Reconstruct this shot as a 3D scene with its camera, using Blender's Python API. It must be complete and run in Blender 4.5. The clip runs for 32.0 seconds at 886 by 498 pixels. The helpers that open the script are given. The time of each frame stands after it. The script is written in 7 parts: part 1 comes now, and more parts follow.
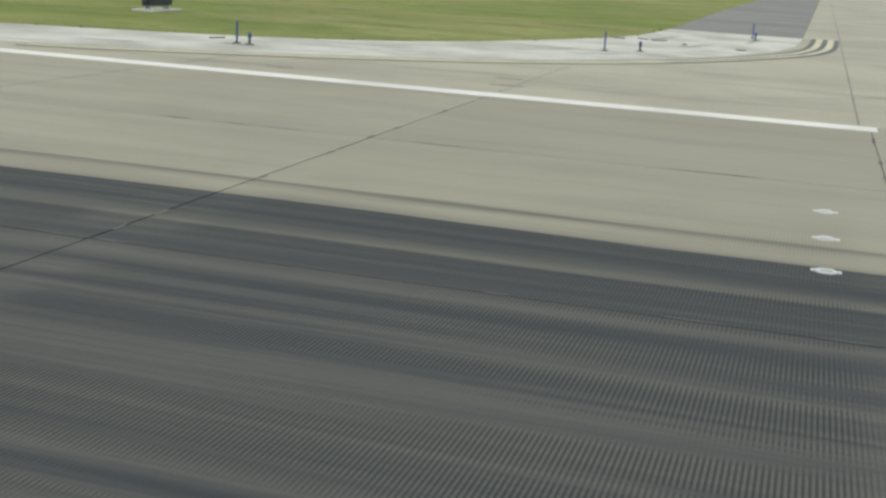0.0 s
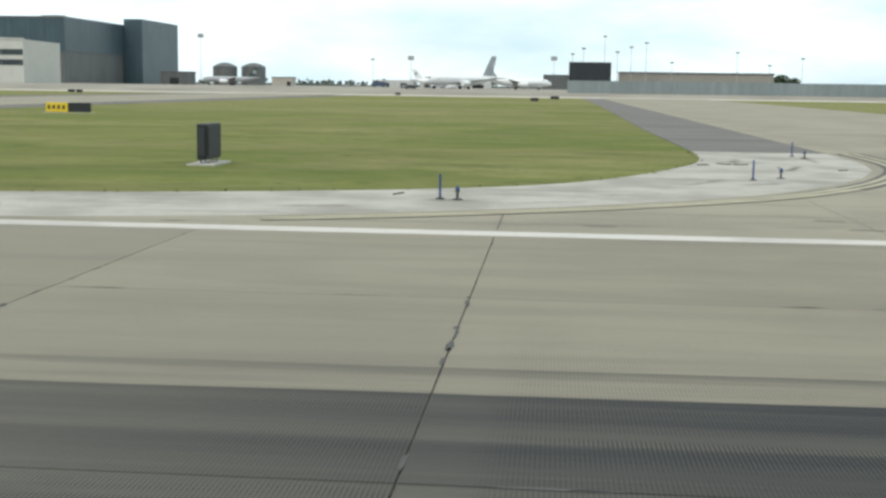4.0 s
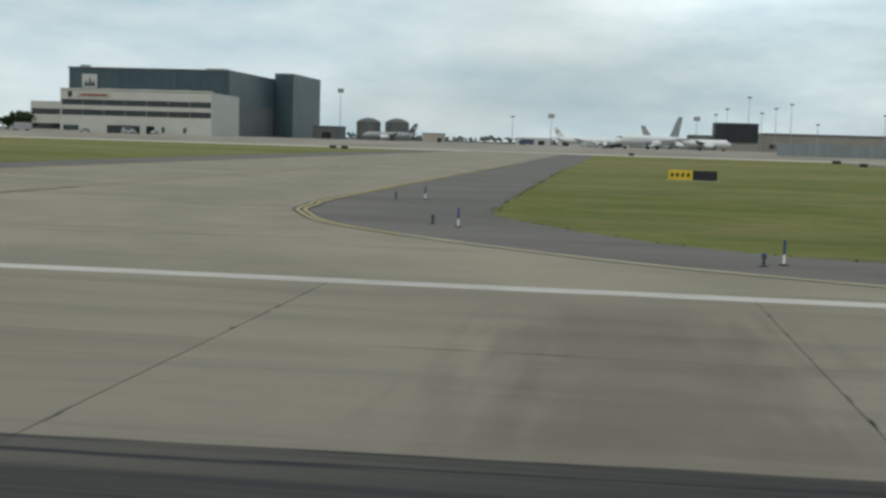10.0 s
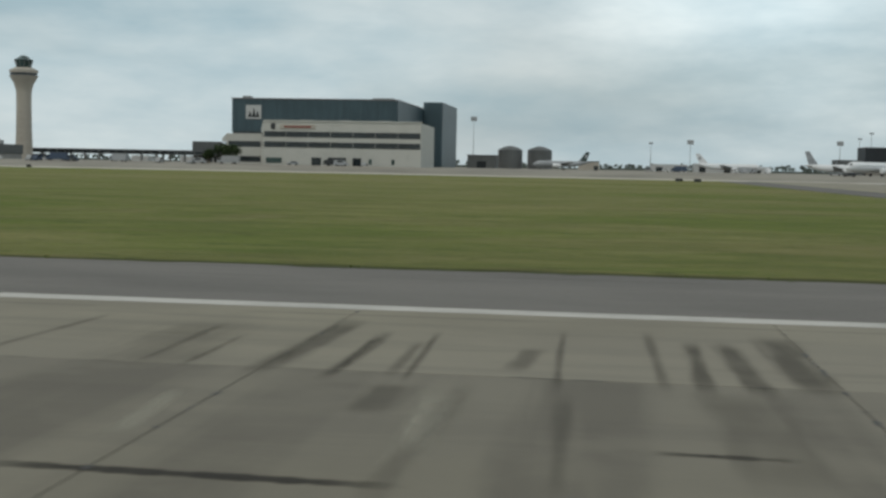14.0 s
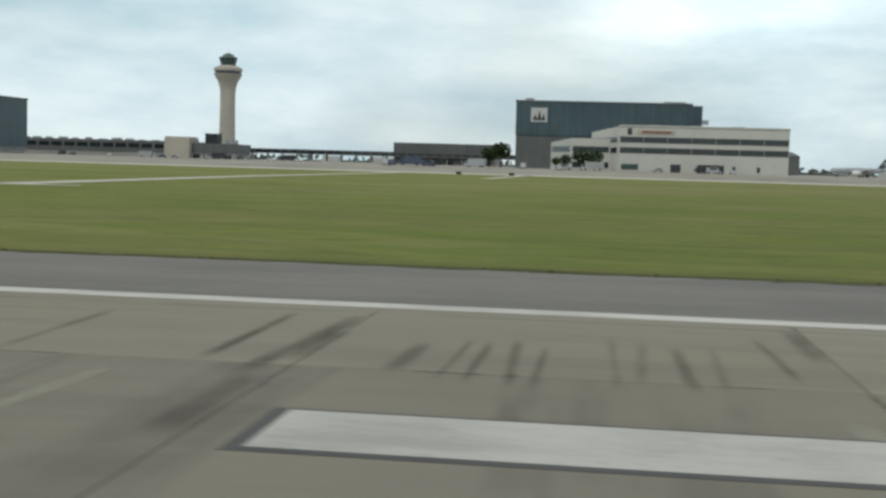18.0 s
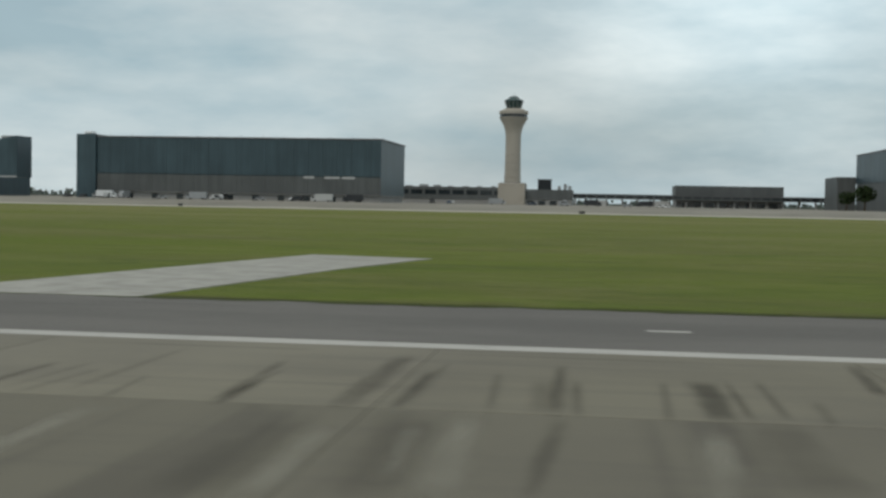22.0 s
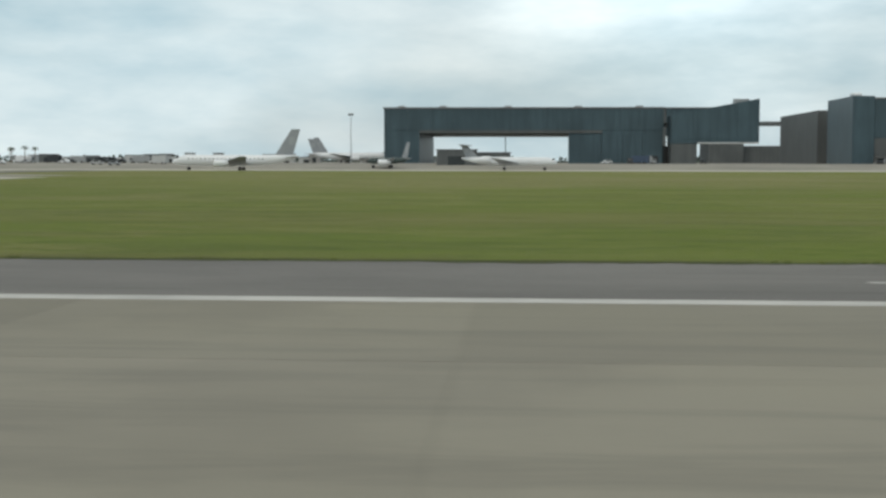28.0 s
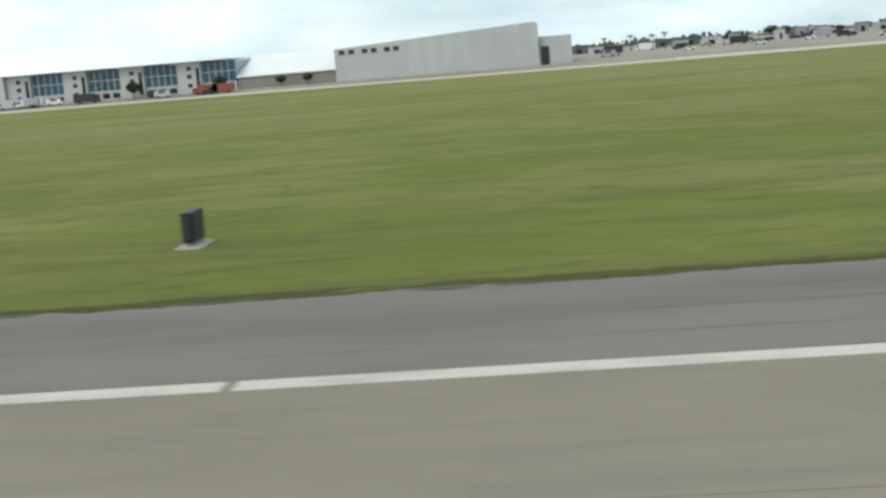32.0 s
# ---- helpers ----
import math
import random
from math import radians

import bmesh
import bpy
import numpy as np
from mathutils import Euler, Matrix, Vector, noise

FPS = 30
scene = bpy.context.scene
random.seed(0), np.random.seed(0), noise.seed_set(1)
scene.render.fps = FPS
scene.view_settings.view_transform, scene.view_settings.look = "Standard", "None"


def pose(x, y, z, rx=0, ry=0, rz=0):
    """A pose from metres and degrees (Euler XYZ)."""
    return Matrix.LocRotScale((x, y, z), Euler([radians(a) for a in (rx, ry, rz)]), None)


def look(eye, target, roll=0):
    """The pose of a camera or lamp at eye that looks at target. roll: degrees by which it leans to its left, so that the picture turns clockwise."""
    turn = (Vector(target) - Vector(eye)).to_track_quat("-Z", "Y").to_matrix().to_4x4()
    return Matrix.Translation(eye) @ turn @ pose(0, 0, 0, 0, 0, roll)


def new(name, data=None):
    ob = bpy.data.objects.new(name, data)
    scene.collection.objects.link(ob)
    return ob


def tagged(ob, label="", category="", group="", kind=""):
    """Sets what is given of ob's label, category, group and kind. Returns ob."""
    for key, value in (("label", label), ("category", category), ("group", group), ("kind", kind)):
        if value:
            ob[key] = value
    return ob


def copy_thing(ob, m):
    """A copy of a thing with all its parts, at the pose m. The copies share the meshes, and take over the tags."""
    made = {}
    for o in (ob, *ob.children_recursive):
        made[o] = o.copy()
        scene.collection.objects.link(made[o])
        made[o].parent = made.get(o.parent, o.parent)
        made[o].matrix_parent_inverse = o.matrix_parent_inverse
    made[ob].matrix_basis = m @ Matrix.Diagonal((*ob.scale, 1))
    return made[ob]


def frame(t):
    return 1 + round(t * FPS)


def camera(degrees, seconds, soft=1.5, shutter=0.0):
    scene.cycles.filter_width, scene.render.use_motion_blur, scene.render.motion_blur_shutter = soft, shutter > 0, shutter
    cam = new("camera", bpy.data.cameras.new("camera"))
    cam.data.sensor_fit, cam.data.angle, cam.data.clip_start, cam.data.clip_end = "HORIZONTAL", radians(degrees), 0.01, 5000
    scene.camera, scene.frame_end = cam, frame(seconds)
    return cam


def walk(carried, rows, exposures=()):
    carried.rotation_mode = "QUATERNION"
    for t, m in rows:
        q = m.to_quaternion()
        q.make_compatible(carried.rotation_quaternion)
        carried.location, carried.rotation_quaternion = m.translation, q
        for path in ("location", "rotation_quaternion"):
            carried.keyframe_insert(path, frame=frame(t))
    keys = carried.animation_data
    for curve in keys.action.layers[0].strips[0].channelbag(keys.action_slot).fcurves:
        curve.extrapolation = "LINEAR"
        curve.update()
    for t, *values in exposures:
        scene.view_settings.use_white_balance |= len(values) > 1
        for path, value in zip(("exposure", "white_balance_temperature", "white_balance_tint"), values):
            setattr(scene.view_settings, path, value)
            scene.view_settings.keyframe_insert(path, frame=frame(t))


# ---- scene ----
K = 0.55  # one metre of the airfield in scene units

cam = camera(40.02, 32.0, soft=2.8, shutter=0.08)
# seconds, way along the runway, eye height, turn, tilt, lean
ROWS = (
    (0, 0.27, 2.844, -16.215, -13.647, 3.409),
    (1, -1.69, 2.832, -19.467, -12.460, 2.140),
    (2, -4.96, 2.835, -7.106, -12.640, 0.487),
    (2.5, -6.88, 2.824, -1.400, -9.720, 0.900),
    (3, -8.78, 2.812, -1.837, -9.754, 0.843),
    (3.5, -10.74, 2.812, -3.000, -9.270, 0.900),
    (4, -12.85, 2.809, -5.047, -7.605, 0.790),
    (4.5, -15.14, 2.830, -3.805, -4.855, 0.022),
    (6.5, -25.69, 2.826, -5.135, -2.240, 0.384),
    (7, -29.50, 2.826, -4.261, -2.285, 1.383),
    (7.5, -34.19, 2.827, -4.889, -2.855, 0.971),
    (8, -38.84, 2.827, -5.528, -3.590, 0.737),
    (8.5, -44.65, 2.827, -5.043, -3.635, 2.296),
    (9, -50.63, 2.829, -5.971, -3.253, 1.493),
    (9.5, -57.38, 2.829, -6.855, -4.397, 1.322),
    (10, -64.66, 2.828, -7.564, -5.080, 1.731),
    (10.5, -72.81, 2.827, -8.037, -6.677, 1.867),
    (11, -81.12, 2.827, -7.006, -6.947, 2.281),
    (11.5, -90.43, 2.827, -7.007, -7.285, 2.515),
    (12, -100.37, 2.827, -7.238, -7.803, 2.545),
    (12.5, -111.31, 2.824, -6.900, -6.875, 1.849),
    (13, -123.02, 2.824, -7.608, -4.262, -0.038),
    (13.5, -135.68, 2.827, -6.006, -3.765, 1.410),
    (14, -149.25, 2.827, -7.548, -3.912, 1.128),
    (14.5, -163.69, 2.827, -7.470, -4.316, 1.361),
    (16.5, -229.84, 2.829, -6.608, -4.024, 1.919),
    (17, -248.27, 2.831, -7.832, -5.106, 0.163),
    (17.5, -267.50, 2.827, -7.881, -5.437, 1.373),
    (18, -287.46, 2.826, -7.546, -4.003, 1.635),
    (18.5, -308.15, 2.826, -8.840, -2.732, 0.447),
    (19, -329.52, 2.825, -8.186, -2.717, 1.192),
    (19.5, -352.05, 2.827, -8.057, -2.868, 1.435),
    (20, -374.74, 2.831, -8.184, -3.671, 1.337),
    (20.5, -398.81, 2.827, -8.115, -4.443, 1.571),
    (21, -422.80, 2.827, -7.569, -3.301, 1.309),
    (21.5, -448.36, 2.827, -7.350, -2.448, 1.454),
    (22, -473.71, 2.824, -7.526, -2.218, 1.056),
    (22.5, -500.52, 2.827, -3.725, -0.939, 1.836),
    (23, -527.31, 2.826, -4.720, -3.775, 3.046),
    (23.5, -555.13, 2.828, -5.716, -3.331, 2.907),
    (24, -583.58, 2.826, -4.642, -3.869, 2.856),
    (24.5, -612.87, 2.827, -4.837, -2.746, 2.730),
    (25, -642.31, 2.824, -5.492, -3.233, 2.343),
    (25.5, -672.67, 2.827, -5.620, -4.347, 2.432),
    (26, -703.26, 2.830, -5.666, -3.625, 1.531),
    (26.5, -734.50, 2.825, -5.074, -3.232, 1.533),
    (28.5, -863.70, 2.668, -3.206, -4.555, -0.625),
    (29, -897.04, 2.716, -2.812, -4.894, -1.578),
    (29.5, -930.73, 2.759, -2.179, -5.095, -1.888),
    (30, -964.82, 2.868, -2.390, -5.359, -1.643),
    (30.5, -999.20, 3.154, -1.486, -4.939, -3.632),
    (31, -1033.91, 3.637, -1.175, -5.753, -4.526),
    (31.5, -1068.95, 4.673, -4.060, -9.087, -3.473),
    (32, -1104.34, 6.239, -4.870, -8.952, -4.637),
)


# the taxiing aeroplane still drifts sideways towards the take-off line
DRIFT = {0: -1.43, 1: -1.07, 2: -0.70, 2.5: -0.46, 3: -0.23, 3.5: -0.02, 4: 0.16, 4.5: 0.2, 6.5: 0.05}


def aim(x, side, z, turn, tilt, lean):
    return Matrix.Translation((x * K, side * K, z * K)) @ pose(0, 0, 0, 90 + tilt, 0, -turn) @ pose(0, 0, 0, 0, 0, lean)


EXPOSURES = ((0, 0.76), (4.6, 0.56), (6.2, -0.32), (9.0, -0.48), (10.0, -0.18), (12.0, 0.02), (13.0, -0.14), (14.0, -0.38), (16.5, -0.24), (18, 0.02), (19.5, -0.31), (21.0, -0.26), (22.5, -0.5), (23.2, -0.52), (24.5, -0.36), (26.5, -0.11), (28.5, -0.06), (30.5, -0.11), (31.2, 0.02), (32, 0.44))
walk(cam, [(t, aim(x, DRIFT.get(t, 0.0), z, a, b, c)) for t, x, z, a, b, c in ROWS], EXPOSURES)

# ---- world and sun ----
SUN_UP, SUN_ROUND = radians(52), radians(205)
world = bpy.data.worlds.new("sky")
scene.world = world
world.use_nodes = True
wt = world.node_tree
wt.nodes.clear()


def wnode(kind, **values):
    n = wt.nodes.new(kind)
    for key, value in values.items():
        n.inputs[key].default_value = value
    return n


sky = wt.nodes.new("ShaderNodeTexSky")
sky.sky_type, sky.sun_disc, sky.sun_elevation, sky.sun_rotation = "NISHITA", False, SUN_UP, SUN_ROUND
sky.air_density, sky.dust_density = 1.0, 3.0
coord = wt.nodes.new("ShaderNodeTexCoord")
flat = wnode("ShaderNodeMapping", Scale=(1.0, 1.0, 3.2))
wt.links.new(coord.outputs["Generated"], flat.inputs["Vector"])
puff = wnode("ShaderNodeTexNoise", Scale=2.6, Detail=5.0, Roughness=0.5, Distortion=0.3)
wt.links.new(flat.outputs[0], puff.inputs["Vector"])
cover = wt.nodes.new("ShaderNodeValToRGB")
cover.color_ramp.elements[0].position, cover.color_ramp.elements[0].color = 0.36, (0.72, 0.72, 0.72, 1)
cover.color_ramp.elements[1].position, cover.color_ramp.elements[1].color = 0.62, (1, 1, 1, 1)
wt.links.new(puff.outputs["Fac"], cover.inputs["Fac"])
billow = wnode("ShaderNodeTexNoise", Scale=3.6, Detail=6.0, Roughness=0.55)
wt.links.new(flat.outputs[0], billow.inputs["Vector"])
shade = wt.nodes.new("ShaderNodeValToRGB")
shade.color_ramp.elements[0].position, shade.color_ramp.elements[0].color = 0.37, (0.55, 0.735, 0.81, 1)
shade.color_ramp.elements[1].position, shade.color_ramp.elements[1].color = 0.68, (0.99, 1.09, 1.09, 1)
wt.links.new(billow.outputs["Fac"], shade.inputs["Fac"])
blue = wnode("ShaderNodeMixRGB")
blue.blend_type = "MULTIPLY"
blue.inputs["Fac"].default_value = 1.0
blue.inputs["Color2"].default_value = (0.10, 0.104, 0.10, 1)
wt.links.new(sky.outputs["Color"], blue.inputs["Color1"])
over = wt.nodes.new("ShaderNodeMixRGB")
wt.links.new(cover.outputs["Color"], over.inputs["Fac"])
wt.links.new(blue.outputs[0], over.inputs["Color1"])
wt.links.new(shade.outputs["Color"], over.inputs["Color2"])
# brighter, warmer cloud overhead, cooler towards the horizon
axes = wt.nodes.new("ShaderNodeSeparateXYZ")
wt.links.new(coord.outputs["Generated"], axes.inputs[0])
climb = wt.nodes.new("ShaderNodeMapRange")
for key, value in (("From Min", 0.2), ("From Max", 0.75), ("To Min", 0.0), ("To Max", 1.0)):
    climb.inputs[key].default_value = value
wt.links.new(axes.outputs[2], climb.inputs["Value"])
warm = wt.nodes.new("ShaderNodeMixRGB")
warm.blend_type = "MULTIPLY"
warm.inputs["Color2"].default_value = (1.10, 1.0, 0.945, 1)
wt.links.new(climb.outputs[0], warm.inputs["Fac"])
wt.links.new(over.outputs[0], warm.inputs["Color1"])
lift_up = wt.nodes.new("ShaderNodeMapRange")
for key, value in (("From Min", 0.02), ("From Max", 0.2), ("To Min", 0.89), ("To Max", 0.99)):
    lift_up.inputs[key].default_value = value
wt.links.new(axes.outputs[2], lift_up.inputs["Value"])
# one bright break of thin white cloud over the apron
near = wt.nodes.new("ShaderNodeVectorMath")
near.operation = "DISTANCE"
near.inputs[1].default_value = (0.12, 0.975, 0.19)
wt.links.new(coord.outputs["Generated"], near.inputs[0])
ragged_sky = wt.nodes.new("ShaderNodeMath")
ragged_sky.operation, ragged_sky.inputs[1].default_value, ragged_sky.inputs[2].default_value = "MULTIPLY_ADD", -0.22, 0.11
wt.links.new(billow.outputs["Fac"], ragged_sky.inputs[0])
reach = wt.nodes.new("ShaderNodeMath")
reach.operation = "ADD"
wt.links.new(near.outputs["Value"], reach.inputs[0])
wt.links.new(ragged_sky.outputs[0], reach.inputs[1])
gleam = wt.nodes.new("ShaderNodeMapRange")
gleam.interpolation_type = "SMOOTHSTEP"
for key, value in (("From Min", 0.02), ("From Max", 0.2), ("To Min", 1.36), ("To Max", 1.0)):
    gleam.inputs[key].default_value = value
wt.links.new(reach.outputs[0], gleam.inputs["Value"])
power = wt.nodes.new("ShaderNodeMath")
power.operation = "MULTIPLY"
wt.links.new(lift_up.outputs[0], power.inputs[0])
wt.links.new(gleam.outputs[0], power.inputs[1])
back = wnode("ShaderNodeBackground")
wt.links.new(power.outputs[0], back.inputs["Strength"])
wt.links.new(warm.outputs[0], back.inputs["Color"])
out = wt.nodes.new("ShaderNodeOutputWorld")
wt.links.new(back.outputs[0], out.inputs["Surface"])

sun_data = bpy.data.lights.new("sun", "SUN")
sun_data.energy, sun_data.angle, sun_data.color = 0.85, radians(18), (1.0, 0.92, 0.8)
sun = new("sun", sun_data)
sun.matrix_world = look((0, 0, 0), (-math.sin(SUN_ROUND) * math.cos(SUN_UP), -math.cos(SUN_ROUND) * math.cos(SUN_UP), -math.sin(SUN_UP)))


# ---- materials ----
class Mat:
    """A small builder of node materials; lengths are in airfield metres."""

    def __init__(self, name, rough=0.8, metal=0.0, spec=0.3):
        self.m = bpy.data.materials.new(name)
        self.m.use_nodes = True
        self.t = self.m.node_tree
        self.b = self.t.nodes["Principled BSDF"]
        self.b.inputs["Roughness"].default_value = rough
        self.b.inputs["Metallic"].default_value = metal
        self.b.inputs["Specular IOR Level"].default_value = spec
        self.place = None

    def node(self, kind):
        return self.t.nodes.new(kind)

    def put(self, a, b):
        self.t.links.new(a, b)

    def where(self):
        if self.place is None:
            geo = self.node("ShaderNodeNewGeometry")
            vm = self.node("ShaderNodeVectorMath")
            vm.operation = "SCALE"
            vm.inputs["Scale"].default_value = 1 / K
            self.put(geo.outputs["Position"], vm.inputs[0])
            self.place = vm.outputs[0]
        return self.place

    def axis(self, i):
        s = self.node("ShaderNodeSeparateXYZ")
        self.put(self.where(), s.inputs[0])
        return s.outputs[i]

    def noise(self, scale, detail=5.0, rough=0.55, stretch=(1, 1, 1), warp=0.0):
        mp = self.node("ShaderNodeMapping")
        mp.inputs["Scale"].default_value = stretch
        self.put(self.where(), mp.inputs["Vector"])
        n = self.node("ShaderNodeTexNoise")
        n.inputs["Scale"].default_value, n.inputs["Detail"].default_value = scale, detail
        n.inputs["Roughness"].default_value, n.inputs["Distortion"].default_value = rough, warp
        self.put(mp.outputs[0], n.inputs["Vector"])
        return n.outputs["Fac"]

    def ramp(self, fac, lo, hi, a=0.0, b=1.0):
        r = self.node("ShaderNodeMapRange")
        r.interpolation_type = "SMOOTHSTEP"
        for key, value in (("From Min", lo), ("From Max", hi), ("To Min", a), ("To Max", b)):
            r.inputs[key].default_value = value
        self.put(fac, r.inputs["Value"])
        return r.outputs[0]

    def math(self, op, a, b):
        n = self.node("ShaderNodeMath")
        n.operation = op
        for k, v in enumerate((a, b)):
            if isinstance(v, (int, float)):
                n.inputs[k].default_value = v
            else:
                self.put(v, n.inputs[k])
        return n.outputs[0]

    def mix(self, fac, a, b, blend="MIX"):
        n = self.node("ShaderNodeMixRGB")
        n.blend_type = blend
        for key, v in (("Fac", fac), ("Color1", a), ("Color2", b)):
            if isinstance(v, (int, float)):
                n.inputs[key].default_value = v
            elif isinstance(v, tuple):
                n.inputs[key].default_value = (*v, 1)
            else:
                self.put(v, n.inputs[key])
        return n.outputs[0]

    def chance(self):
        return self.node("ShaderNodeObjectInfo").outputs["Random"]

    def done(self, color, bump=None, strength=0.2, depth=0.01):
        if isinstance(color, tuple):
            self.b.inputs["Base Color"].default_value = (*color, 1)
        else:
            self.put(color, self.b.inputs["Base Color"])
        if bump is not None:
            n = self.node("ShaderNodeBump")
            n.inputs["Strength"].default_value, n.inputs["Distance"].default_value = strength, depth
            self.put(bump, n.inputs["Height"])
            self.put(n.outputs[0], self.b.inputs["Normal"])
        return self.m


def painted(name, color, rough=0.6, dirt=0.25, scale=0.3, metal=0.0):
    m = Mat(name, rough, metal)
    big = m.ramp(m.noise(scale, 5, 0.6), 0.35, 0.7)
    fine = m.ramp(m.noise(scale * 9, 4, 0.6), 0.3, 0.75)
    dark = tuple(c * (1 - dirt) for c in color)
    c = m.mix(m.math("MULTIPLY", big, fine), color, dark)
    return m.done(c, m.noise(scale * 20, 3), 0.1)


def clad(name, color, pitch=1.2, dirt=0.25, rough=0.55):
    """Sheet cladding: upright ribs with weather streaks."""
    m = Mat(name, rough)
    streak = m.ramp(m.noise(0.5, 5, 0.6, (1, 1, 0.08)), 0.35, 0.75)
    big = m.ramp(m.noise(0.06, 4, 0.6), 0.35, 0.68)
    c = m.mix(streak, color, tuple(v * (1 - dirt) for v in color))
    c = m.mix(m.math("MULTIPLY", big, 0.6), c, tuple(v * (1 - dirt * 1.3) for v in color))
    w = m.node("ShaderNodeTexWave")
    w.bands_direction = "X"
    w.inputs["Scale"].default_value = 0.5 / pitch
    m.put(m.where(), w.inputs["Vector"])
    return m.done(c, w.outputs["Fac"], 0.35, 0.05)


def concrete_runway():
    m = Mat("runway_concrete", 0.92, spec=0.08)
    x, y = m.axis(0), m.axis(1)
    luck = m.chance()
    base = m.mix(luck, (0.206, 0.191, 0.149), (0.287, 0.264, 0.208))
    # fine grain and broad discoloration
    grain = m.ramp(m.noise(14, 4, 0.7), 0.3, 0.7)
    base = m.mix(m.math("MULTIPLY", grain, 0.16), base, (0.156, 0.145, 0.118))
    cloud = m.ramp(m.noise(0.16, 6, 0.62), 0.38, 0.66)
    base = m.mix(m.math("MULTIPLY", cloud, 0.5), base, (0.176, 0.162, 0.133))
    warm = m.ramp(m.noise(0.05, 3, 0.5, (0.5, 1, 1)), 0.4, 0.62)
    base = m.mix(m.math("MULTIPLY", warm, 0.5), base, (0.232, 0.216, 0.186))
    # long smears along the wheels' way
    smear = m.ramp(m.noise(0.8, 6, 0.65, (0.12, 1, 1), 0.6), 0.44, 0.7)
    base = m.mix(m.math("MULTIPLY", smear, 0.38), base, (0.145, 0.135, 0.116))
    # faint bands across the inner slabs, on a stretch of the runway
    stretch = m.math("MULTIPLY", m.ramp(x, -146, -118, 1, 0), m.ramp(x, -668, -625, 0, 1))
    outer = m.ramp(y, 16.15, 16.25, 0, 1)
    gaps = m.ramp(m.noise(0.35, 4, 0.6), 0.36, 0.56, 0.4, 1)
    band_in = m.ramp(m.noise(0.55, 4, 0.6, (1, 0.05, 1), 0.3), 0.46, 0.6, 0.0, 0.9)
    across = m.math("MULTIPLY", m.math("MULTIPLY", band_in, m.math("SUBTRACT", 1.0, outer)), gaps)
    cap = m.math("MULTIPLY", m.ramp(y, 22.2, 22.3, 0, 1), m.ramp(y, 22.3, 22.5, 0.8, 0))
    cap = m.math("MULTIPLY", cap, m.ramp(m.noise(0.2, 3, 0.5, (1, 0.05, 1)), 0.45, 0.55))
    across = m.math("MULTIPLY", m.math("MAXIMUM", across, cap), m.math("MULTIPLY", stretch, 0.55))
    base = m.mix(across, base, (0.101, 0.093, 0.081))
    # the inner row of slabs is browner and darker, each slab by its own amount
    own = m.math("MULTIPLY", m.ramp(luck, 0, 1, 0.2, 0.52), m.ramp(x, -330, -250, 1.0, 0.6))
    base = m.mix(m.math("MULTIPLY", m.math("MULTIPLY", m.math("SUBTRACT", 1.0, outer), own), stretch), base, (0.101, 0.093, 0.081))
    # a pale worn patch
    worn_x = m.math("MULTIPLY", m.ramp(x, -252.7, -252.0, 0, 1), m.ramp(x, -248.5, -247.9, 1, 0))
    worn_y = m.math("MULTIPLY", m.ramp(y, 16.2, 16.4, 0, 1), m.ramp(y, 19.4, 20.6, 1, 0))
    blot = m.ramp(m.noise(0.8, 5, 0.6), 0.36, 0.62, 0.15, 0.55)
    base = m.mix(m.math("MULTIPLY", m.math("MULTIPLY", worn_x, worn_y), blot), base, (0.40, 0.40, 0.37))
    # dark turning smears at the far exit
    far = m.math("MULTIPLY", m.ramp(x, -1002, -975, 0, 1), m.ramp(x, -936, -915, 1, 0))
    scuff = m.ramp(m.noise(1.4, 5, 0.62, (0.08, 1, 1), 0.5), 0.36, 0.58)
    scuff = m.math("MULTIPLY", m.math("MULTIPLY", scuff, far), m.ramp(y, 20, 14, 0.15, 0.7))
    base = m.mix(scuff, base, (0.089, 0.081, 0.077))
    # rubber in the touchdown lanes, with a sharp dark outer edge
    wob = m.ramp(m.noise(0.8, 5, 0.6, (0.06, 1, 1), 0.2), 0.3, 0.7, -0.14, 0.14)
    rim = m.math("ADD", m.math("SUBTRACT", y, m.ramp(x, -112, -48, 9.15, 11.02)), wob)
    fine = m.noise(2.4, 6, 0.7, (0.02, 1, 1), 0.1)
    long = m.noise(1.0, 5, 0.6, (0.03, 1, 1), 0.2)
    body = m.math("MULTIPLY", m.ramp(rim, 0.06, -0.03, 0, 1), m.ramp(fine, 0.36, 0.6, 0.86, 0.98))
    body = m.math("MULTIPLY", body, m.ramp(long, 0.34, 0.62, 0.9, 1.0))
    thin = m.math("MAXIMUM", m.ramp(x, -80, -60, 0.45, 1), m.ramp(rim, -0.8, -1.1, 0, 0.97))
    body = m.math("MULTIPLY", body, m.math("MULTIPLY", thin, m.ramp(m.math("ADD", x, m.math("MULTIPLY", y, 1.2)), -88, -64, 0.8, 1)))
    twin = m.math("MULTIPLY", m.ramp(rim, -0.42, -0.47, 0, 0.95), m.ramp(rim, -0.75, -0.5, 0, 1))
    twin = m.math("MULTIPLY", twin, m.ramp(x, -40, -52, 0, 1))
    crest = m.math("MULTIPLY", m.ramp(rim, 0.05, -0.02, 0, 1), m.ramp(m.math("DIVIDE", rim, m.ramp(x, -60, -40, 0.45, 1)), -0.5, -0.08, 0, 0.95))
    crest = m.math("MULTIPLY", crest, m.ramp(fine, 0.36, 0.52, 0.35, 1))
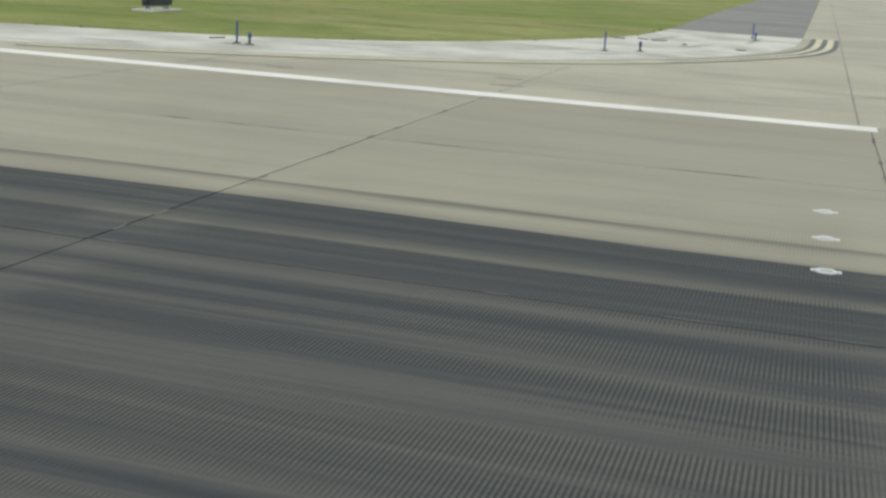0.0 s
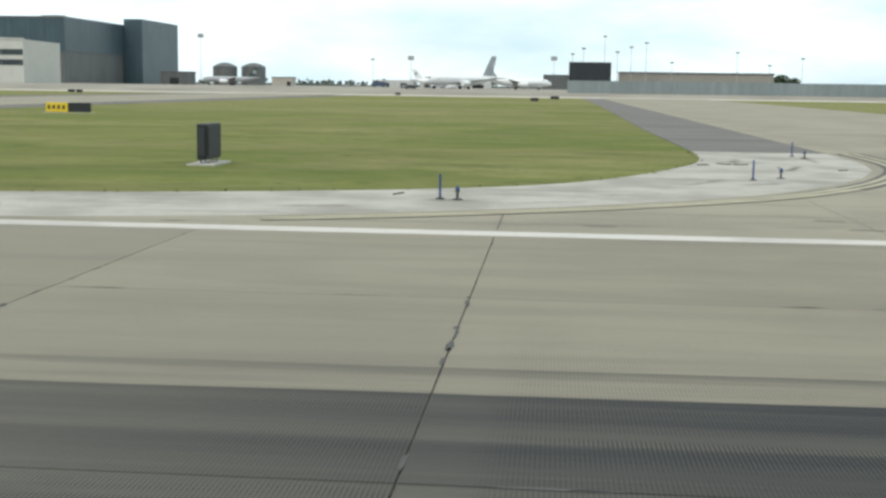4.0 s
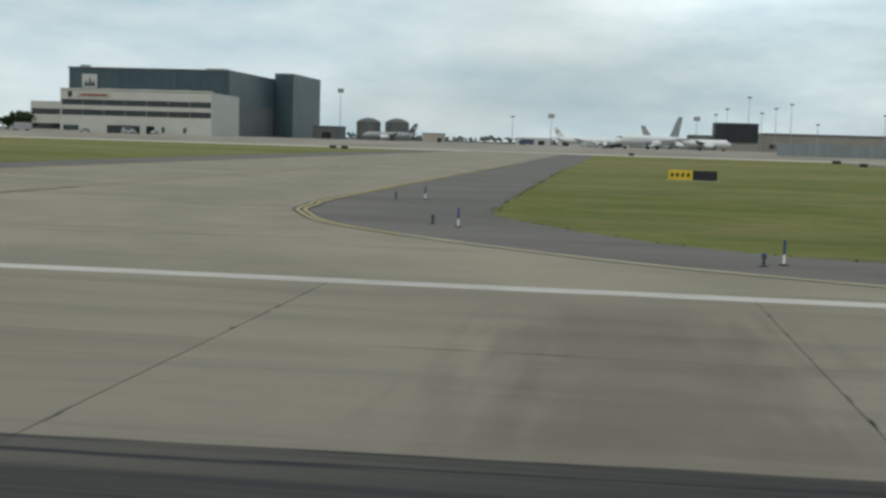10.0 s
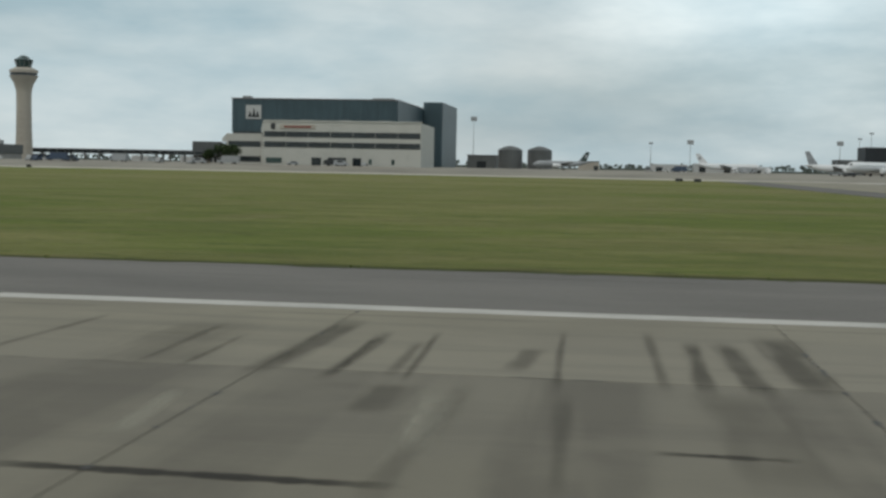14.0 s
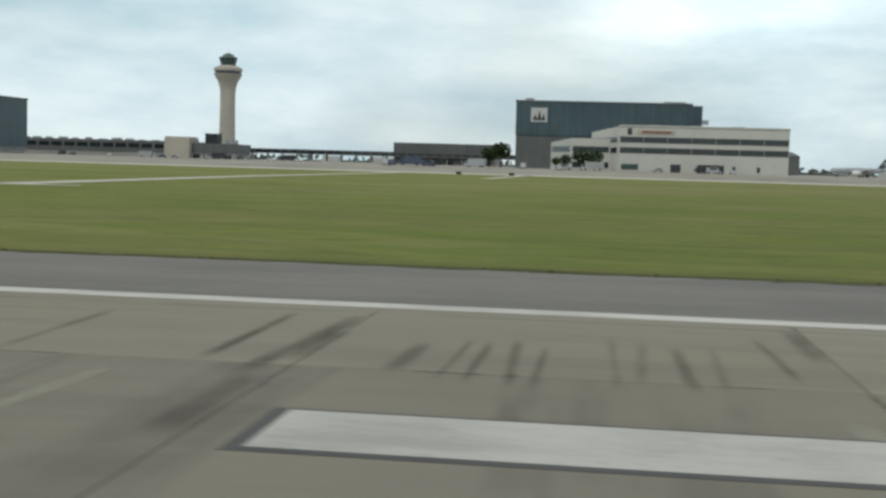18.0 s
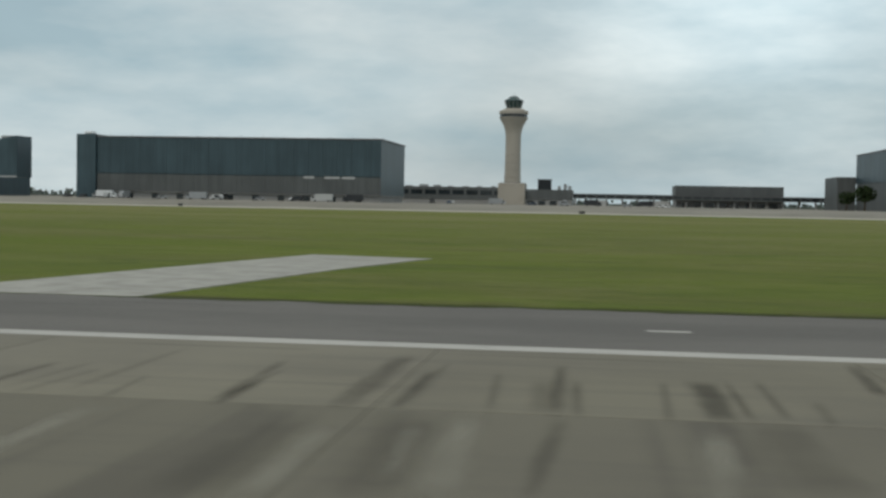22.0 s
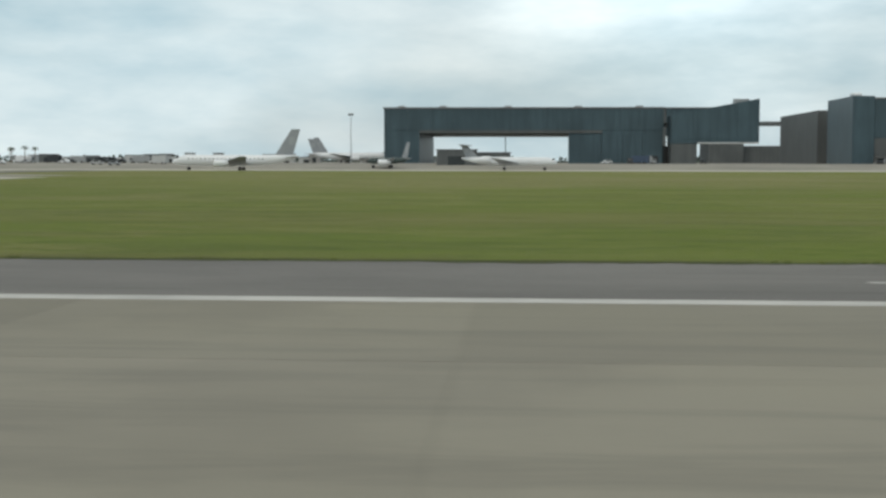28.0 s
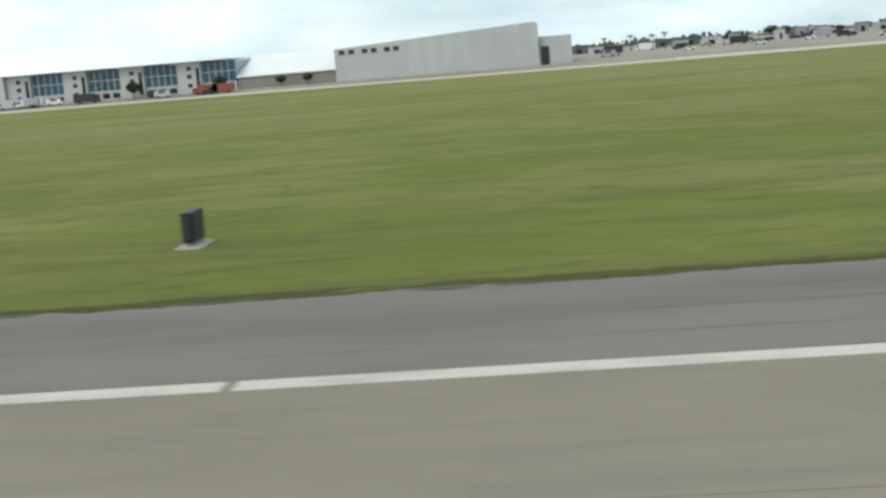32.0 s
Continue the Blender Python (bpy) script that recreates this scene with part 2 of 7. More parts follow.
    # a thinner smear outside the edge, and a pale streak inside it
    upper = m.math("ADD", m.math("SUBTRACT", y, 12.1), m.math("MULTIPLY", wob, 0.7))
    upper = m.math("MULTIPLY", m.ramp(upper, 0.05, -0.01, 0, 1), m.ramp(upper, -0.42, -0.04, 0, 0.62))
    upper = m.math("MULTIPLY", m.math("MULTIPLY", upper, m.ramp(long, 0.38, 0.6, 0.15, 1)), m.ramp(x, -60, -24, 0, 1))
    veil = m.math("MULTIPLY", m.math("MULTIPLY", m.ramp(rim, 0.9, 0.0, 0, 0.3), m.ramp(fine, 0.4, 0.62)), m.ramp(x, -60, -24, 0.3, 1))
    streak = m.math("MULTIPLY", m.ramp(m.math("ADD", m.math("SUBTRACT", y, 9.62), m.math("MULTIPLY", wob, 0.3)), -0.1, -0.01, 0, 1), m.ramp(y, 9.66, 9.9, 1, 0))
    streak = m.math("MULTIPLY", streak, m.math("MULTIPLY", m.ramp(x, -30, -12, 0, 0.28), m.ramp(long, 0.36, 0.56, 0.2, 1)))
    rub = m.math("MAXIMUM", m.math("MAXIMUM", body, m.math("MAXIMUM", crest, twin)), m.math("MAXIMUM", upper, veil))
    rub = m.math("MULTIPLY", m.math("SUBTRACT", rub, m.math("MULTIPLY", rub, streak)), m.math("MULTIPLY", m.ramp(x, -190, -125, 0.0, 1), m.math("MAXIMUM", m.ramp(x, -31, -9, 0.12, 1), m.ramp(m.math("ADD", x, m.ramp(fine, 0.3, 0.7, -3, 3)), -35, -43, 0, 1))))
    # cross grooves, worn away beside the joints and under the smears
    tc = m.node("ShaderNodeTexCoord")
    sep = m.node("ShaderNodeSeparateXYZ")
    m.put(tc.outputs["Object"], sep.inputs[0])
    inside = m.ramp(m.math("ABSOLUTE", m.math("MULTIPLY", sep.outputs[0], 1 / K), 0), 3.0, 3.45, 1, 0)
    gx = m.math("FRACT", m.math("MULTIPLY", x, 26.2), 0)
    groove = m.math("MULTIPLY", m.ramp(m.math("ABSOLUTE", m.math("SUBTRACT", gx, 0.5), 0), 0.15, 0.3, 1, 0), inside)
    worn = m.ramp(m.noise(0.9, 4, 0.6, (0.12, 1.6, 1), 0.2), 0.41, 0.51)
    worn = m.math("MULTIPLY", worn, m.math("MULTIPLY", m.ramp(x, -24, -14, 0.0, 1), m.ramp(y, 14.5, 10.5, 0.12, 0.9)))
    lanes = m.math("MAXIMUM", m.ramp(y, 8.42, 8.32, 0, 1), m.math("MULTIPLY", m.ramp(y, 9.12, 9.2, 0, 1), m.ramp(y, 9.82, 9.7, 0, 1)))
    lanes = m.math("MAXIMUM", lanes, m.math("MULTIPLY", m.ramp(y, 10.3, 10.4, 0, 0.6), m.ramp(y, 10.8, 10.7, 0, 1)))
    lanes = m.math("MULTIPLY", m.math("MULTIPLY", lanes, m.ramp(m.noise(0.8, 4, 0.6, (0.18, 1.8, 1), 0.2), 0.42, 0.56, 0.05, 0.9)), m.ramp(x, -22, -15, 0.0, 1))
    worn = m.math("MAXIMUM", m.math("MULTIPLY", worn, 0.4), lanes)
    groove = m.math("MULTIPLY", groove, worn)
    rub = m.math("MULTIPLY", rub, m.math("SUBTRACT", 1.0, m.math("MULTIPLY", m.math("SUBTRACT", worn, groove), 0.1)))
    base = m.mix(m.math("MINIMUM", m.math("MULTIPLY", rub, 1.0), 0.97), base, (0.026, 0.029, 0.034))
    base = m.mix(m.math("MULTIPLY", groove, 0.72), base, (0.02, 0.022, 0.024))
    return m.done(base, grain, 0.25, 0.01)


def joint_mat():
    m = Mat("joint_filler", 0.9)
    ragged = m.ramp(m.noise(1.2, 5, 0.7), 0.35, 0.6)
    c = m.mix(ragged, (0.069, 0.066, 0.059), (0.147, 0.140, 0.115))
    pale = m.ramp(m.noise(0.11, 2, 0.4, (1, 0.02, 1)), 0.5, 0.56)
    c = m.mix(pale, c, (0.246, 0.235, 0.190))
    c = m.mix(m.ramp(m.axis(0), -600, -500, 1, 0), c, (0.197, 0.185, 0.148))
    return m.done(c)


def concrete_plain(name, light, dark, scale=0.14):
    m = Mat(name, 0.88)
    cloud = m.ramp(m.noise(scale, 6, 0.62), 0.36, 0.68)
    grain = m.ramp(m.noise(9, 4, 0.7), 0.3, 0.7)
    crack = m.ramp(m.noise(0.55, 7, 0.7, (1, 1, 1), 1.2), 0.485, 0.515)
    dirt = m.ramp(m.noise(0.8, 5, 0.65, (0.12, 1, 1)), 0.52, 0.72)
    c = m.mix(cloud, light, dark)
    c = m.mix(m.math("MULTIPLY", grain, 0.18), c, tuple(v * 0.6 for v in dark))
    c = m.mix(m.math("MULTIPLY", dirt, 0.55), c, tuple(v * 0.5 for v in dark))
    return m.done(c, grain, 0.25)


def asphalt(name, light, dark):
    m = Mat(name, 0.9)
    cloud = m.ramp(m.noise(0.22, 6, 0.62, (0.35, 1, 1)), 0.36, 0.66)
    grain = m.ramp(m.noise(16, 4, 0.75), 0.3, 0.72)
    seam = m.ramp(m.noise(1.2, 4, 0.6, (0.04, 1, 1)), 0.6, 0.68)
    c = m.mix(cloud, light, dark)
    c = m.mix(m.math("MULTIPLY", grain, 0.3), c, tuple(v * 0.55 for v in dark))
    c = m.mix(m.math("MULTIPLY", seam, 0.35), c, tuple(v * 0.5 for v in dark))
    return m.done(c, grain, 0.35)


def grass_mat(name="grass"):
    m = Mat(name, 0.95, spec=0.1)
    x, y = m.axis(0), m.axis(1)
    broad = m.ramp(m.noise(0.04, 7, 0.7, (0.7, 1, 1), 0.8), 0.38, 0.62)
    mid = m.ramp(m.noise(0.16, 7, 0.72, (0.6, 1, 1), 0.6), 0.4, 0.62)
    blades = m.ramp(m.noise(2.6, 6, 0.78, (0.7, 1, 1)), 0.32, 0.72)
    clump = m.ramp(m.noise(0.45, 7, 0.75, (0.5, 1, 1), 0.5), 0.53, 0.64)
    bare = m.ramp(m.noise(0.07, 7, 0.72, (0.5, 1, 1), 0.9), 0.54, 0.66)
    c = m.mix(broad, (0.155, 0.192, 0.044), (0.255, 0.242, 0.096))
    c = m.mix(m.math("MULTIPLY", mid, 0.62), c, (0.115, 0.146, 0.034))
    c = m.mix(m.math("MULTIPLY", bare, 0.55), c, (0.285, 0.24, 0.12))
    c = m.mix(m.math("MULTIPLY", clump, 0.68), c, (0.078, 0.1, 0.028))
    c = m.mix(m.math("MULTIPLY", blades, 0.38), c, (0.072, 0.09, 0.028))
    lush = m.math("MULTIPLY", m.ramp(x, -420, -150, 0.62, 0), m.ramp(m.noise(0.05, 5, 0.6, (0.4, 1, 1)), 0.36, 0.6, 0.4, 1))
    lush = m.math("MULTIPLY", lush, m.ramp(x, -950, -720, 0.35, 1))
    c = m.mix(lush, c, (0.15, 0.195, 0.026))
    # mown lanes along the runway, greener near it and drier further off
    lane = m.ramp(m.noise(0.13, 6, 0.7, (0.16, 1, 1), 0.6), 0.45, 0.6)
    c = m.mix(m.math("MULTIPLY", lane, 0.36), c, (0.17, 0.152, 0.066))
    deep = m.ramp(m.noise(0.3, 6, 0.72, (0.25, 1, 1), 0.6), 0.5, 0.62)
    c = m.mix(m.math("MULTIPLY", deep, 0.4), c, (0.085, 0.112, 0.03))
    dry = m.math("MULTIPLY", m.ramp(y, 60, 190, 0, 0.5), m.ramp(m.noise(0.03, 6, 0.65, (0.35, 1, 1), 0.5), 0.38, 0.6))
    c = m.mix(dry, c, (0.24, 0.212, 0.105))
    fringe = m.math("MULTIPLY", m.ramp(m.math("ADD", y, m.ramp(mid, 0, 1, -0.8, 0.8)), 34.8, 33.6, 0, 0.6), m.ramp(m.noise(0.35, 5, 0.7, (0.4, 1, 1)), 0.4, 0.6, 0.2, 1))
    verge = m.math("MULTIPLY", m.ramp(y, 29, 31, 0, 1), m.ramp(x, -37, -35, 1, 0))
    c = m.mix(m.math("MULTIPLY", fringe, verge), c, (0.12, 0.11, 0.05))
    rim = m.math("MULTIPLY", m.ramp(m.math("ADD", y, m.ramp(m.noise(0.9, 5, 0.7, (0.3, 1, 1)), 0.3, 0.7, -0.5, 0.5)), 33.9, 33.3, 0, 0.75), verge)
    c = m.mix(rim, c, (0.05, 0.056, 0.022))
    return m.done(c, blades, 0.6, 0.08)


def paint_white(name, color, wear=0.35):
    m = Mat(name, 0.7)
    big = m.ramp(m.noise(0.7, 6, 0.65, (0.5, 1, 1)), 0.4, 0.72)
    chip = m.ramp(m.noise(7, 6, 0.7), 0.56, 0.66)
    c = m.mix(m.math("MULTIPLY", big, wear), color, tuple(v * 0.55 for v in color))
    c = m.mix(m.math("MULTIPLY", chip, wear), c, (0.27, 0.26, 0.23))
    return m.done(c, chip, 0.1)


def glassy(name, color, rough=0.18, spec=0.6):
    m = Mat(name, rough, 0.0, spec)
    big = m.ramp(m.noise(0.09, 4, 0.55), 0.35, 0.7)
    c = m.mix(big, color, tuple(v * 0.6 for v in color))
    return m.done(c)


def leaves(name, a, b):
    m = Mat(name, 0.8, spec=0.2)
    n = m.node("ShaderNodeNewGeometry").outputs["Random Per Island"]
    return m.done(m.mix(n, a, b))


def stain_mat(name, color, strength):
    """A soft-edged stain that fades into what it lies on."""
    m = Mat(name, 0.92, spec=0.08)
    tc, sep = m.node("ShaderNodeTexCoord"), m.node("ShaderNodeSeparateXYZ")
    m.put(tc.outputs["UV"], sep.inputs[0])
    side = m.math("ABSOLUTE", m.math("SUBTRACT", m.math("MULTIPLY", sep.outputs[0], 2.0), 1.0), 0)
    end = m.math("ABSOLUTE", m.math("SUBTRACT", m.math("MULTIPLY", sep.outputs[1], 2.0), 1.0), 0)
    rag = m.noise(2.6, 4, 0.6, (1, 0.12, 1), 0.1)
    side = m.math("ADD", side, m.ramp(rag, 0.3, 0.7, -0.25, 0.25))
    cover = m.math("MULTIPLY", m.ramp(side, 1.0, 0.2, 0, 1), m.ramp(end, 1.0, 0.5, 0, 1))
    cover = m.math("MULTIPLY", cover, m.ramp(m.noise(0.9, 5, 0.6, (1, 0.5, 1)), 0.3, 0.6, 0.6, 1))
    cover = m.math("MULTIPLY", cover, m.ramp(m.chance(), 0, 1, strength * 0.85, strength * 1.15))
    grain = m.ramp(m.noise(14, 4, 0.7), 0.3, 0.7)
    m.done(m.mix(m.math("MULTIPLY", grain, 0.3), color, tuple(v * 0.7 for v in color)))
    clear, both = m.node("ShaderNodeBsdfTransparent"), m.node("ShaderNodeMixShader")
    m.put(cover, both.inputs[0])
    m.put(clear.outputs[0], both.inputs[1])
    m.put(m.b.outputs[0], both.inputs[2])
    m.put(both.outputs[0], m.t.nodes["Material Output"].inputs["Surface"])
    return m.m


RUNWAY = concrete_runway()
STAINS = [stain_mat("dark_stain", (0.07, 0.064, 0.056), k) for k in (0.17, 0.24, 0.31, 0.39)]
PALE_STAIN = stain_mat("pale_stain", (0.37, 0.35, 0.29), 0.58)
SKID = stain_mat("skid_rubber", (0.05, 0.047, 0.044), 0.6)
JOINT = joint_mat()
TAXI = concrete_plain("taxiway_concrete", (0.275, 0.25, 0.192), (0.212, 0.194, 0.152))
PALE = concrete_plain("pale_shoulder", (0.34, 0.325, 0.287), (0.23, 0.217, 0.19), 0.35)
FILLET = concrete_plain("pale_fillet", (0.39, 0.375, 0.335), (0.26, 0.247, 0.218), 0.35)
STRIP = concrete_plain("far_concrete", (0.48, 0.45, 0.39), (0.40, 0.375, 0.325))
APRON = concrete_plain("apron_concrete", (0.29, 0.268, 0.225), (0.218, 0.2, 0.17), 0.03)
ASPH = asphalt("shoulder_asphalt", (0.182, 0.17, 0.155), (0.138, 0.129, 0.118))
ASPH_DARK = asphalt("taxiway_asphalt", (0.158, 0.148, 0.137), (0.114, 0.107, 0.1))
GRASS = grass_mat()
TUFT = leaves("grass_tufts", (0.075, 0.1, 0.024), (0.17, 0.185, 0.05))
TYRE = asphalt("tyre_rubber_mark", (0.178, 0.163, 0.132), (0.115, 0.106, 0.09))
WHITE = paint_white("white_paint", (0.47, 0.45, 0.415), 0.6)
WHITE_OLD = paint_white("old_white_paint", (0.41, 0.395, 0.365), 0.65)
BLACKTOP = painted("black_border_paint", (0.07, 0.068, 0.066), 0.8)
SCUFF = painted("scuffed_paint", (0.3, 0.29, 0.265), 0.85, 0.3, 1.0)
EDGE_PALE = paint_white("pale_edge_paint", (0.37, 0.335, 0.225), 0.6)
LEAD_OLD = paint_white("dull_lead_paint", (0.33, 0.275, 0.115), 0.75)
EDGE_DARK = paint_white("faded_border_paint", (0.17, 0.152, 0.112), 0.8)
DARK_TURF = painted("dark_turf", (0.075, 0.09, 0.03), 0.95, 0.4, 1.2)
YELLOW_OLD = paint_white("worn_yellow_paint", (0.40, 0.335, 0.14), 0.7)
WHITE_METAL = painted("white_metal", (0.74, 0.75, 0.76), 0.35, 0.12)
GREY_METAL = painted("grey_metal", (0.32, 0.33, 0.335), 0.45, 0.25)
DARK_METAL = painted("dark_metal", (0.035, 0.038, 0.042), 0.5, 0.2, 1.0)
RUBBER = painted("black_rubber", (0.02, 0.02, 0.021), 0.9)
LENS = glassy("clear_lens", (0.62, 0.64, 0.64), 0.15)
BLUE_LENS = glassy("blue_lens", (0.03, 0.06, 0.22), 0.2)
SIGN_BLACK = painted("sign_black", (0.022, 0.024, 0.026), 0.55, 0.2, 1.5)
SIGN_YELLOW = painted("sign_yellow", (0.62, 0.44, 0.03), 0.5, 0.15, 1.5)
SIGN_GREY = painted("sign_grey", (0.28, 0.28, 0.27), 0.5, 0.2, 1.5)
PAD = concrete_plain("sign_pad", (0.42, 0.405, 0.365), (0.31, 0.298, 0.268), 0.8)
TEAL = clad("teal_cladding", (0.062, 0.098, 0.116), 2.4, 0.3, 0.4)
TEAL_GREY = clad("grey_cladding", (0.115, 0.122, 0.122), 2.4, 0.25)
CONC_WALL = painted("pale_concrete_wall", (0.30, 0.295, 0.285), 0.85, 0.3, 0.12)
TAN = painted("tan_concrete", (0.40, 0.365, 0.315), 0.85, 0.18, 0.08)
TAN_LOW = painted("tan_block_wall", (0.25, 0.235, 0.21), 0.85, 0.2, 0.08)
OFFICE = painted("office_panel", (0.47, 0.465, 0.43), 0.75, 0.16, 0.12)
ROOF = painted("roof_felt", (0.16, 0.16, 0.165), 0.9, 0.25, 0.1)
GLASS_DARK = glassy("dark_glass", (0.022, 0.028, 0.032), 0.12)
GLASS_BLUE = glassy("blue_glass", (0.04, 0.10, 0.15), 0.12)
GREEN_GLASS = glassy("green_glass", (0.035, 0.07, 0.065), 0.12)
WAREHOUSE = clad("pale_sheet", (0.44, 0.455, 0.46), 0.9, 0.12)
WAREHOUSE_ROOF = clad("white_sheet_roof", (0.72, 0.75, 0.75), 0.9, 0.1, 0.35)
WHITE_WALL = painted("white_wall", (0.46, 0.465, 0.46), 0.7, 0.15, 0.2)
FENCE = clad("blast_fence_sheet", (0.215, 0.25, 0.255), 3.0, 0.2, 0.45)
DARKBOX = clad("dark_cladding", (0.028, 0.033, 0.038), 1.6, 0.3)
HULL = painted("aircraft_white", (0.70, 0.71, 0.72), 0.25, 0.08)
HULL_GREY = painted("aircraft_grey", (0.33, 0.345, 0.36), 0.3, 0.12)
FIN_GREY = painted("fin_grey", (0.29, 0.305, 0.32), 0.35, 0.2)
FIN_DARK = painted("fin_dark_green", (0.055, 0.075, 0.072), 0.4, 0.2)
RED = painted("red_paint", (0.22, 0.07, 0.055), 0.5)
BLUE = painted("blue_paint", (0.06, 0.085, 0.13), 0.5)
BARK = painted("bark", (0.10, 0.078, 0.055), 0.95, 0.3, 2)
LEAF = leaves("tree_leaves", (0.022, 0.038, 0.016), (0.055, 0.082, 0.03))
# distance haze is mixed into this leaf colour, paler and greyer than LEAF
HAZE_TREE = leaves("haze_tinted_leaves", (0.07, 0.09, 0.08), (0.11, 0.13, 0.115))


# ---- helpers for meshes ----
def box(bm, x0, x1, y0, y1, z0, z1, bevel=0.0):
    vs = [bm.verts.new((x, y, z)) for x in (x0, x1) for y in (y0, y1) for z in (z0, z1)]
    for q in ((0, 1, 3, 2), (4, 6, 7, 5), (0, 4, 5, 1), (2, 3, 7, 6), (0, 2, 6, 4), (1, 5, 7, 3)):
        bm.faces.new([vs[i] for i in q])
    if bevel:
        bmesh.ops.bevel(bm, geom=bm.edges[:], offset=bevel, segments=1, affect="EDGES")
    return bm


def boxed(*a, bevel=0.0):
    return box(bmesh.new(), *a, bevel=bevel)


def ring_tube(bm, rings, sides, cap=True):
    """rings: (centre, radius_a, radius_b, axis_a, axis_b)."""
    loops = []
    for c, ra, rb, a, b in rings:
        c, a, b = Vector(c), Vector(a), Vector(b)
        loops.append([bm.verts.new(c + a * (ra * math.cos(2 * math.pi * i / sides)) + b * (rb * math.sin(2 * math.pi * i / sides))) for i in range(sides)])
    for p, q in zip(loops, loops[1:]):
        for i in range(sides):
            bm.faces.new((p[i], p[(i + 1) % sides], q[(i + 1) % sides], q[i]))
    if cap:
        bm.faces.new(loops[0][::-1])
        bm.faces.new(loops[-1])
    return bm


def upright(bm, x, y, levels, sides=12):
    """A turned upright shape; levels: (height, radius)."""
    return ring_tube(bm, [((x, y, z), r, r, (1, 0, 0), (0, 1, 0)) for z, r in levels], sides)


def prism(pts, z0, z1):
    bm = bmesh.new()
    top = [bm.verts.new((x, y, z1)) for x, y in pts]
    low = [bm.verts.new((x, y, z0)) for x, y in pts]
    bm.faces.new(top)
    for i in range(len(pts)):
        j = (i + 1) % len(pts)
        bm.faces.new((top[i], low[i], low[j], top[j]))
    bmesh.ops.triangulate(bm, faces=[f for f in bm.faces if len(f.verts) > 4])
    return bm


def mesh_of(name, bm, material, smooth=False, upward=False):
    bmesh.ops.scale(bm, vec=(K, K, K), verts=bm.verts)
    bmesh.ops.recalc_face_normals(bm, faces=bm.faces)
    if upward:
        bmesh.ops.reverse_faces(bm, faces=[f for f in bm.faces if f.normal.z < -0.7 and f.calc_center_median().z > -0.1])
    me = bpy.data.meshes.new(name)
    bm.to_mesh(me)
    bm.free()
    me.materials.append(material)
    if smooth:
        for p in me.polygons:
            p.use_smooth = True
        me.set_sharp_from_angle(angle=radians(40))
    return me


def part(name, bm, material, parent, label="", smooth=False):
    ob = new(name, mesh_of(name, bm, material, smooth))
    ob.parent = parent
    return tagged(ob, label)


def thing(name, x, y, z, label, category, rz=0.0, group="", kind=""):
    ob = new(name)
    ob.empty_display_size = 0.2
    ob.matrix_basis = pose(x * K, y * K, z * K, 0, 0, rz)
    return tagged(ob, label, category, group, kind)


def ground_piece(name, bm, material, label, category):
    return tagged(new(name, mesh_of(name, bm, material, upward=True)), label, category, "", "structure")


def along(line, n):
    """n points at even steps along a line."""
    d = [0.0]
    for p, q in zip(line, line[1:]):
        d.append(d[-1] + math.dist(p, q))
    out, k = [], 0
    for i in range(n):
        t = d[-1] * i / (n - 1)
        while k < len(d) - 2 and d[k + 1] < t:
            k += 1
        u = (t - d[k]) / max(1e-9, d[k + 1] - d[k])
        out.append((line[k][0] + (line[k + 1][0] - line[k][0]) * u, line[k][1] + (line[k + 1][1] - line[k][1]) * u))
    return out


def band(a, b, z, n=90):
    """A pavement between two lines, with a skirt down into the ground."""
    bm = bmesh.new()
    rows = []
    for p, q in zip(along(a, n), along(b, n)):
        rows.append([bm.verts.new((p[0], p[1], -0.4)), bm.verts.new((p[0], p[1], z)), bm.verts.new((q[0], q[1], z)), bm.verts.new((q[0], q[1], -0.4))])
    for r, s in zip(rows, rows[1:]):
        for k in range(3):
            bm.faces.new((r[k], r[k + 1], s[k + 1], s[k]))
    return bm


def arc(pts, n=6):
    """A smooth line through the points."""
    out = []
    for i in range(len(pts) - 1):
        p0, p1, p2, p3 = (Vector(pts[max(i - 1, 0)]), Vector(pts[i]), Vector(pts[i + 1]), Vector(pts[min(i + 2, len(pts) - 1)]))
        for k in range(n):
            t = k / n
            v = 0.5 * (2 * p1 + (p2 - p0) * t + (2 * p0 - 5 * p1 + 4 * p2 - p3) * t * t + (3 * p1 - p0 - 3 * p2 + p3) * t ** 3)
            out.append((v.x, v.y))
    return out + [tuple(pts[-1])]


def ribbon(line, width, z, bm=None):
    """A flat painted line along points."""
    bm = bm or bmesh.new()
    last = None
    for i, p in enumerate(line):
        a, b = Vector(line[max(i - 1, 0)]), Vector(line[min(i + 1, len(line) - 1)])
        d = (b - a).normalized()
        nrm = Vector((-d.y, d.x)) * width / 2
        now = (bm.verts.new((p[0] + nrm.x, p[1] + nrm.y, z)), bm.verts.new((p[0] - nrm.x, p[1] - nrm.y, z)))
        if last:
            bm.faces.new((last[0], last[1], now[1], now[0]))
        last = now
    return bm


# ---- the ground ----
AZ = 2.0  # height of the apron behind the parallel taxiway
ground_piece("ground", boxed(-6500, 5500, -2500, 6500, -1.0, -0.04), GRASS, "wide flat airfield of mown patchy green grass", "ground")

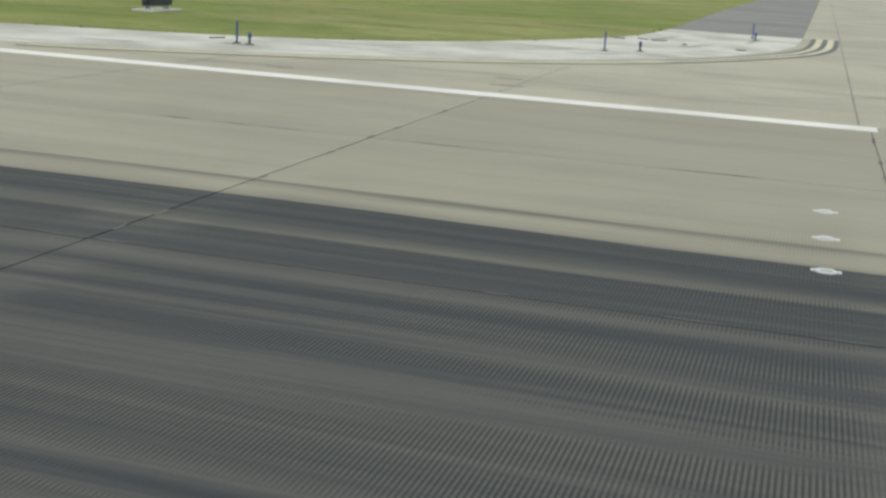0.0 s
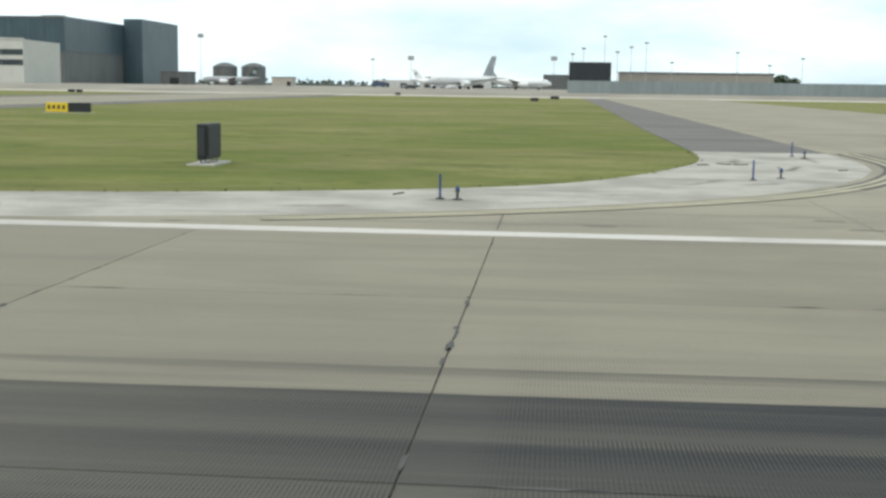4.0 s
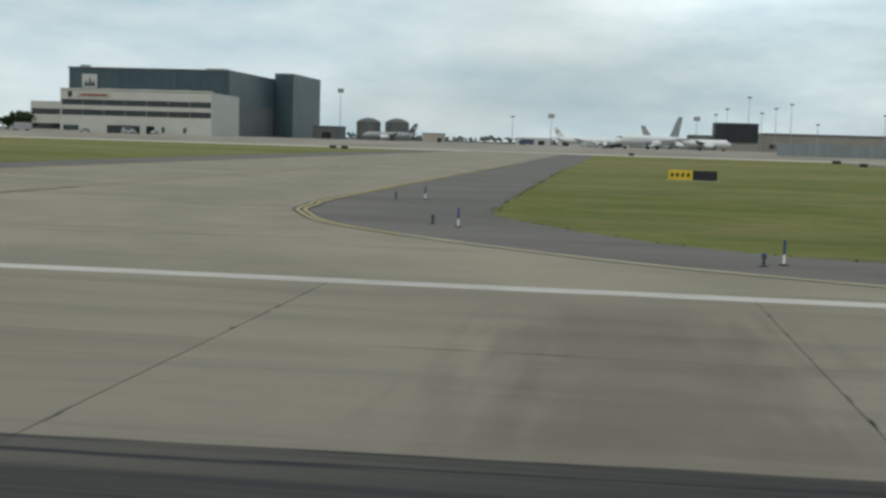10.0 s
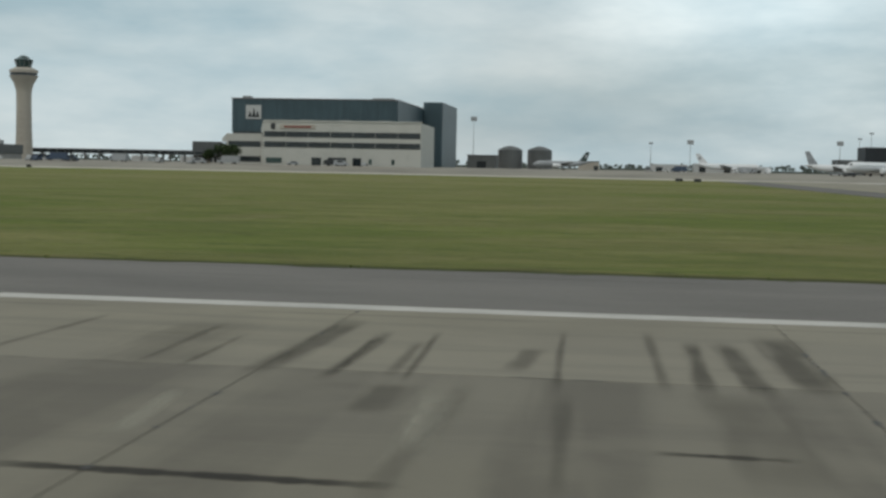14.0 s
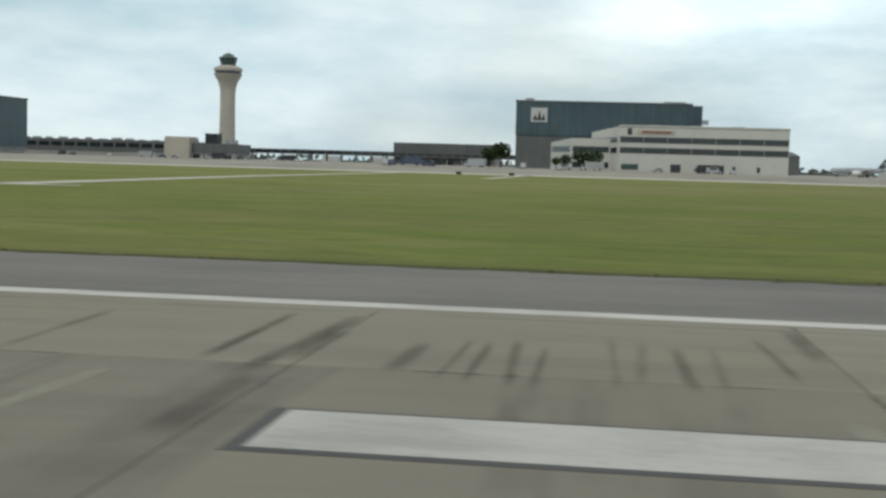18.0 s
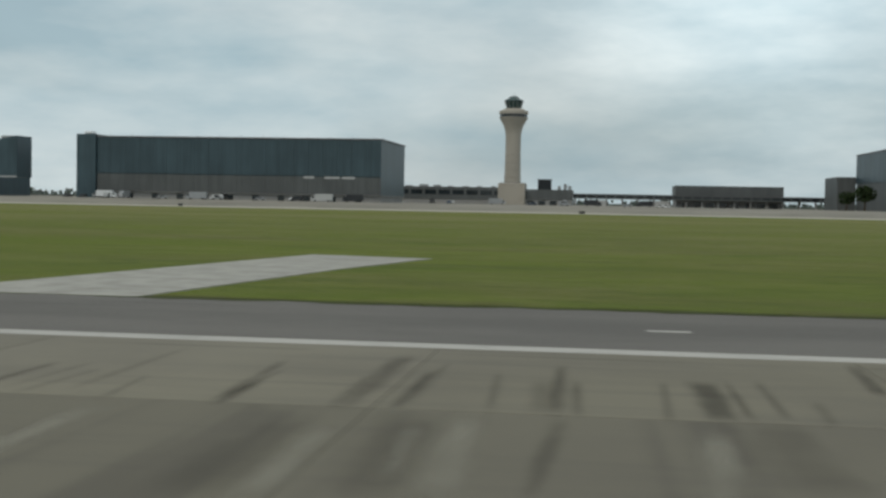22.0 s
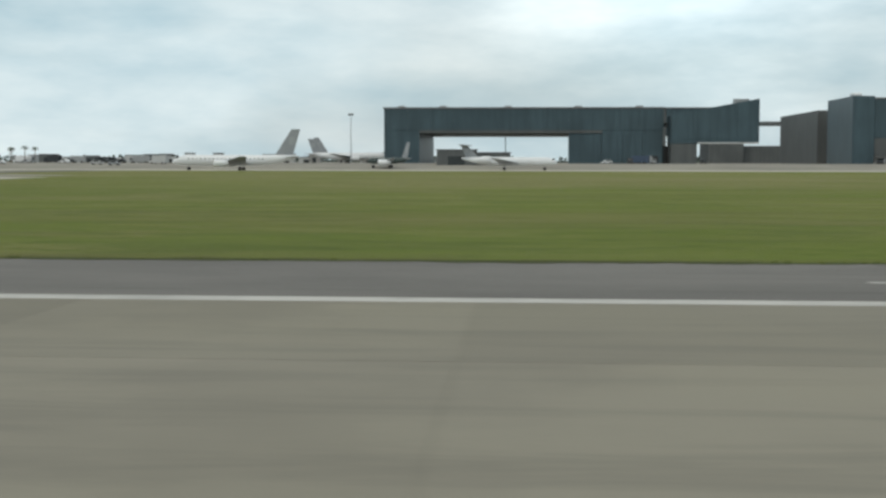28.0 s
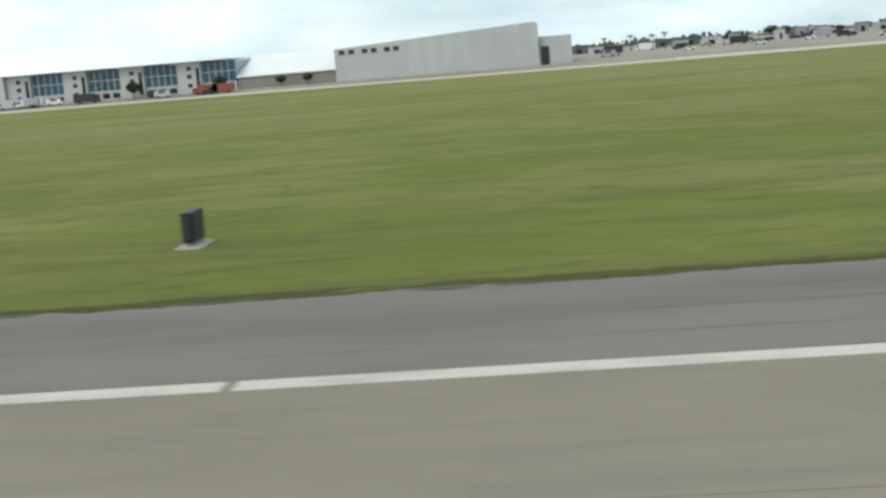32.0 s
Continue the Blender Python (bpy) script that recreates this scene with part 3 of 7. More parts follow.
bm = bmesh.new()
profile = ((402, -0.02), (412, 0.9), (450, AZ), (6200, AZ), (6200, -0.5), (402, -0.5))
for xa, xb in ((-4500, -1060), (-1060, 4500)):
    ys = profile if xa == -1060 else tuple((y - 14 if y < 420 else y, z) for y, z in profile)
    ra = [bm.verts.new((xa, y, z)) for y, z in ys]
    rb = [bm.verts.new((xb, y, z)) for y, z in ys]
    for i in range(len(ys)):
        j = (i + 1) % len(ys)
        bm.faces.new((ra[i], ra[j], rb[j], rb[i]))
    bm.faces.new(ra[::-1])
    bm.faces.new(rb)
ground_piece("apron", bm, APRON, "worn grey concrete apron in front of the buildings", "apron")
ground_piece("parallel_taxiway", boxed(-4500, 4500, 354, 402, -0.6, -0.012), STRIP, "pale concrete taxiway strip beside the grass", "taxiway")

# shoulder of the runway
ground_piece("runway_shoulder", boxed(-1400, -35.9, 23.9, 33.0, -0.5, -0.02), ASPH, "grey asphalt shoulder beside the runway", "shoulder")
ground_piece("pale_runway_shoulder", boxed(-35.9, -8, 23.9, 30.2, -0.5, -0.02), PALE, "pale worn concrete shoulder with dark stains", "shoulder")

# exits: outer line against the grass, inner line of the concrete
A_OUT = arc([(-27, 30.2), (-21.4, 31.6), (-15.8, 34.0), (-12.4, 36.9), (-9.8, 41.4), (-7.4, 47.9), (-6.6, 53.0), (-6.4, 57.5)])
A_IN = arc([(-27, 24.2), (-24.3, 24.6), (-19, 26.0), (-14, 28.4), (-9.6, 31.5), (-5.8, 35.5), (-2.7, 41.2), (-0.7, 48.2), (-0.3, 57.5)])
fillet = ground_piece("exit_fillet", band(A_OUT, A_IN, -0.014), FILLET, "pale concrete fillet with dark stains at the exit", "shoulder")
ground_piece("exit_shoulder", prism([(-6.4, 57.5), (-0.3, 57.5), (1.0, 374), (-4.4, 374), (-5.2, 200), (-6.4, 90)], -0.5, -0.016), ASPH_DARK, "dark asphalt shoulder of the exit taxiway", "shoulder")
ground_piece("exit_taxiway", band([(-28, 23.9), (-27.5, 24.0)] + A_IN + [(0.4, 200), (1.0, 374)], [(-10, 23.85), (62, 23.9), (50, 28), (38, 40), (31, 57), (30, 110), (31, 200), (33, 374)], -0.008), TAXI, "buff concrete exit taxiway", "taxiway")
BR_OUT = arc([(-44, 33.0), (-55.3, 32.6), (-60.5, 34.2), (-64.4, 38.6), (-68.4, 46.4), (-69.4, 56), (-69.6, 140)])
BR_IN = arc([(-44, 24.2), (-53, 24.7), (-60, 27.4), (-66, 31.2), (-73.0, 38.2), (-76.0, 44.2), (-77.2, 50), (-77.6, 68), (-77.4, 190)])
BL_OUT = arc([(-134, 33.0), (-124, 33.4), (-117.6, 36.4), (-114.6, 42), (-113.4, 50), (-113.2, 66), (-116, 150), (-117.5, 220)])
BL_IN = arc([(-134, 24.1), (-127, 25.6), (-121, 27.8), (-114, 32.6), (-109.2, 39.4), (-106.6, 46.6), (-106.5, 64), (-106.8, 110), (-107.2, 280)])
ground_piece("exit_shoulder_east", band(BR_OUT + [(-68, 374)], BR_IN + [(-77.4, 374)], -0.016), ASPH_DARK, "grey asphalt shoulder curving round the grass", "shoulder")
ground_piece("exit_shoulder_west", band(BL_OUT + [(-118, 374)], BL_IN + [(-107.3, 374)], -0.016), ASPH_DARK, "grey asphalt shoulder curving round the grass", "shoulder")
ground_piece("cross_taxiway", band([(-89, 23.85), (-42, 23.85)] + BR_IN + [(-77.4, 374)], [(-91, 23.85), (-136, 23.85)] + BL_IN + [(-107.3, 374)], -0.008, 160), TAXI, "wide buff concrete taxiway leading to the apron", "taxiway")
CR_OUT = arc([(-918, 33.0), (-927, 33.4), (-934, 35.6), (-941.6, 40.6), (-946.6, 47), (-947.5, 60), (-949.5, 90), (-952, 120)])
CR_IN = arc([(-918, 24.2), (-931.2, 26.5), (-941, 30.9), (-951, 40.2), (-958.8, 51), (-962.4, 63), (-964.0, 80), (-965.2, 144)])
CL_OUT = arc([(-1032, 33.0), (-1014, 36.8), (-1005.8, 42.2), (-998.8, 49.8), (-996.6, 58.6), (-996.4, 80), (-996.4, 120), (-996.4, 160)])
CL_IN = arc([(-1032, 24.1), (-1014, 28.8), (-1004.4, 34.4), (-995.8, 41.8), (-990.6, 50.0), (-988.0, 60), (-986.4, 88), (-986.0, 160)])
ground_piece("far_exit_shoulder_east", band(CR_OUT + [(-950, 374)], CR_IN + [(-963, 374)], -0.016), ASPH_DARK, "grey asphalt shoulder at the far exit", "shoulder")
ground_piece("far_exit_shoulder_west", band(CL_OUT + [(-995, 374)], CL_IN + [(-985, 374)], -0.016), ASPH_DARK, "grey asphalt shoulder at the far exit", "shoulder")
ground_piece("far_exit_taxiway", band([(-973, 23.85), (-916, 23.85)] + CR_IN + [(-963, 374)], [(-975, 23.85), (-1032, 23.85)] + CL_IN + [(-985, 374)], -0.008, 160), TAXI, "concrete exit taxiway with tyre marks", "taxiway")
ground_piece("grass_strip_path", prism([(-493.6, 33.0), (-486.8, 33.0), (-484.5, 49), (-482.2, 60), (-488.6, 61.5), (-491, 48)], -0.5, -0.012), PAD, "pale concrete path crossing the grass", "path")
path = ribbon([(-341.5, 101.2), (-334, 103.6)], 2.4, -0.012)
ribbon([(-340.4, 102.6), (-342, 140), (-344.6, 190), (-348, 374)], 3.6, -0.014, path)
ground_piece("service_path", path, STRIP, "narrow white service path bending through the grass", "path")
ground_piece("crossing_taxiway", prism([(-1034, 166), (-990, 158), (-960, 158), (-919, 162), (-917, 232), (-960, 262), (-992, 262), (-1033, 236)], -0.5, -0.011), TAXI, "grey concrete crossing taxiway beyond the grass island", "taxiway")
for x0, x1, y0, y1 in ((-921, -911, 160, 196), (-1042, -1032, 170, 222), (-313.6, -311.4, 256, 374)):
    ground_piece("concrete_pad", prism([(x0, y0), (x1, y0 + 1), (x1 + 2, y1), (x0 + 1, y1 + 1)], -0.5, -0.012), STRIP, "pale concrete pad in the grass", "pad")

# dark tyre arcs on the exits
lift = 0.0065
for pts, wide in (([(-974.6, 14), (-974.5, 23.3), (-973.8, 28), (-973.6, 33), (-973.5, 40), (-973.1, 50), (-972.5, 75)], 0.4), ([(-976.4, 45), (-977.1, 41), (-976.9, 38), (-975.8, 34.1), (-974.4, 30.6), (-971.9, 26.1), (-970, 23.3), (-967.4, 19.8), (-964, 17.2), (-955, 12.6)], 0.5),
                  ([(-973.6, 26), (-973.2, 23.2), (-972.1, 20.1), (-970.7, 16.7), (-968.4, 12.8), (-965.6, 9.5), (-960, 5)], 0.5), ([(-968, 15), (-962, 11.4), (-952, 7.5)], 0.4), ([(-964, 21), (-956, 15.8), (-945, 11)], 0.3),
                  ([(-91.9, 51), (-92.1, 45), (-93.4, 39), (-95.1, 34.3), (-98.6, 26.9), (-100.3, 24.2), (-103, 21.2)], 0.3), ([(-104.6, 54.6), (-101.2, 53.4), (-99.0, 51), (-97.4, 49)], 3.0),
                  ([(-236, 23.6), (-232.3, 24.3), (-230.5, 26.2), (-227, 26.6), (-222, 25)], 0.22), ([(-318, 23.4), (-314, 24.3), (-312.4, 25.6), (-311.5, 28.4)], 0.3), ([(-600, 25), (-590, 26), (-582, 24.2)], 0.25), ([(-612, 24.4), (-606, 26.3), (-598, 27.0)], 0.25), ([(-545, 24.3), (-538, 26), (-530, 26.4)], 0.25)):
    lift += 0.0006
    ground_piece("tyre_mark", ribbon(arc(pts), wide * 0.5, lift), TYRE, "dark curved tyre mark on the concrete", "tyre mark")

# joints of the exit slabs
for name, xs, ys, y0, y1, x0, x1 in (("exit", (1.3, 8.7, 16.1, 23.5), (31.5, 39.0, 46.5, 54.0, 61.5, 69.0), 24.2, 150, 4.0, 30.0), ("cross", (-83.7, -91.9, -99.6), (39.0, 46.5, 54.0, 61.5, 69.0, 76.5), 24.2, 170, -105.0, -79.0), ("far", (-966.5, -974.2, -981.9), (39.0, 46.5, 54.0, 61.5), 24.2, 150, -983.0, -966.0)):
    bm = bmesh.new()
    for x in xs:
        ribbon([(x, y0), (x + 0.05, (y0 + y1) / 2), (x, y1)], 0.035, -0.0035, bm)
    for y in ys:
        ribbon([(x0, y), (x1, y)], 0.035, -0.0037, bm)
    ground_piece("pavement_joints", bm, JOINT, "thin dark joints between the %s taxiway slabs" % name, "joint")
bm = ribbon([(-6.15, 24.2), (-6.2, 32.4)], 0.04, -0.0035)
ribbon([(-13.9, 24.2), (-13.9, 27.6)], 0.04, -0.0035, bm)
ribbon([(-19, 25.2), (-8, 25.9), (-1.8, 27.0), (3.2, 31.6)], 0.03, -0.0039, bm)
ground_piece("pavement_joints", bm, JOINT, "ragged dark joints beside the exit fillet", "joint")
random.seed(8)
for x, y, w, h in ((-6.7, 27.4, 0.45, 0.14), (-6.3, 25.7, 0.5, 0.18), (-11.8, 25.3, 0.4, 0.12), (-20.6, 24.6, 0.3, 0.1), (-97.0, 30.2, 0.5, 0.2), (-86.2, 33.5, 0.4, 0.2), (-968.2, 30.4, 0.5, 0.2)):
    pts = [(x + w * math.cos(a * 0.628) * random.uniform(0.6, 1.1), y + h * math.sin(a * 0.628) * random.uniform(0.6, 1.1)) for a in range(10)]
    ground_piece("oil_stain", prism(pts, -0.02, -0.003), TYRE, "small dark oil stain on the concrete", "stain")

# ---- markings ----
bm = bmesh.new()
random.seed(4)
x = 110.0
while x > -1400:
    step = random.uniform(14, 60)
    a, b = x, max(x - step, -1400)
    for lo, hi in ((a, b),):
        if hi < -959 and lo > -990.6:
            if lo > -957:
                box(bm, -957.0, lo, 23.06, 23.8, -0.02, 0.006)
            if hi < -990.6:
                box(bm, hi, -993.6, 23.15, 23.88, -0.02, 0.006)
                box(bm, -993.2, -990.6, 23.06, 23.86, -0.02, 0.006)
        elif lo > -90.4 and hi < -91.7:
            box(bm, -90.4, lo, 23.15, 23.88, -0.02, 0.006)
            box(bm, hi, -91.7, 23.15, 23.88, -0.02, 0.006)
        else:
            box(bm, hi, lo, 23.15, 23.88, -0.02, 0.006)
    x = b - random.choice((0.0, 0.05, 0.25))
for hi, lo in ((-974.8, -973.7), (-971.9, -970.7), (-968.3, -967.9), (-967.7, -967.1), (-966.7, -966.3), (-965.8, -965.5), (-965.2, -964.4), (-963.4, -962.6), (-961.1, -957.1), (-978.6, -977.2), (-982, -980.4), (-986, -983.6), (-989.6, -987.4)):
    box(bm, hi, lo, 23.2, 23.55, -0.02, 0.006)
ground_piece("runway_edge_line", bm, WHITE, "white runway edge line with worn gaps", "line")
ground_piece("paint_patch", prism(arc([(-107.2, 23.9), (-106.9, 24.5), (-106.2, 25.0), (-105.2, 24.7), (-104.0, 23.9), (-105.2, 23.3), (-106.4, 23.2), (-107.2, 23.9)], 3)[:-1], -0.02, 0.009), WHITE_OLD, "smudged white paint patch on the edge line", "paint")


def touchdown_bar(x0, x1, mid, low, high):
    bar = thing("touchdown_bar", (x0 + x1) / 2, mid, 0, "white touchdown bar with black border on the concrete", "marking", 0, "touchdown bars", "structure")
    h = (x0 - x1) / 2
    part("border", boxed(-h - 0.2, h + 0.2, low - 0.17, high + 0.1, -0.01, 0.006), BLACKTOP, bar, "black painted border")
    part("bar", boxed(-h, h, low, high, -0.01, 0.011), WHITE_OLD, bar)
    if x0 < -200:
        return
    for a, c, y, w in ((-h - 0.4, 3.2, -0.36, 0.09), (-h - 0.4, h, -0.95, 0.12), (-h, 4.0, -1.62, 0.2), (-h - 0.3, h - 6, -2.3, 0.12), (-3, h, -1.95, 0.1)):
        part("rubber_streak", ribbon([(a + (c - a) * i / 12, y + 0.03 * math.sin(i * 1.3)) for i in range(13)], w, 0.015), BLACKTOP, bar, "dark rubber streak")
    for k in range(16):
        x = -h + 1.35 * k + random.uniform(-0.6, 0.6)
        part("cross_streak", ribbon([(x, -0.9), (x + 0.35, 0), (x + 0.5, 0.95)], random.uniform(0.06, 0.3), 0.0125), SCUFF, bar, "faint dark streak across the bar")


touchdown_bar(-116.4, -138.6, 12.75, -0.98, 1.0)
touchdown_bar(-267.4, -290.9, 12.4, -0.98, 0.84)

yel = thing("lead_off_line", -91.0, 0, 0, "yellow taxiway centreline with dark border", "line", 0, "", "structure")
part("border", boxed(-0.5, 0.5, 4, 24.6, -0.01, 0.010), ASPH_DARK, yel, "dark painted border")
part("border_far", boxed(-0.34, 0.34, 24.6, 58, -0.02, 0.004), ASPH_DARK, yel, "dark painted border")
part("line", ribbon([(0, 4 + k) for k in range(0, 11)], 0.26, 0.014), LEAD_OLD, yel)
part("line", ribbon([(0, 14 + k * 4) for k in range(0, 9)], 0.26, 0.0145), LEAD_OLD, yel)
part("line", ribbon([(0, 46 + k * 4) for k in range(0, 18)], 0.16, 0.0145), YELLOW_OLD, yel)
for line, cx, cy in ((A_IN, 1, 0), (BR_IN, -1, 0), (BL_IN, 1, 0), (CR_IN, -1, 0), (CL_IN, 1, 0)):
    edge = thing("edge_marking", 0, 0, 0, "worn double yellow edge line round the exit", "line", 0, "exit edge lines", "structure")
    first_off, gap = (0.5, 0.25) if line is A_IN else (-0.6, 0.15) if line is BR_IN else (0.35, 0.15)
    for k in range(5):
        off = first_off + gap * k
        run = [(p[0] + cx * off * min(1, max(0.1, (p[1] - 26) / 20)), p[1] - off * min(0.7, max(0.0, (48 - p[1]) / 20))) for p in line[12 if line is A_IN else 5:] if p[1] < 64 or k in (1, 3)]
        low = [p for p in run if p[1] < 37.0]
        name, wide = ("line", gap) if k % 2 else ("border", gap * 0.8)
        part(name, ribbon(low, wide, 0.004 + 0.0003 * k), EDGE_PALE if k % 2 else EDGE_DARK, edge, "faded brownish line")
        part(name, ribbon(run[len(low) - 1:], wide, 0.0041 + 0.0003 * k), (EDGE_PALE if line is A_IN else YELLOW_OLD) if k % 2 else BLACKTOP, edge)
for x0, y0, n in ((-104.5, 118, 14), (-979, 88, 10)):
    hold = thing("hold_line", x0, y0, 0, "dashed pale holding line across the taxiway", "line", 0, "", "structure")
    for k in range(n):
        part("dash", boxed(k * 1.95, k * 1.95 + 1.0, -0.25, 0.25, -0.02, 0.002), WHITE_OLD, hold)

# ---- runway slabs ----
runway = thing("runway", 0, 0, 0, "buff concrete runway of large jointed slabs, dark with tyre rubber", "runway", 0, "", "structure")
part("bed", boxed(-1400, 120, -24, 23.89, -0.6, -0.022), JOINT, runway, "dark joint filler")
PITCH = 7.714
joints = [1.5 + 7.5 * k for k in range(14, -1, -1)] + [-6.15, -13.9, -19.7, -25.5, -31.6, -37.0, -42.4, -47.9, -55.2, -61.8, -70.0, -76.9, -83.7, -90.9, -98.0, -106.25, -115.1, -123.9, -131.3, -138.7, -146.1, -153.9]
joints += [-153.9 - 7.59 * k for k in range(1, 11)] + [-237.5, -245.3, -253.1]
joints += [-253.1 - PITCH * k for k in range(1, 146)]
bm = bmesh.new()
made = {}
for k in range(len(joints) - 1):
    xc, half = (joints[k] + joints[k + 1]) / 2, (joints[k] - joints[k + 1]) / 2 - (0.011 if joints[k] > -600 else 0.003)
    for yc, wide in ((-18.9, 3.88), (-11.1, 3.88), (-3.3, 3.88), (4.58, 3.885)):
        if yc < 0 or not -40 < xc < 14:
            box(bm, xc - half, xc + half, yc - wide, yc + wide, -0.2, 0.0)
    for yc, wide in ((4.58, 3.885),) * (-40 < xc < 14) + ((12.355, 3.865), (20.06, 3.815)):
        if 10 < k < 150 or yc < 8:
            key = (round(half, 3), wide)
            if key not in made:
                made[key] = mesh_of("slab", boxed(-half, half, -wide, wide, -0.2, 0.0), RUNWAY)
            ob = new("slab", made[key])
            ob.parent = runway
            ob.location = (xc * K, yc * K, random.uniform(-0.002, 0.0) * K)
        else:
            box(bm, xc - half, xc + half, yc - wide, yc + wide, -0.2, 0.0)
tagged(part("slabs", bm, RUNWAY, runway, "joined runway slabs out of close view"), kind="stuff")


# old dark streaks across the slabs, and skid marks
def stain_mesh(marks, mat):
    """Flat marks from end to end, each with its own length and width, a little above the slabs."""
    vs, fs = [], []
    for n, (xa, ya, xb, yb, width) in enumerate(marks):
        d = Vector((xb - xa, yb - ya)).normalized() * width / 2
        z = 0.0012 + 0.00009 * ((n + len(stain_count)) % 45)
        stain_count.append(n)
        fs.append(tuple(range(len(vs), len(vs) + 4)))
        vs += [((x + s * d.y) * K, (y - s * d.x) * K, z * K) for x, y, s in ((xa, ya, -1), (xa, ya, 1), (xb, yb, 1), (xb, yb, -1))]
    me = bpy.data.meshes.new("stain")
    me.from_pydata(vs, [], fs)
    uv = me.uv_layers.new(name="UVMap")
    for k in range(len(vs)):
        uv.data[k].uv = ((0, 0), (1, 0), (1, 1), (0, 1))[k % 4]
    me.materials.append(mat)
    return me


def stain(xa, ya, xb, yb, width, mat, name="stain", label="", owner=None):
    ob = new(name, stain_mesh([(xa, ya, xb, yb, width)], mat))
    ob.parent = owner or runway
    tagged(ob, label)


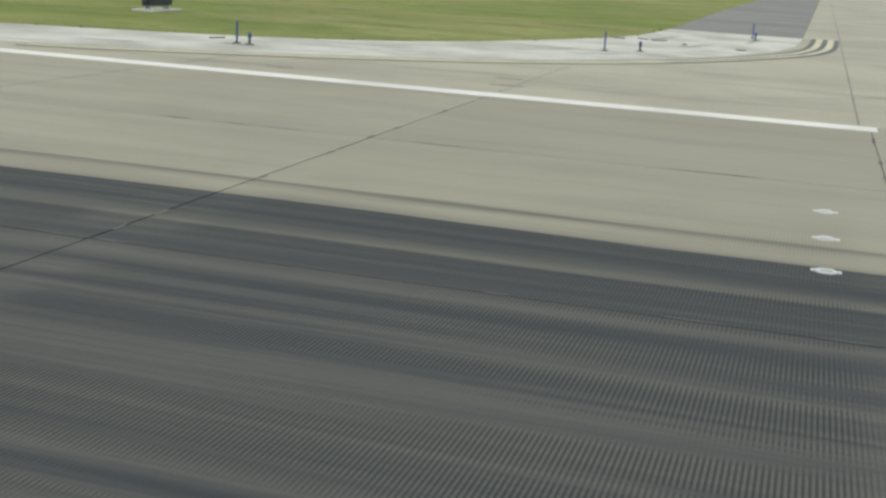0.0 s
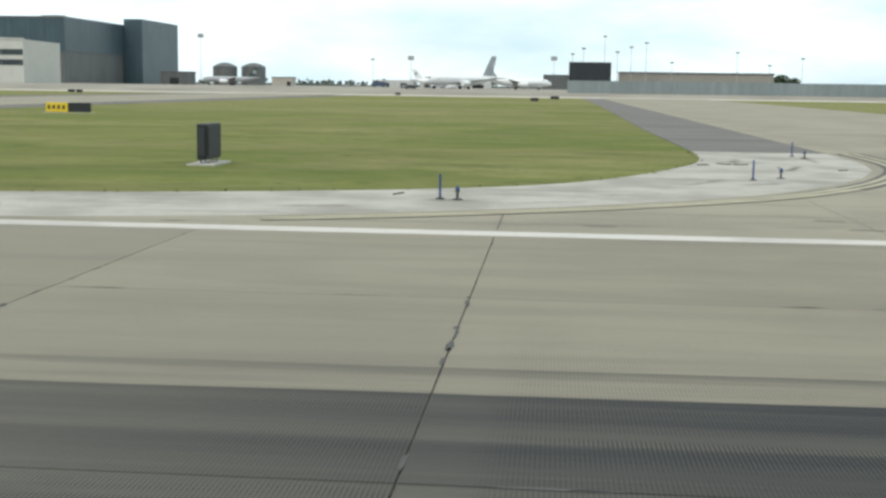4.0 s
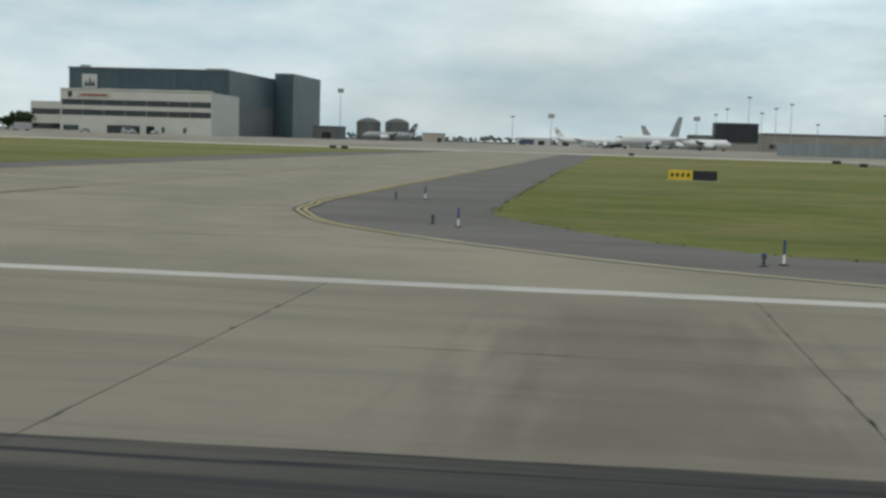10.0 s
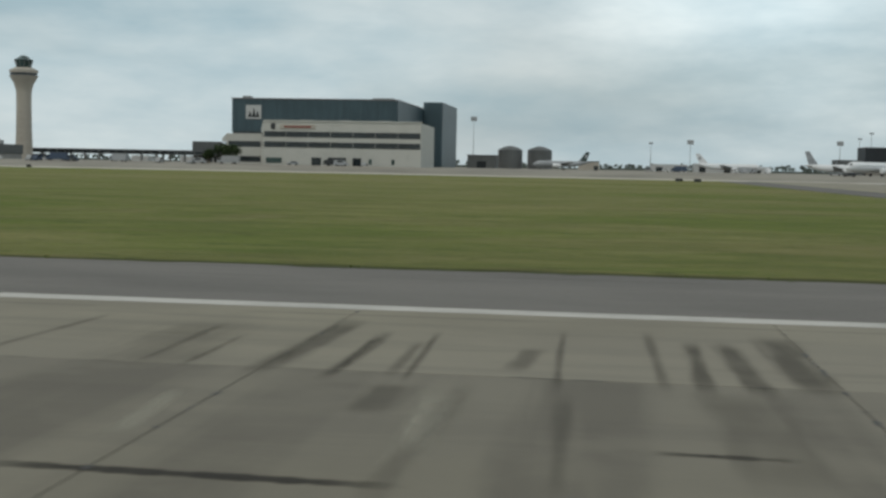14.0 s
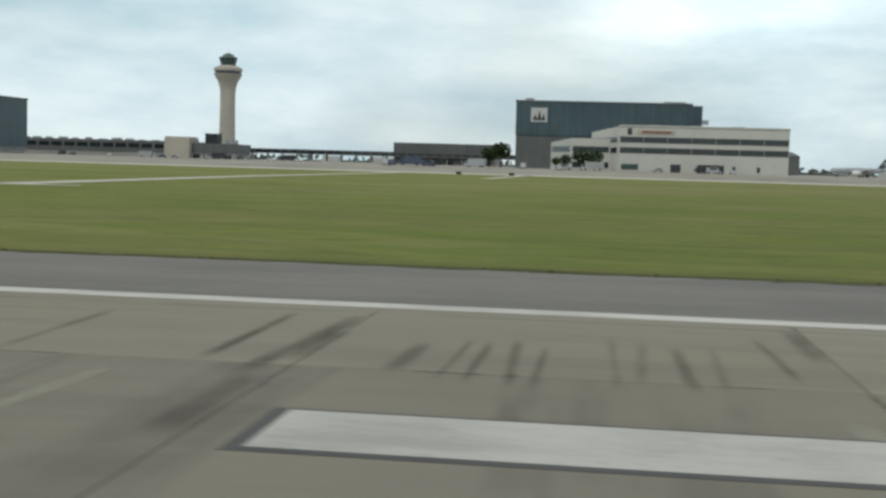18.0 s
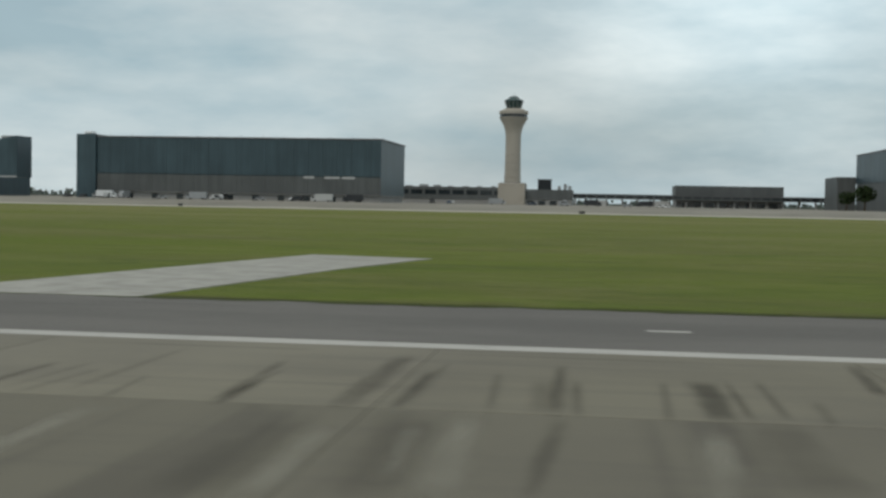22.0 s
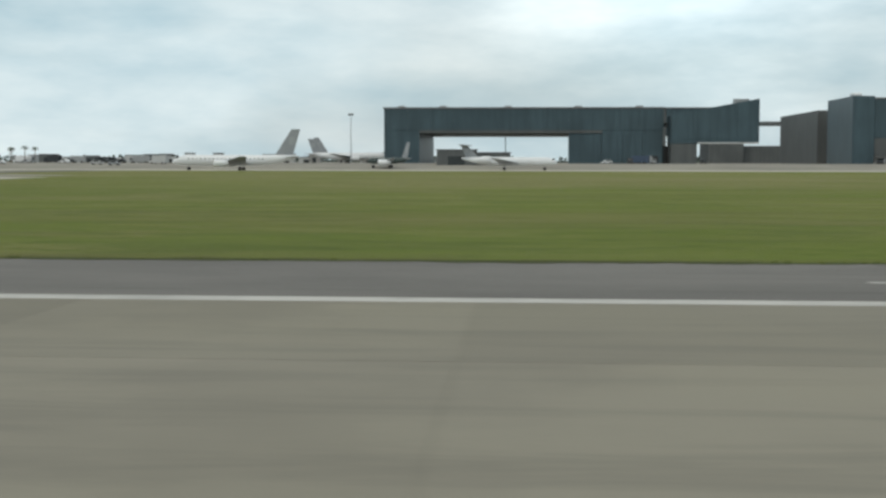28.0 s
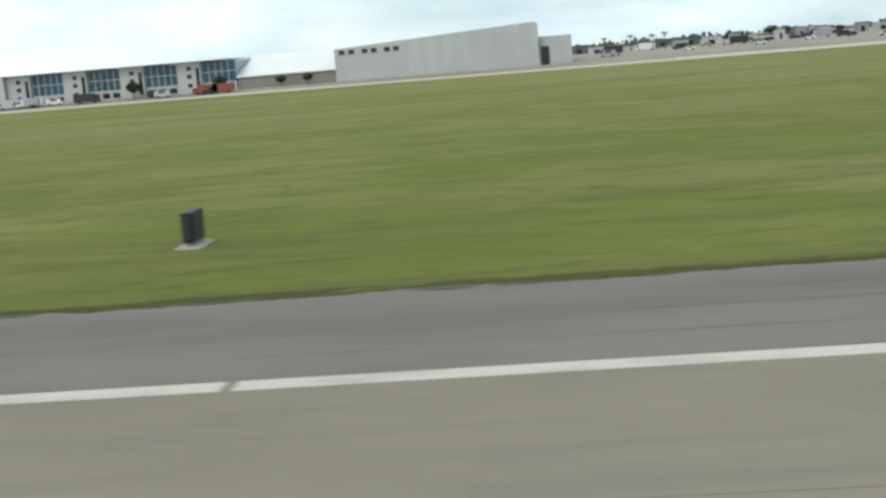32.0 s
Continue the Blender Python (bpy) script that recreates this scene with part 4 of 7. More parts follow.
stain_count = []
STREAKS = (
    ((-83.7, 15.7, -83.8, 9.6, 0.24, -0.4),),
    ((-131.7, 22.9, -132.2, 20.5, 0.23, 0.4), (-128.2, 18.4, -128.1, 14.2, 0.26, 0.35), (-126.6, 20.3, -126.6, 16.5, 0.17, 0.3), (-130.0, 16.0, -130.4, 13.9, 0.22, 0.3)),
    ((-156.0, 20.5, -155.6, 16.0, 1.57, 0.5), (-153.6, 21.5, -153.9, 15.7, 0.42, 0.5), (-152.8, 20.0, -152.9, 15.7, 0.24, 0.5), (-152.0, 20.2, -151.8, 15.6, 0.11, 0.5), (-149.9, 20.9, -149.8, 15.5, 0.12, 0.5), (-149.7, 15.1, -149.6, 10.4, 0.19, 0.3), (-148.5, 21.2, -148.4, 15.8, 0.17, 0.45), (-147.8, 20.1, -147.9, 15.7, 0.26, 0.5), (-147.3, 20.2, -147.2, 15.7, 0.37, 0.55), (-146.4, 21.1, -146.4, 15.9, 0.58, 0.6), (-151.2, 15.0, -151.1, 11.7, 0.24, -0.25), (-151.8, 15.0, -152.0, 13.8, 0.53, 0.4), (-147.6, 15.6, -147.4, 11.0, 0.89, 0.25)),
    ((-254.4, 20.5, -254.4, 16.0, 0.19, 0.45), (-257.9, 20.7, -257.8, 17.9, 0.13, 0.4), (-253.0, 21.1, -253.0, 15.5, 0.37, 0.35), (-255.1, 15.7, -254.4, 11.5, 0.45, 0.45), (-253.3, 13.4, -253.2, 9.7, 0.33, 0.45), (-251.6, 15.9, -251.3, 13.1, 0.11, 0.35), (-251.1, 15.6, -251.0, 12.5, 0.11, 0.35), (-247.8, 19.8, -247.8, 16.1, 0.2, 0.5), (-247.5, 19.8, -247.5, 15.8, 0.16, 0.5), (-247.5, 15.5, -247.6, 10.0, 0.3, 0.35), (-248.0, 15.3, -248.1, 9.9, 0.19, 0.3), (-249.8, 13.3, -249.7, 9.7, 0.34, 0.3), (-252.0, 15.1, -250.9, 9.5, 0.67, 0.25)),
    ((-291.8, 21.8, -292.2, 15.4, 0.34, 0.5), (-289.5, 19.2, -289.6, 16.0, 0.12, 0.45), (-289.2, 19.0, -289.2, 15.8, 0.13, 0.5), (-288.8, 19.4, -288.6, 15.6, 0.14, 0.45), (-288.3, 18.7, -288.3, 15.5, 0.1, 0.3), (-286.3, 19.3, -286.2, 15.9, 0.18, 0.3), (-287.3, 20.3, -287.2, 15.6, 0.12, 0.25), (-285.7, 19.5, -285.8, 16.0, 0.12, 0.25), (-284.1, 22.1, -284.2, 18.9, 0.3, 0.45), (-292.0, 15.2, -291.9, 12.0, 0.43, 0.3)),
    ((-338.3, 23.1, -336.9, 14.6, 0.26, 0.5), (-336.9, 21.7, -336.8, 16.8, 0.19, 0.45), (-333.7, 21.4, -333.6, 16.6, 0.14, 0.5), (-333.3, 21.8, -333.0, 16.7, 0.11, 0.3), (-332.5, 21.4, -332.3, 16.5, 0.13, 0.4), (-330.4, 23.3, -330.3, 16.4, 0.39, 0.62), (-330.1, 15.7, -330.0, 11.3, 0.33, 0.58), (-328.8, 21.0, -328.7, 16.5, 0.17, 0.45), (-328.4, 21.1, -328.4, 16.6, 0.15, 0.4), (-328.6, 16.1, -328.5, 11.6, 0.33, 0.35), (-333.7, 16.1, -333.5, 10.5, 0.71, 0.4), (-331.8, 16.1, -331.5, 10.9, 0.72, 0.32)),
    ((-384.2, 22.7, -384.2, 20.2, 0.15, 0.35), (-379.7, 21.1, -379.7, 16.3, 0.35, 0.5), (-379.3, 19.7, -379.1, 16.2, 0.13, 0.35), (-378.1, 18.4, -378.0, 15.6, 0.14, 0.45), (-377.7, 18.5, -377.4, 15.3, 0.12, 0.4), (-376.6, 19.2, -376.3, 15.6, 0.17, 0.5), (-376.6, 22.5, -376.3, 18.7, 0.28, 0.45), (-375.3, 20.9, -375.2, 15.6, 0.34, 0.35), (-373.3, 20.9, -373.3, 16.1, 0.22, 0.5), (-372.2, 19.3, -372.3, 16.3, 0.13, 0.25), (-383.5, 18.3, -383.3, 16.5, 0.11, 0.35), (-377.8, 15.2, -377.3, 10.3, 0.63, 0.25), (-373.6, 15.6, -373.6, 11.1, 0.36, 0.25)),
    ((-423.8, 20.3, -423.7, 16.0, 0.26, 0.4), (-423.0, 22.9, -422.9, 16.2, 0.38, 0.45), (-422.4, 21.5, -422.4, 16.3, 0.19, 0.4), (-422.7, 14.6, -422.6, 11.3, 0.26, 0.4), (-420.8, 20.5, -420.7, 16.3, 0.22, 0.3), (-426.1, 15.3, -425.5, 10.7, 0.35, 0.25), (-425.3, 15.5, -425.0, 12.8, 0.39, 0.3)),
    ((-477.2, 21.9, -477.2, 16.2, 0.36, 0.55), (-479.2, 20.5, -479.0, 16.3, 0.18, 0.35), (-480.8, 18.0, -480.6, 16.4, 0.11, 0.35), (-478.9, 17.9, -478.9, 16.3, 0.11, 0.35), (-476.5, 19.8, -476.5, 16.4, 0.13, 0.45), (-475.4, 19.8, -475.2, 16.7, 0.13, 0.35), (-474.4, 21.1, -474.3, 16.5, 0.22, 0.5), (-474.1, 19.2, -474.0, 16.5, 0.13, 0.4), (-472.1, 19.7, -472.1, 16.5, 0.43, 0.55), (-471.7, 19.8, -471.7, 16.7, 0.13, 0.4), (-471.2, 19.9, -471.2, 16.8, 0.13, 0.4), (-469.2, 22.5, -469.5, 19.2, 0.25, 0.45), (-476.3, 16.0, -475.9, 11.3, 0.8, 0.3), (-474.2, 15.8, -474.4, 11.6, 0.21, 0.35), (-471.5, 16.1, -471.4, 12.3, 0.95, 0.35), (-477.6, 15.2, -477.7, 10.9, 0.83, 0.35), (-477.1, 14.6, -477.0, 11.1, 0.2, -0.25), (-475.4, 15.8, -475.3, 11.4, 0.27, -0.25)),
    ((-528.7, 21.7, -528.7, 13.5, 0.23, 0.5), (-529.7, 18.4, -529.5, 15.0, 0.12, 0.35), (-528.1, 19.1, -528.1, 15.6, 0.17, 0.45), (-528.1, 15.6, -527.9, 10.4, 0.2, 0.35), (-527.3, 18.3, -527.2, 10.5, 0.17, 0.25), (-526.5, 16.2, -526.4, 10.8, 0.17, 0.3), (-523.8, 21.7, -523.6, 16.0, 0.29, 0.45), (-524.2, 16.2, -524.5, 11.3, 1.1, 0.42), (-531.6, 17.5, -531.2, 13.3, 0.13, 0.35), (-533.0, 18.1, -533.0, 14.9, 0.13, 0.35), (-528.7, 13.5, -528.7, 10.1, 0.21, 0.35), (-523.6, 16.0, -523.5, 13.5, 0.21, 0.35)),
    ((-578.0, 23.0, -578.2, 19.1, 0.23, 0.45), (-579.0, 19.9, -579.1, 16.1, 0.3, 0.35), (-585.6, 20.3, -585.4, 10.0, 0.17, -0.3), (-584.7, 16.2, -584.3, 10.2, 0.87, 0.22), (-588.5, 16.0, -587.4, 9.8, 1.4, 0.3)),
    ((-646.9, 21.2, -647.7, 15.8, 0.27, 0.32), (-647.7, 15.8, -647.7, 11.3, 0.23, 0.32), (-644.6, 17.2, -645.5, 10.5, 0.45, 0.35), (-642.1, 16.4, -642.2, 11.0, 0.39, 0.2), (-639.5, 16.3, -640.0, 12.0, 0.35, 0.25)))
for stretch in STREAKS:
    for xa, ya, xb, yb, w, a in stretch:
        mat = PALE_STAIN if a < 0 else STAINS[0 if a < 0.28 or w > 0.6 else 1 if a < 0.38 else 2 if a < 0.48 else 3]
        stain(xa, ya + 0.5, xb, yb - 0.5, w * (2.6 if a < 0 else 1.5), mat)
known = [min(p[0] for p in q) for q in STREAKS], [max(p[0] for p in q) for q in STREAKS]
rnd = random.Random(31)
faint = {0: [], 1: [], 2: [], 3: [], 4: []}
x = -150.0
while x > -655:
    x -= rnd.uniform(0.25, 2.0)
    if -254 < x < -246:
        continue
    seen = any(a - 1 < x < b + 1 for a, b in zip(*known))
    if rnd.random() < 0.72:
        k = rnd.randint(0, 1) if seen else rnd.randint(0, 3)
        faint[k].append((x, rnd.uniform(18.5, 22.8), x + rnd.uniform(-0.2, 0.2), rnd.uniform(15.6, 16.6), rnd.choice((0.14, 0.2, 0.25, 0.3, 0.5))))
    else:
        k = rnd.choice((0, 4)) if seen else rnd.choice((0, 0, 1, 2, 4))
        faint[k].append((x, rnd.uniform(14.6, 16.2), x + rnd.uniform(-0.3, 0.5), rnd.uniform(9.0, 12), rnd.choice((0.2, 0.4, 0.6, 0.9))))
for k, marks in faint.items():
    ob = new("stains", stain_mesh(marks, (STAINS + [PALE_STAIN])[k]))
    ob.parent = runway
    tagged(ob, "faint streaks across the slabs", kind="stuff")
for x, w in ((-81.0, 6.0), (-88.6, 7.0), (-103.0, 6.0), (-118.5, 6.0), (-64.0, 6.5), (-42.0, 5.0)):
    stain(x, 23.0, x, 9.0, w, STAINS[0], "stain", "broad dull stain")
for xa, ya, xb, yb, w in ((-110.4, 11.3, -98.5, 14.6, 0.26), (-108.4, 10.7, -98.6, 13.5, 0.28), (-107.6, 10.6, -103.6, 10.68, 0.16), (-155.2, 10.48, -150.8, 10.4, 0.3), (-148.8, 12.2, -147.2, 12.13, 0.25)):
    stain(xa, ya, xb, yb, w, SKID, "skid_mark", "dark skid mark")

for xa, ya, xb, yb, w in ((-16.2, 30.4, -14.6, 30.3, 0.7), (-14.0, 29.8, -11.6, 31.0, 0.5), (-11.8, 32.6, -9.6, 33.4, 0.6), (-7.4, 37.0, -5.6, 38.4, 0.7), (-23.6, 27.0, -21.8, 27.3, 0.45), (-19.2, 28.0, -17.4, 28.6, 0.4), (-9.0, 36.5, -7.2, 39.6, 0.5), (-4.6, 44.0, -3.4, 47.5, 0.5), (-6.0, 47.0, -5.2, 52.0, 0.6), (-2.4, 49.0, -2.0, 55.0, 0.4), (-17.8, 27.3, -16.2, 27.6, 0.3)):
    stain(xa, ya, xb, yb, w, STAINS[rnd.randint(1, 3)], "stain", "dark smear", fillet)


# spalls along the joints
rnd = random.Random(17)
bm = bmesh.new()
for k in range(len(joints)):
    if not -420 < joints[k] < 20:
        continue
    for _ in range(rnd.randint(5, 12)):
        y = rnd.uniform(8.6, 23.0)
        w, h = rnd.uniform(0.02, 0.055), rnd.uniform(0.05, 0.32)
        x = joints[k] + rnd.uniform(-0.02, 0.02)
        vs = [bm.verts.new((x + w * math.cos(a) * rnd.uniform(0.6, 1.1), y + h * math.sin(a) * rnd.uniform(0.6, 1.1), 0.003)) for a in (0.0, 0.9, 1.8, 2.8, 3.9, 5.1)]
        bm.faces.new(vs)
for yc in (8.48, 16.23, 23.88):
    for _ in range(260):
        x, w, h = rnd.uniform(-420, 20), rnd.uniform(0.1, 0.6), rnd.uniform(0.012, 0.035)
        vs = [bm.verts.new((x + w * math.cos(a) * rnd.uniform(0.6, 1.1), yc + h * math.sin(a) * rnd.uniform(0.6, 1.1), 0.003)) for a in (0.0, 0.9, 1.8, 2.8, 3.9, 5.1)]
        bm.faces.new(vs)
tagged(new("joint_spalls", mesh_of("joint_spalls", bm, BLACKTOP, upward=True)), "small dark spalls along the slab joints", "spalls", "", "stuff")


# ---- buildings ----
def wall_box(parent, name, x0, x1, y0, y1, z0, z1, mat, label=""):
    return part(name, boxed(x0, x1, y0, y1, z0, z1), mat, parent, label)


def window_row(parent, xs, w, h, z, y, mat, name="window", depth=0.25):
    me = None
    for xx in xs:
        if me is None:
            me = mesh_of(name, boxed(-w / 2, w / 2, -depth, 0.05, 0, h), mat)
        ob = new(name, me)
        ob.parent = parent
        ob.location = (xx * K, y * K, z * K)


# dark box building with lower annexes
b = thing("dark_block", 8, 715, AZ, "dark grey clad block with rounded corners behind the fence", "building")
bm = bmesh.new()
prof = [(-12, 1), (-11, 0), (11, 0), (12, 1), (12, 24), (-12, 24)]
lo = [bm.verts.new((x, y, 5.0)) for x, y in prof]
hi = [bm.verts.new((x, y, 15.6)) for x, y in prof]
bm.faces.new(hi), bm.faces.new(lo[::-1])
for i in range(6):
    bm.faces.new((lo[i], lo[(i + 1) % 6], hi[(i + 1) % 6], hi[i]))
part("upper_wall", bm, DARKBOX, b)
wall_box(b, "base", -11.4, 11.4, 0.6, 23, -1, 5.0, TAN_LOW)
wall_box(b, "annexe", -27, -12.3, 3, 20, -1, 8.6, TEAL_GREY)
wall_box(b, "parapet", -12.2, 12.2, 0.1, 24.2, 15.6, 16.0, ROOF)
b = thing("long_low_building", 74, 760, AZ, "long low tan building with a flat roof", "building")
wall_box(b, "wall", -46, 46, 0, 30, -1, 10.6, TAN_LOW)
wall_box(b, "roof", -46.6, 46.6, -0.6, 30.6, 10.6, 11.4, ROOF)
window_row(b, [-40 + 8 * k for k in range(11)], 4.0, 2.6, 2.0, -0.02, GLASS_DARK)
fence = thing("blast_fence", 0, 424, AZ - 1.4, "long grey-green sheet metal blast fence", "fence")
for k in range(46):
    f = part("panel", boxed(-8 + 7.1 * k, -8 + 7.1 * k + 7.0, 0, 0.18, -0.6, 4.9), FENCE, fence)
    part("post", boxed(-8.12 + 7.1 * k, -7.95 + 7.1 * k, 0.2, 0.6, -0.6, 5.0), GREY_METAL, fence)
b = thing("low_sheds", -92, 760, AZ, "row of pale low cargo sheds", "building")
for k, (x0, x1, h) in enumerate(((-30, -8, 4.4), (-4, 22, 5.2), (26, 40, 3.8))):
    w_ = wall_box(b, "shed", x0, x1, 0, 18, -1, h, WHITE_WALL)
    part("door", boxed(x0 + 3, x0 + 7, -0.12, 0.1, -1, h * 0.62), GLASS_DARK, w_)
    part("door", boxed(x1 - 8, x1 - 4, -0.12, 0.1, -1, h * 0.62), GLASS_DARK, w_)

for x in (-204.5, -187.5):
    tank = thing("storage_tank", x, 705, AZ, "grey cylindrical storage tank with a domed roof", "tank", 0, "storage tanks")
    bm = bmesh.new()
    upright(bm, 0, 0, ((-0.6, 6.9), (10.2, 6.9)), 32)
    part("shell", bm, TEAL_GREY, tank, "", True)
    bm = bmesh.new()
    upright(bm, 0, 0, ((10.2, 7.1), (10.6, 7.1), (11.9, 5.0), (12.8, 2.4), (13.1, 0.2)), 32)
    part("roof", bm, TEAL_GREY, tank, "", True)
    for k in range(24):
        a = math.radians(15 * k)
        part("rib", boxed(math.cos(a) * 6.96 - 0.08, math.cos(a) * 6.96 + 0.08, math.sin(a) * 6.96 - 0.08, math.sin(a) * 6.96 + 0.08, 0, 10.2), GREY_METAL, tank)
b = thing("tank_shed", -213, 640, AZ, "low dark shed beside the storage tanks", "building")
wall_box(b, "wall", -9, 6, 0, 14, -1, 6.6, TEAL_GREY)
part("roof", boxed(-9.4, 6.4, -0.4, 14.4, 6.6, 7.0), ROOF, b)
part("door", boxed(-4, 1, -0.12, 0.1, -1, 3.6), GLASS_DARK, b)
b = thing("pale_hut", -157, 650, AZ, "small pale apron hut with a flat roof", "building")
wall_box(b, "wall", -7, 4, 0, 10, -1, 4.4, TAN)
part("roof", boxed(-7.3, 4.3, -0.3, 10.3, 4.4, 4.8), ROOF, b)
part("door", boxed(1.2, 3.4, -0.1, 0.1, -1, 2.4), GLASS_DARK, b)

# white office with ribbon windows
b = thing("airport_office", -252, 467, AZ, "three-storey cream panelled office with ribbon windows", "building")


def sloped_block(pts, z0):
    """An upright block on a plan of (x, y, top)."""
    bm = bmesh.new()
    lo = [bm.verts.new((x, y, z0)) for x, y, z in pts]
    hi = [bm.verts.new(p) for p in pts]
    bm.faces.new(hi)
    for i in range(len(pts)):
        j = (i + 1) % len(pts)
        bm.faces.new((lo[i], lo[j], hi[j], hi[i]))
    bmesh.ops.triangulate(bm, faces=[f for f in bm.faces if len(f.verts) > 3])
    return bm


def wall_strip(p, q, z0, z1, out=0.14):
    """A band of glass along a wall from p to q, proud of it to the left of the way."""
    d = (Vector(q) - Vector(p)).normalized()
    nx, ny = -d.y * out, d.x * out
    bm = bmesh.new()
    v = [bm.verts.new(c) for c in ((p[0] + nx, p[1] + ny, z0), (q[0] + nx, q[1] + ny, z0), (q[0] + nx, q[1] + ny, z1), (p[0] + nx, p[1] + ny, z1), (p[0] - nx, p[1] - ny, z0), (q[0] - nx, q[1] - ny, z0), (q[0] - nx, q[1] - ny, z1), (p[0] - nx, p[1] - ny, z1))]
    for f in ((0, 1, 2, 3), (7, 6, 5, 4), (0, 4, 5, 1), (1, 5, 6, 2), (2, 6, 7, 3), (3, 7, 4, 0)):
        bm.faces.new([v[i] for i in f])
    return bm


part("main_block", sloped_block([(-31.5, 0, 17.0), (31.5, 0, 17.0), (31.5, 36, 16.6), (-42.1, 34.5, 15.3)], -1), OFFICE, b)
part("parapet", boxed(-31.4, 31.8, -0.35, 0.4, 17.0, 17.5), OFFICE, b)
for z0 in (6.9, 10.9):
    for k in range(7):
        part("ribbon_window", boxed(-30.9 + 8.9 * k, -30.9 + 8.9 * k + 8.72, -0.12, 0.3, z0, z0 + 2.2), GLASS_DARK, b)
    part("west_window", wall_strip((-41.5, 32.5), (-32.0, 1.6), z0, z0 + 2.0), GLASS_DARK, b)
for xx, w in ((-11.8, 3.8), (-1.9, 3.8), (4.6, 3.4)):
    part("loading_door", boxed(xx, xx + w, -0.15, 0.3, -0.4, 3.1), GLASS_DARK, b)
for xx, w in ((-30.2, 6.4), (11, 1.2), (20, 1.2)):
    part("ground_window", boxed(xx, xx + w, -0.1, 0.3, 0.7, 2.8), GREEN_GLASS, b)
part("sign_board", boxed(-24.5, -10.5, -0.3, 0.02, 14.2, 15.8), TAN, b, "pale sign board with an unreadable red name")
part("sign_bar", boxed(-22.8, -12.0, -0.42, -0.28, 14.6, 15.3), RED, b)
part("sign_disc", boxed(-28.2, -26.6, -0.3, 0.02, 14.0, 16.2), DARK_METAL, b)
part("annexe", sloped_block([(-49.6, 11, 12.2), (-34.0, 9.0, 12.3), (-40.0, 33, 11.0), (-58.3, 32, 10.8)], -1), OFFICE, b, "lower annexe turned from the front")
part("annexe_window", wall_strip((-57.8, 31), (-50.2, 12.4), 7.0, 9.2), GLASS_DARK, b)
part("annexe_window", wall_strip((-49.0, 10.9), (-35.0, 9.1), 7.0, 9.2, -0.14), GLASS_DARK, b)
part("annexe_window", wall_strip((-49.0, 10.9), (-35.0, 9.1), 1.0, 3.2, -0.14), GLASS_DARK, b)
for k in range(3):
    part("roof_unit", boxed(-20 + 16 * k, -15.5 + 16 * k, 14, 19, 16.4, 18.2), GREY_METAL, b)

# big dark hangar behind it
b = thing("dark_hangar", -290, 578, AZ, "tall dark blue-grey aircraft hangar with a pale square sign", "hangar")
wall_box(b, "upper_wall", -41, 41, 0, 146, 15.4, 31.4, TEAL)
wall_box(b, "lower_wall", -40.8, 40.8, 0.3, 145.6, -1, 15.4, TEAL_GREY)
wall_box(b, "rear_block", 41.1, 51.6, 82, 146, -1, 35.2, TEAL)
wall_box(b, "rear_annexe", -51.4, -41.1, 146, 186, -1, 19.3, TEAL_GREY)
part("roof_edge", boxed(-41.4, 41.0, -0.4, 146.4, 31.4, 32.0), ROOF, b)
for k in range(6):
    part("hangar_door", boxed(-36 + 12.2 * k, -36 + 12.2 * k + 11.9, -0.25, 0.31, -1, 13.0 if k else 10), TEAL_GREY, b)
for k in range(9):
    part("wall_panel", boxed(-40.7 + 9.06 * k, -40.7 + 9.06 * k + 8.99, -0.18, 0.01, 15.8, 31.0), TEAL, b)
for k in range(12):
    part("side_panel", boxed(-41.18, -41.01, 2 + 12.0 * k, 13.8 + 12.0 * k, 15.8, 31.0), TEAL, b)
s_ = part("sign", boxed(-33.9, -26.2, -0.6, -0.2, 21.8, 28.5), WHITE_WALL, b, "pale square sign with a dark emblem")
bm = bmesh.new()
for a, c, h in ((-33.0, -30.7, 3.0), (-30.9, -28.8, 4.8), (-29.0, -27.0, 3.2)):
    vs = [bm.verts.new(p) for p in ((a, -0.7, 22.6), (c, -0.7, 22.6), ((a + c) / 2, -0.7, 22.6 + h), (a, -0.62, 22.6), (c, -0.62, 22.6), ((a + c) / 2, -0.62, 22.6 + h))]
    bm.faces.new(vs[:3]), bm.faces.new(vs[3:][::-1])
part("emblem", bm, DARK_METAL, s_)
part("roof_unit", boxed(-37, -33, 4, 8, 32.0, 33.2), GREY_METAL, b)
part("roof_unit", boxed(28, 38, 4, 10, 32.0, 32.8), GREY_METAL, b)

# low dark terminal wing and the elevated walkway
b = thing("low_terminal_wing", -394.5, 800, AZ, "low dark terminal wing with a pale ground floor", "building")
wall_box(b, "upper_wall", -34, 34, 0, 40, 4.6, 14.2, TEAL_GREY)
wall_box(b, "ground_floor", -33.6, 33.6, 0.5, 39, -1, 4.6, CONC_WALL)
for k in range(10):
    part("wall_panel", boxed(-33.6 + 6.72 * k, -33.6 + 6.72 * k + 6.5, -0.14, 0.02, 5.2, 13.6), TEAL_GREY, b)
for k in range(8):
    part("opening", boxed(-30 + 8 * k, -30 + 8 * k + 4.5, 0.36, 0.7, -0.6, 3.6), GLASS_DARK, b)
b = thing("elevated_walkway", -440, 792, AZ, "long elevated dark walkway on columns", "walkway")
part("deck", boxed(-125, 120, 0, 6, 4.6, 7.4), TEAL_GREY, b)
part("roof", boxed(-125.5, 120.5, -0.5, 6.5, 7.4, 7.8), ROOF, b)
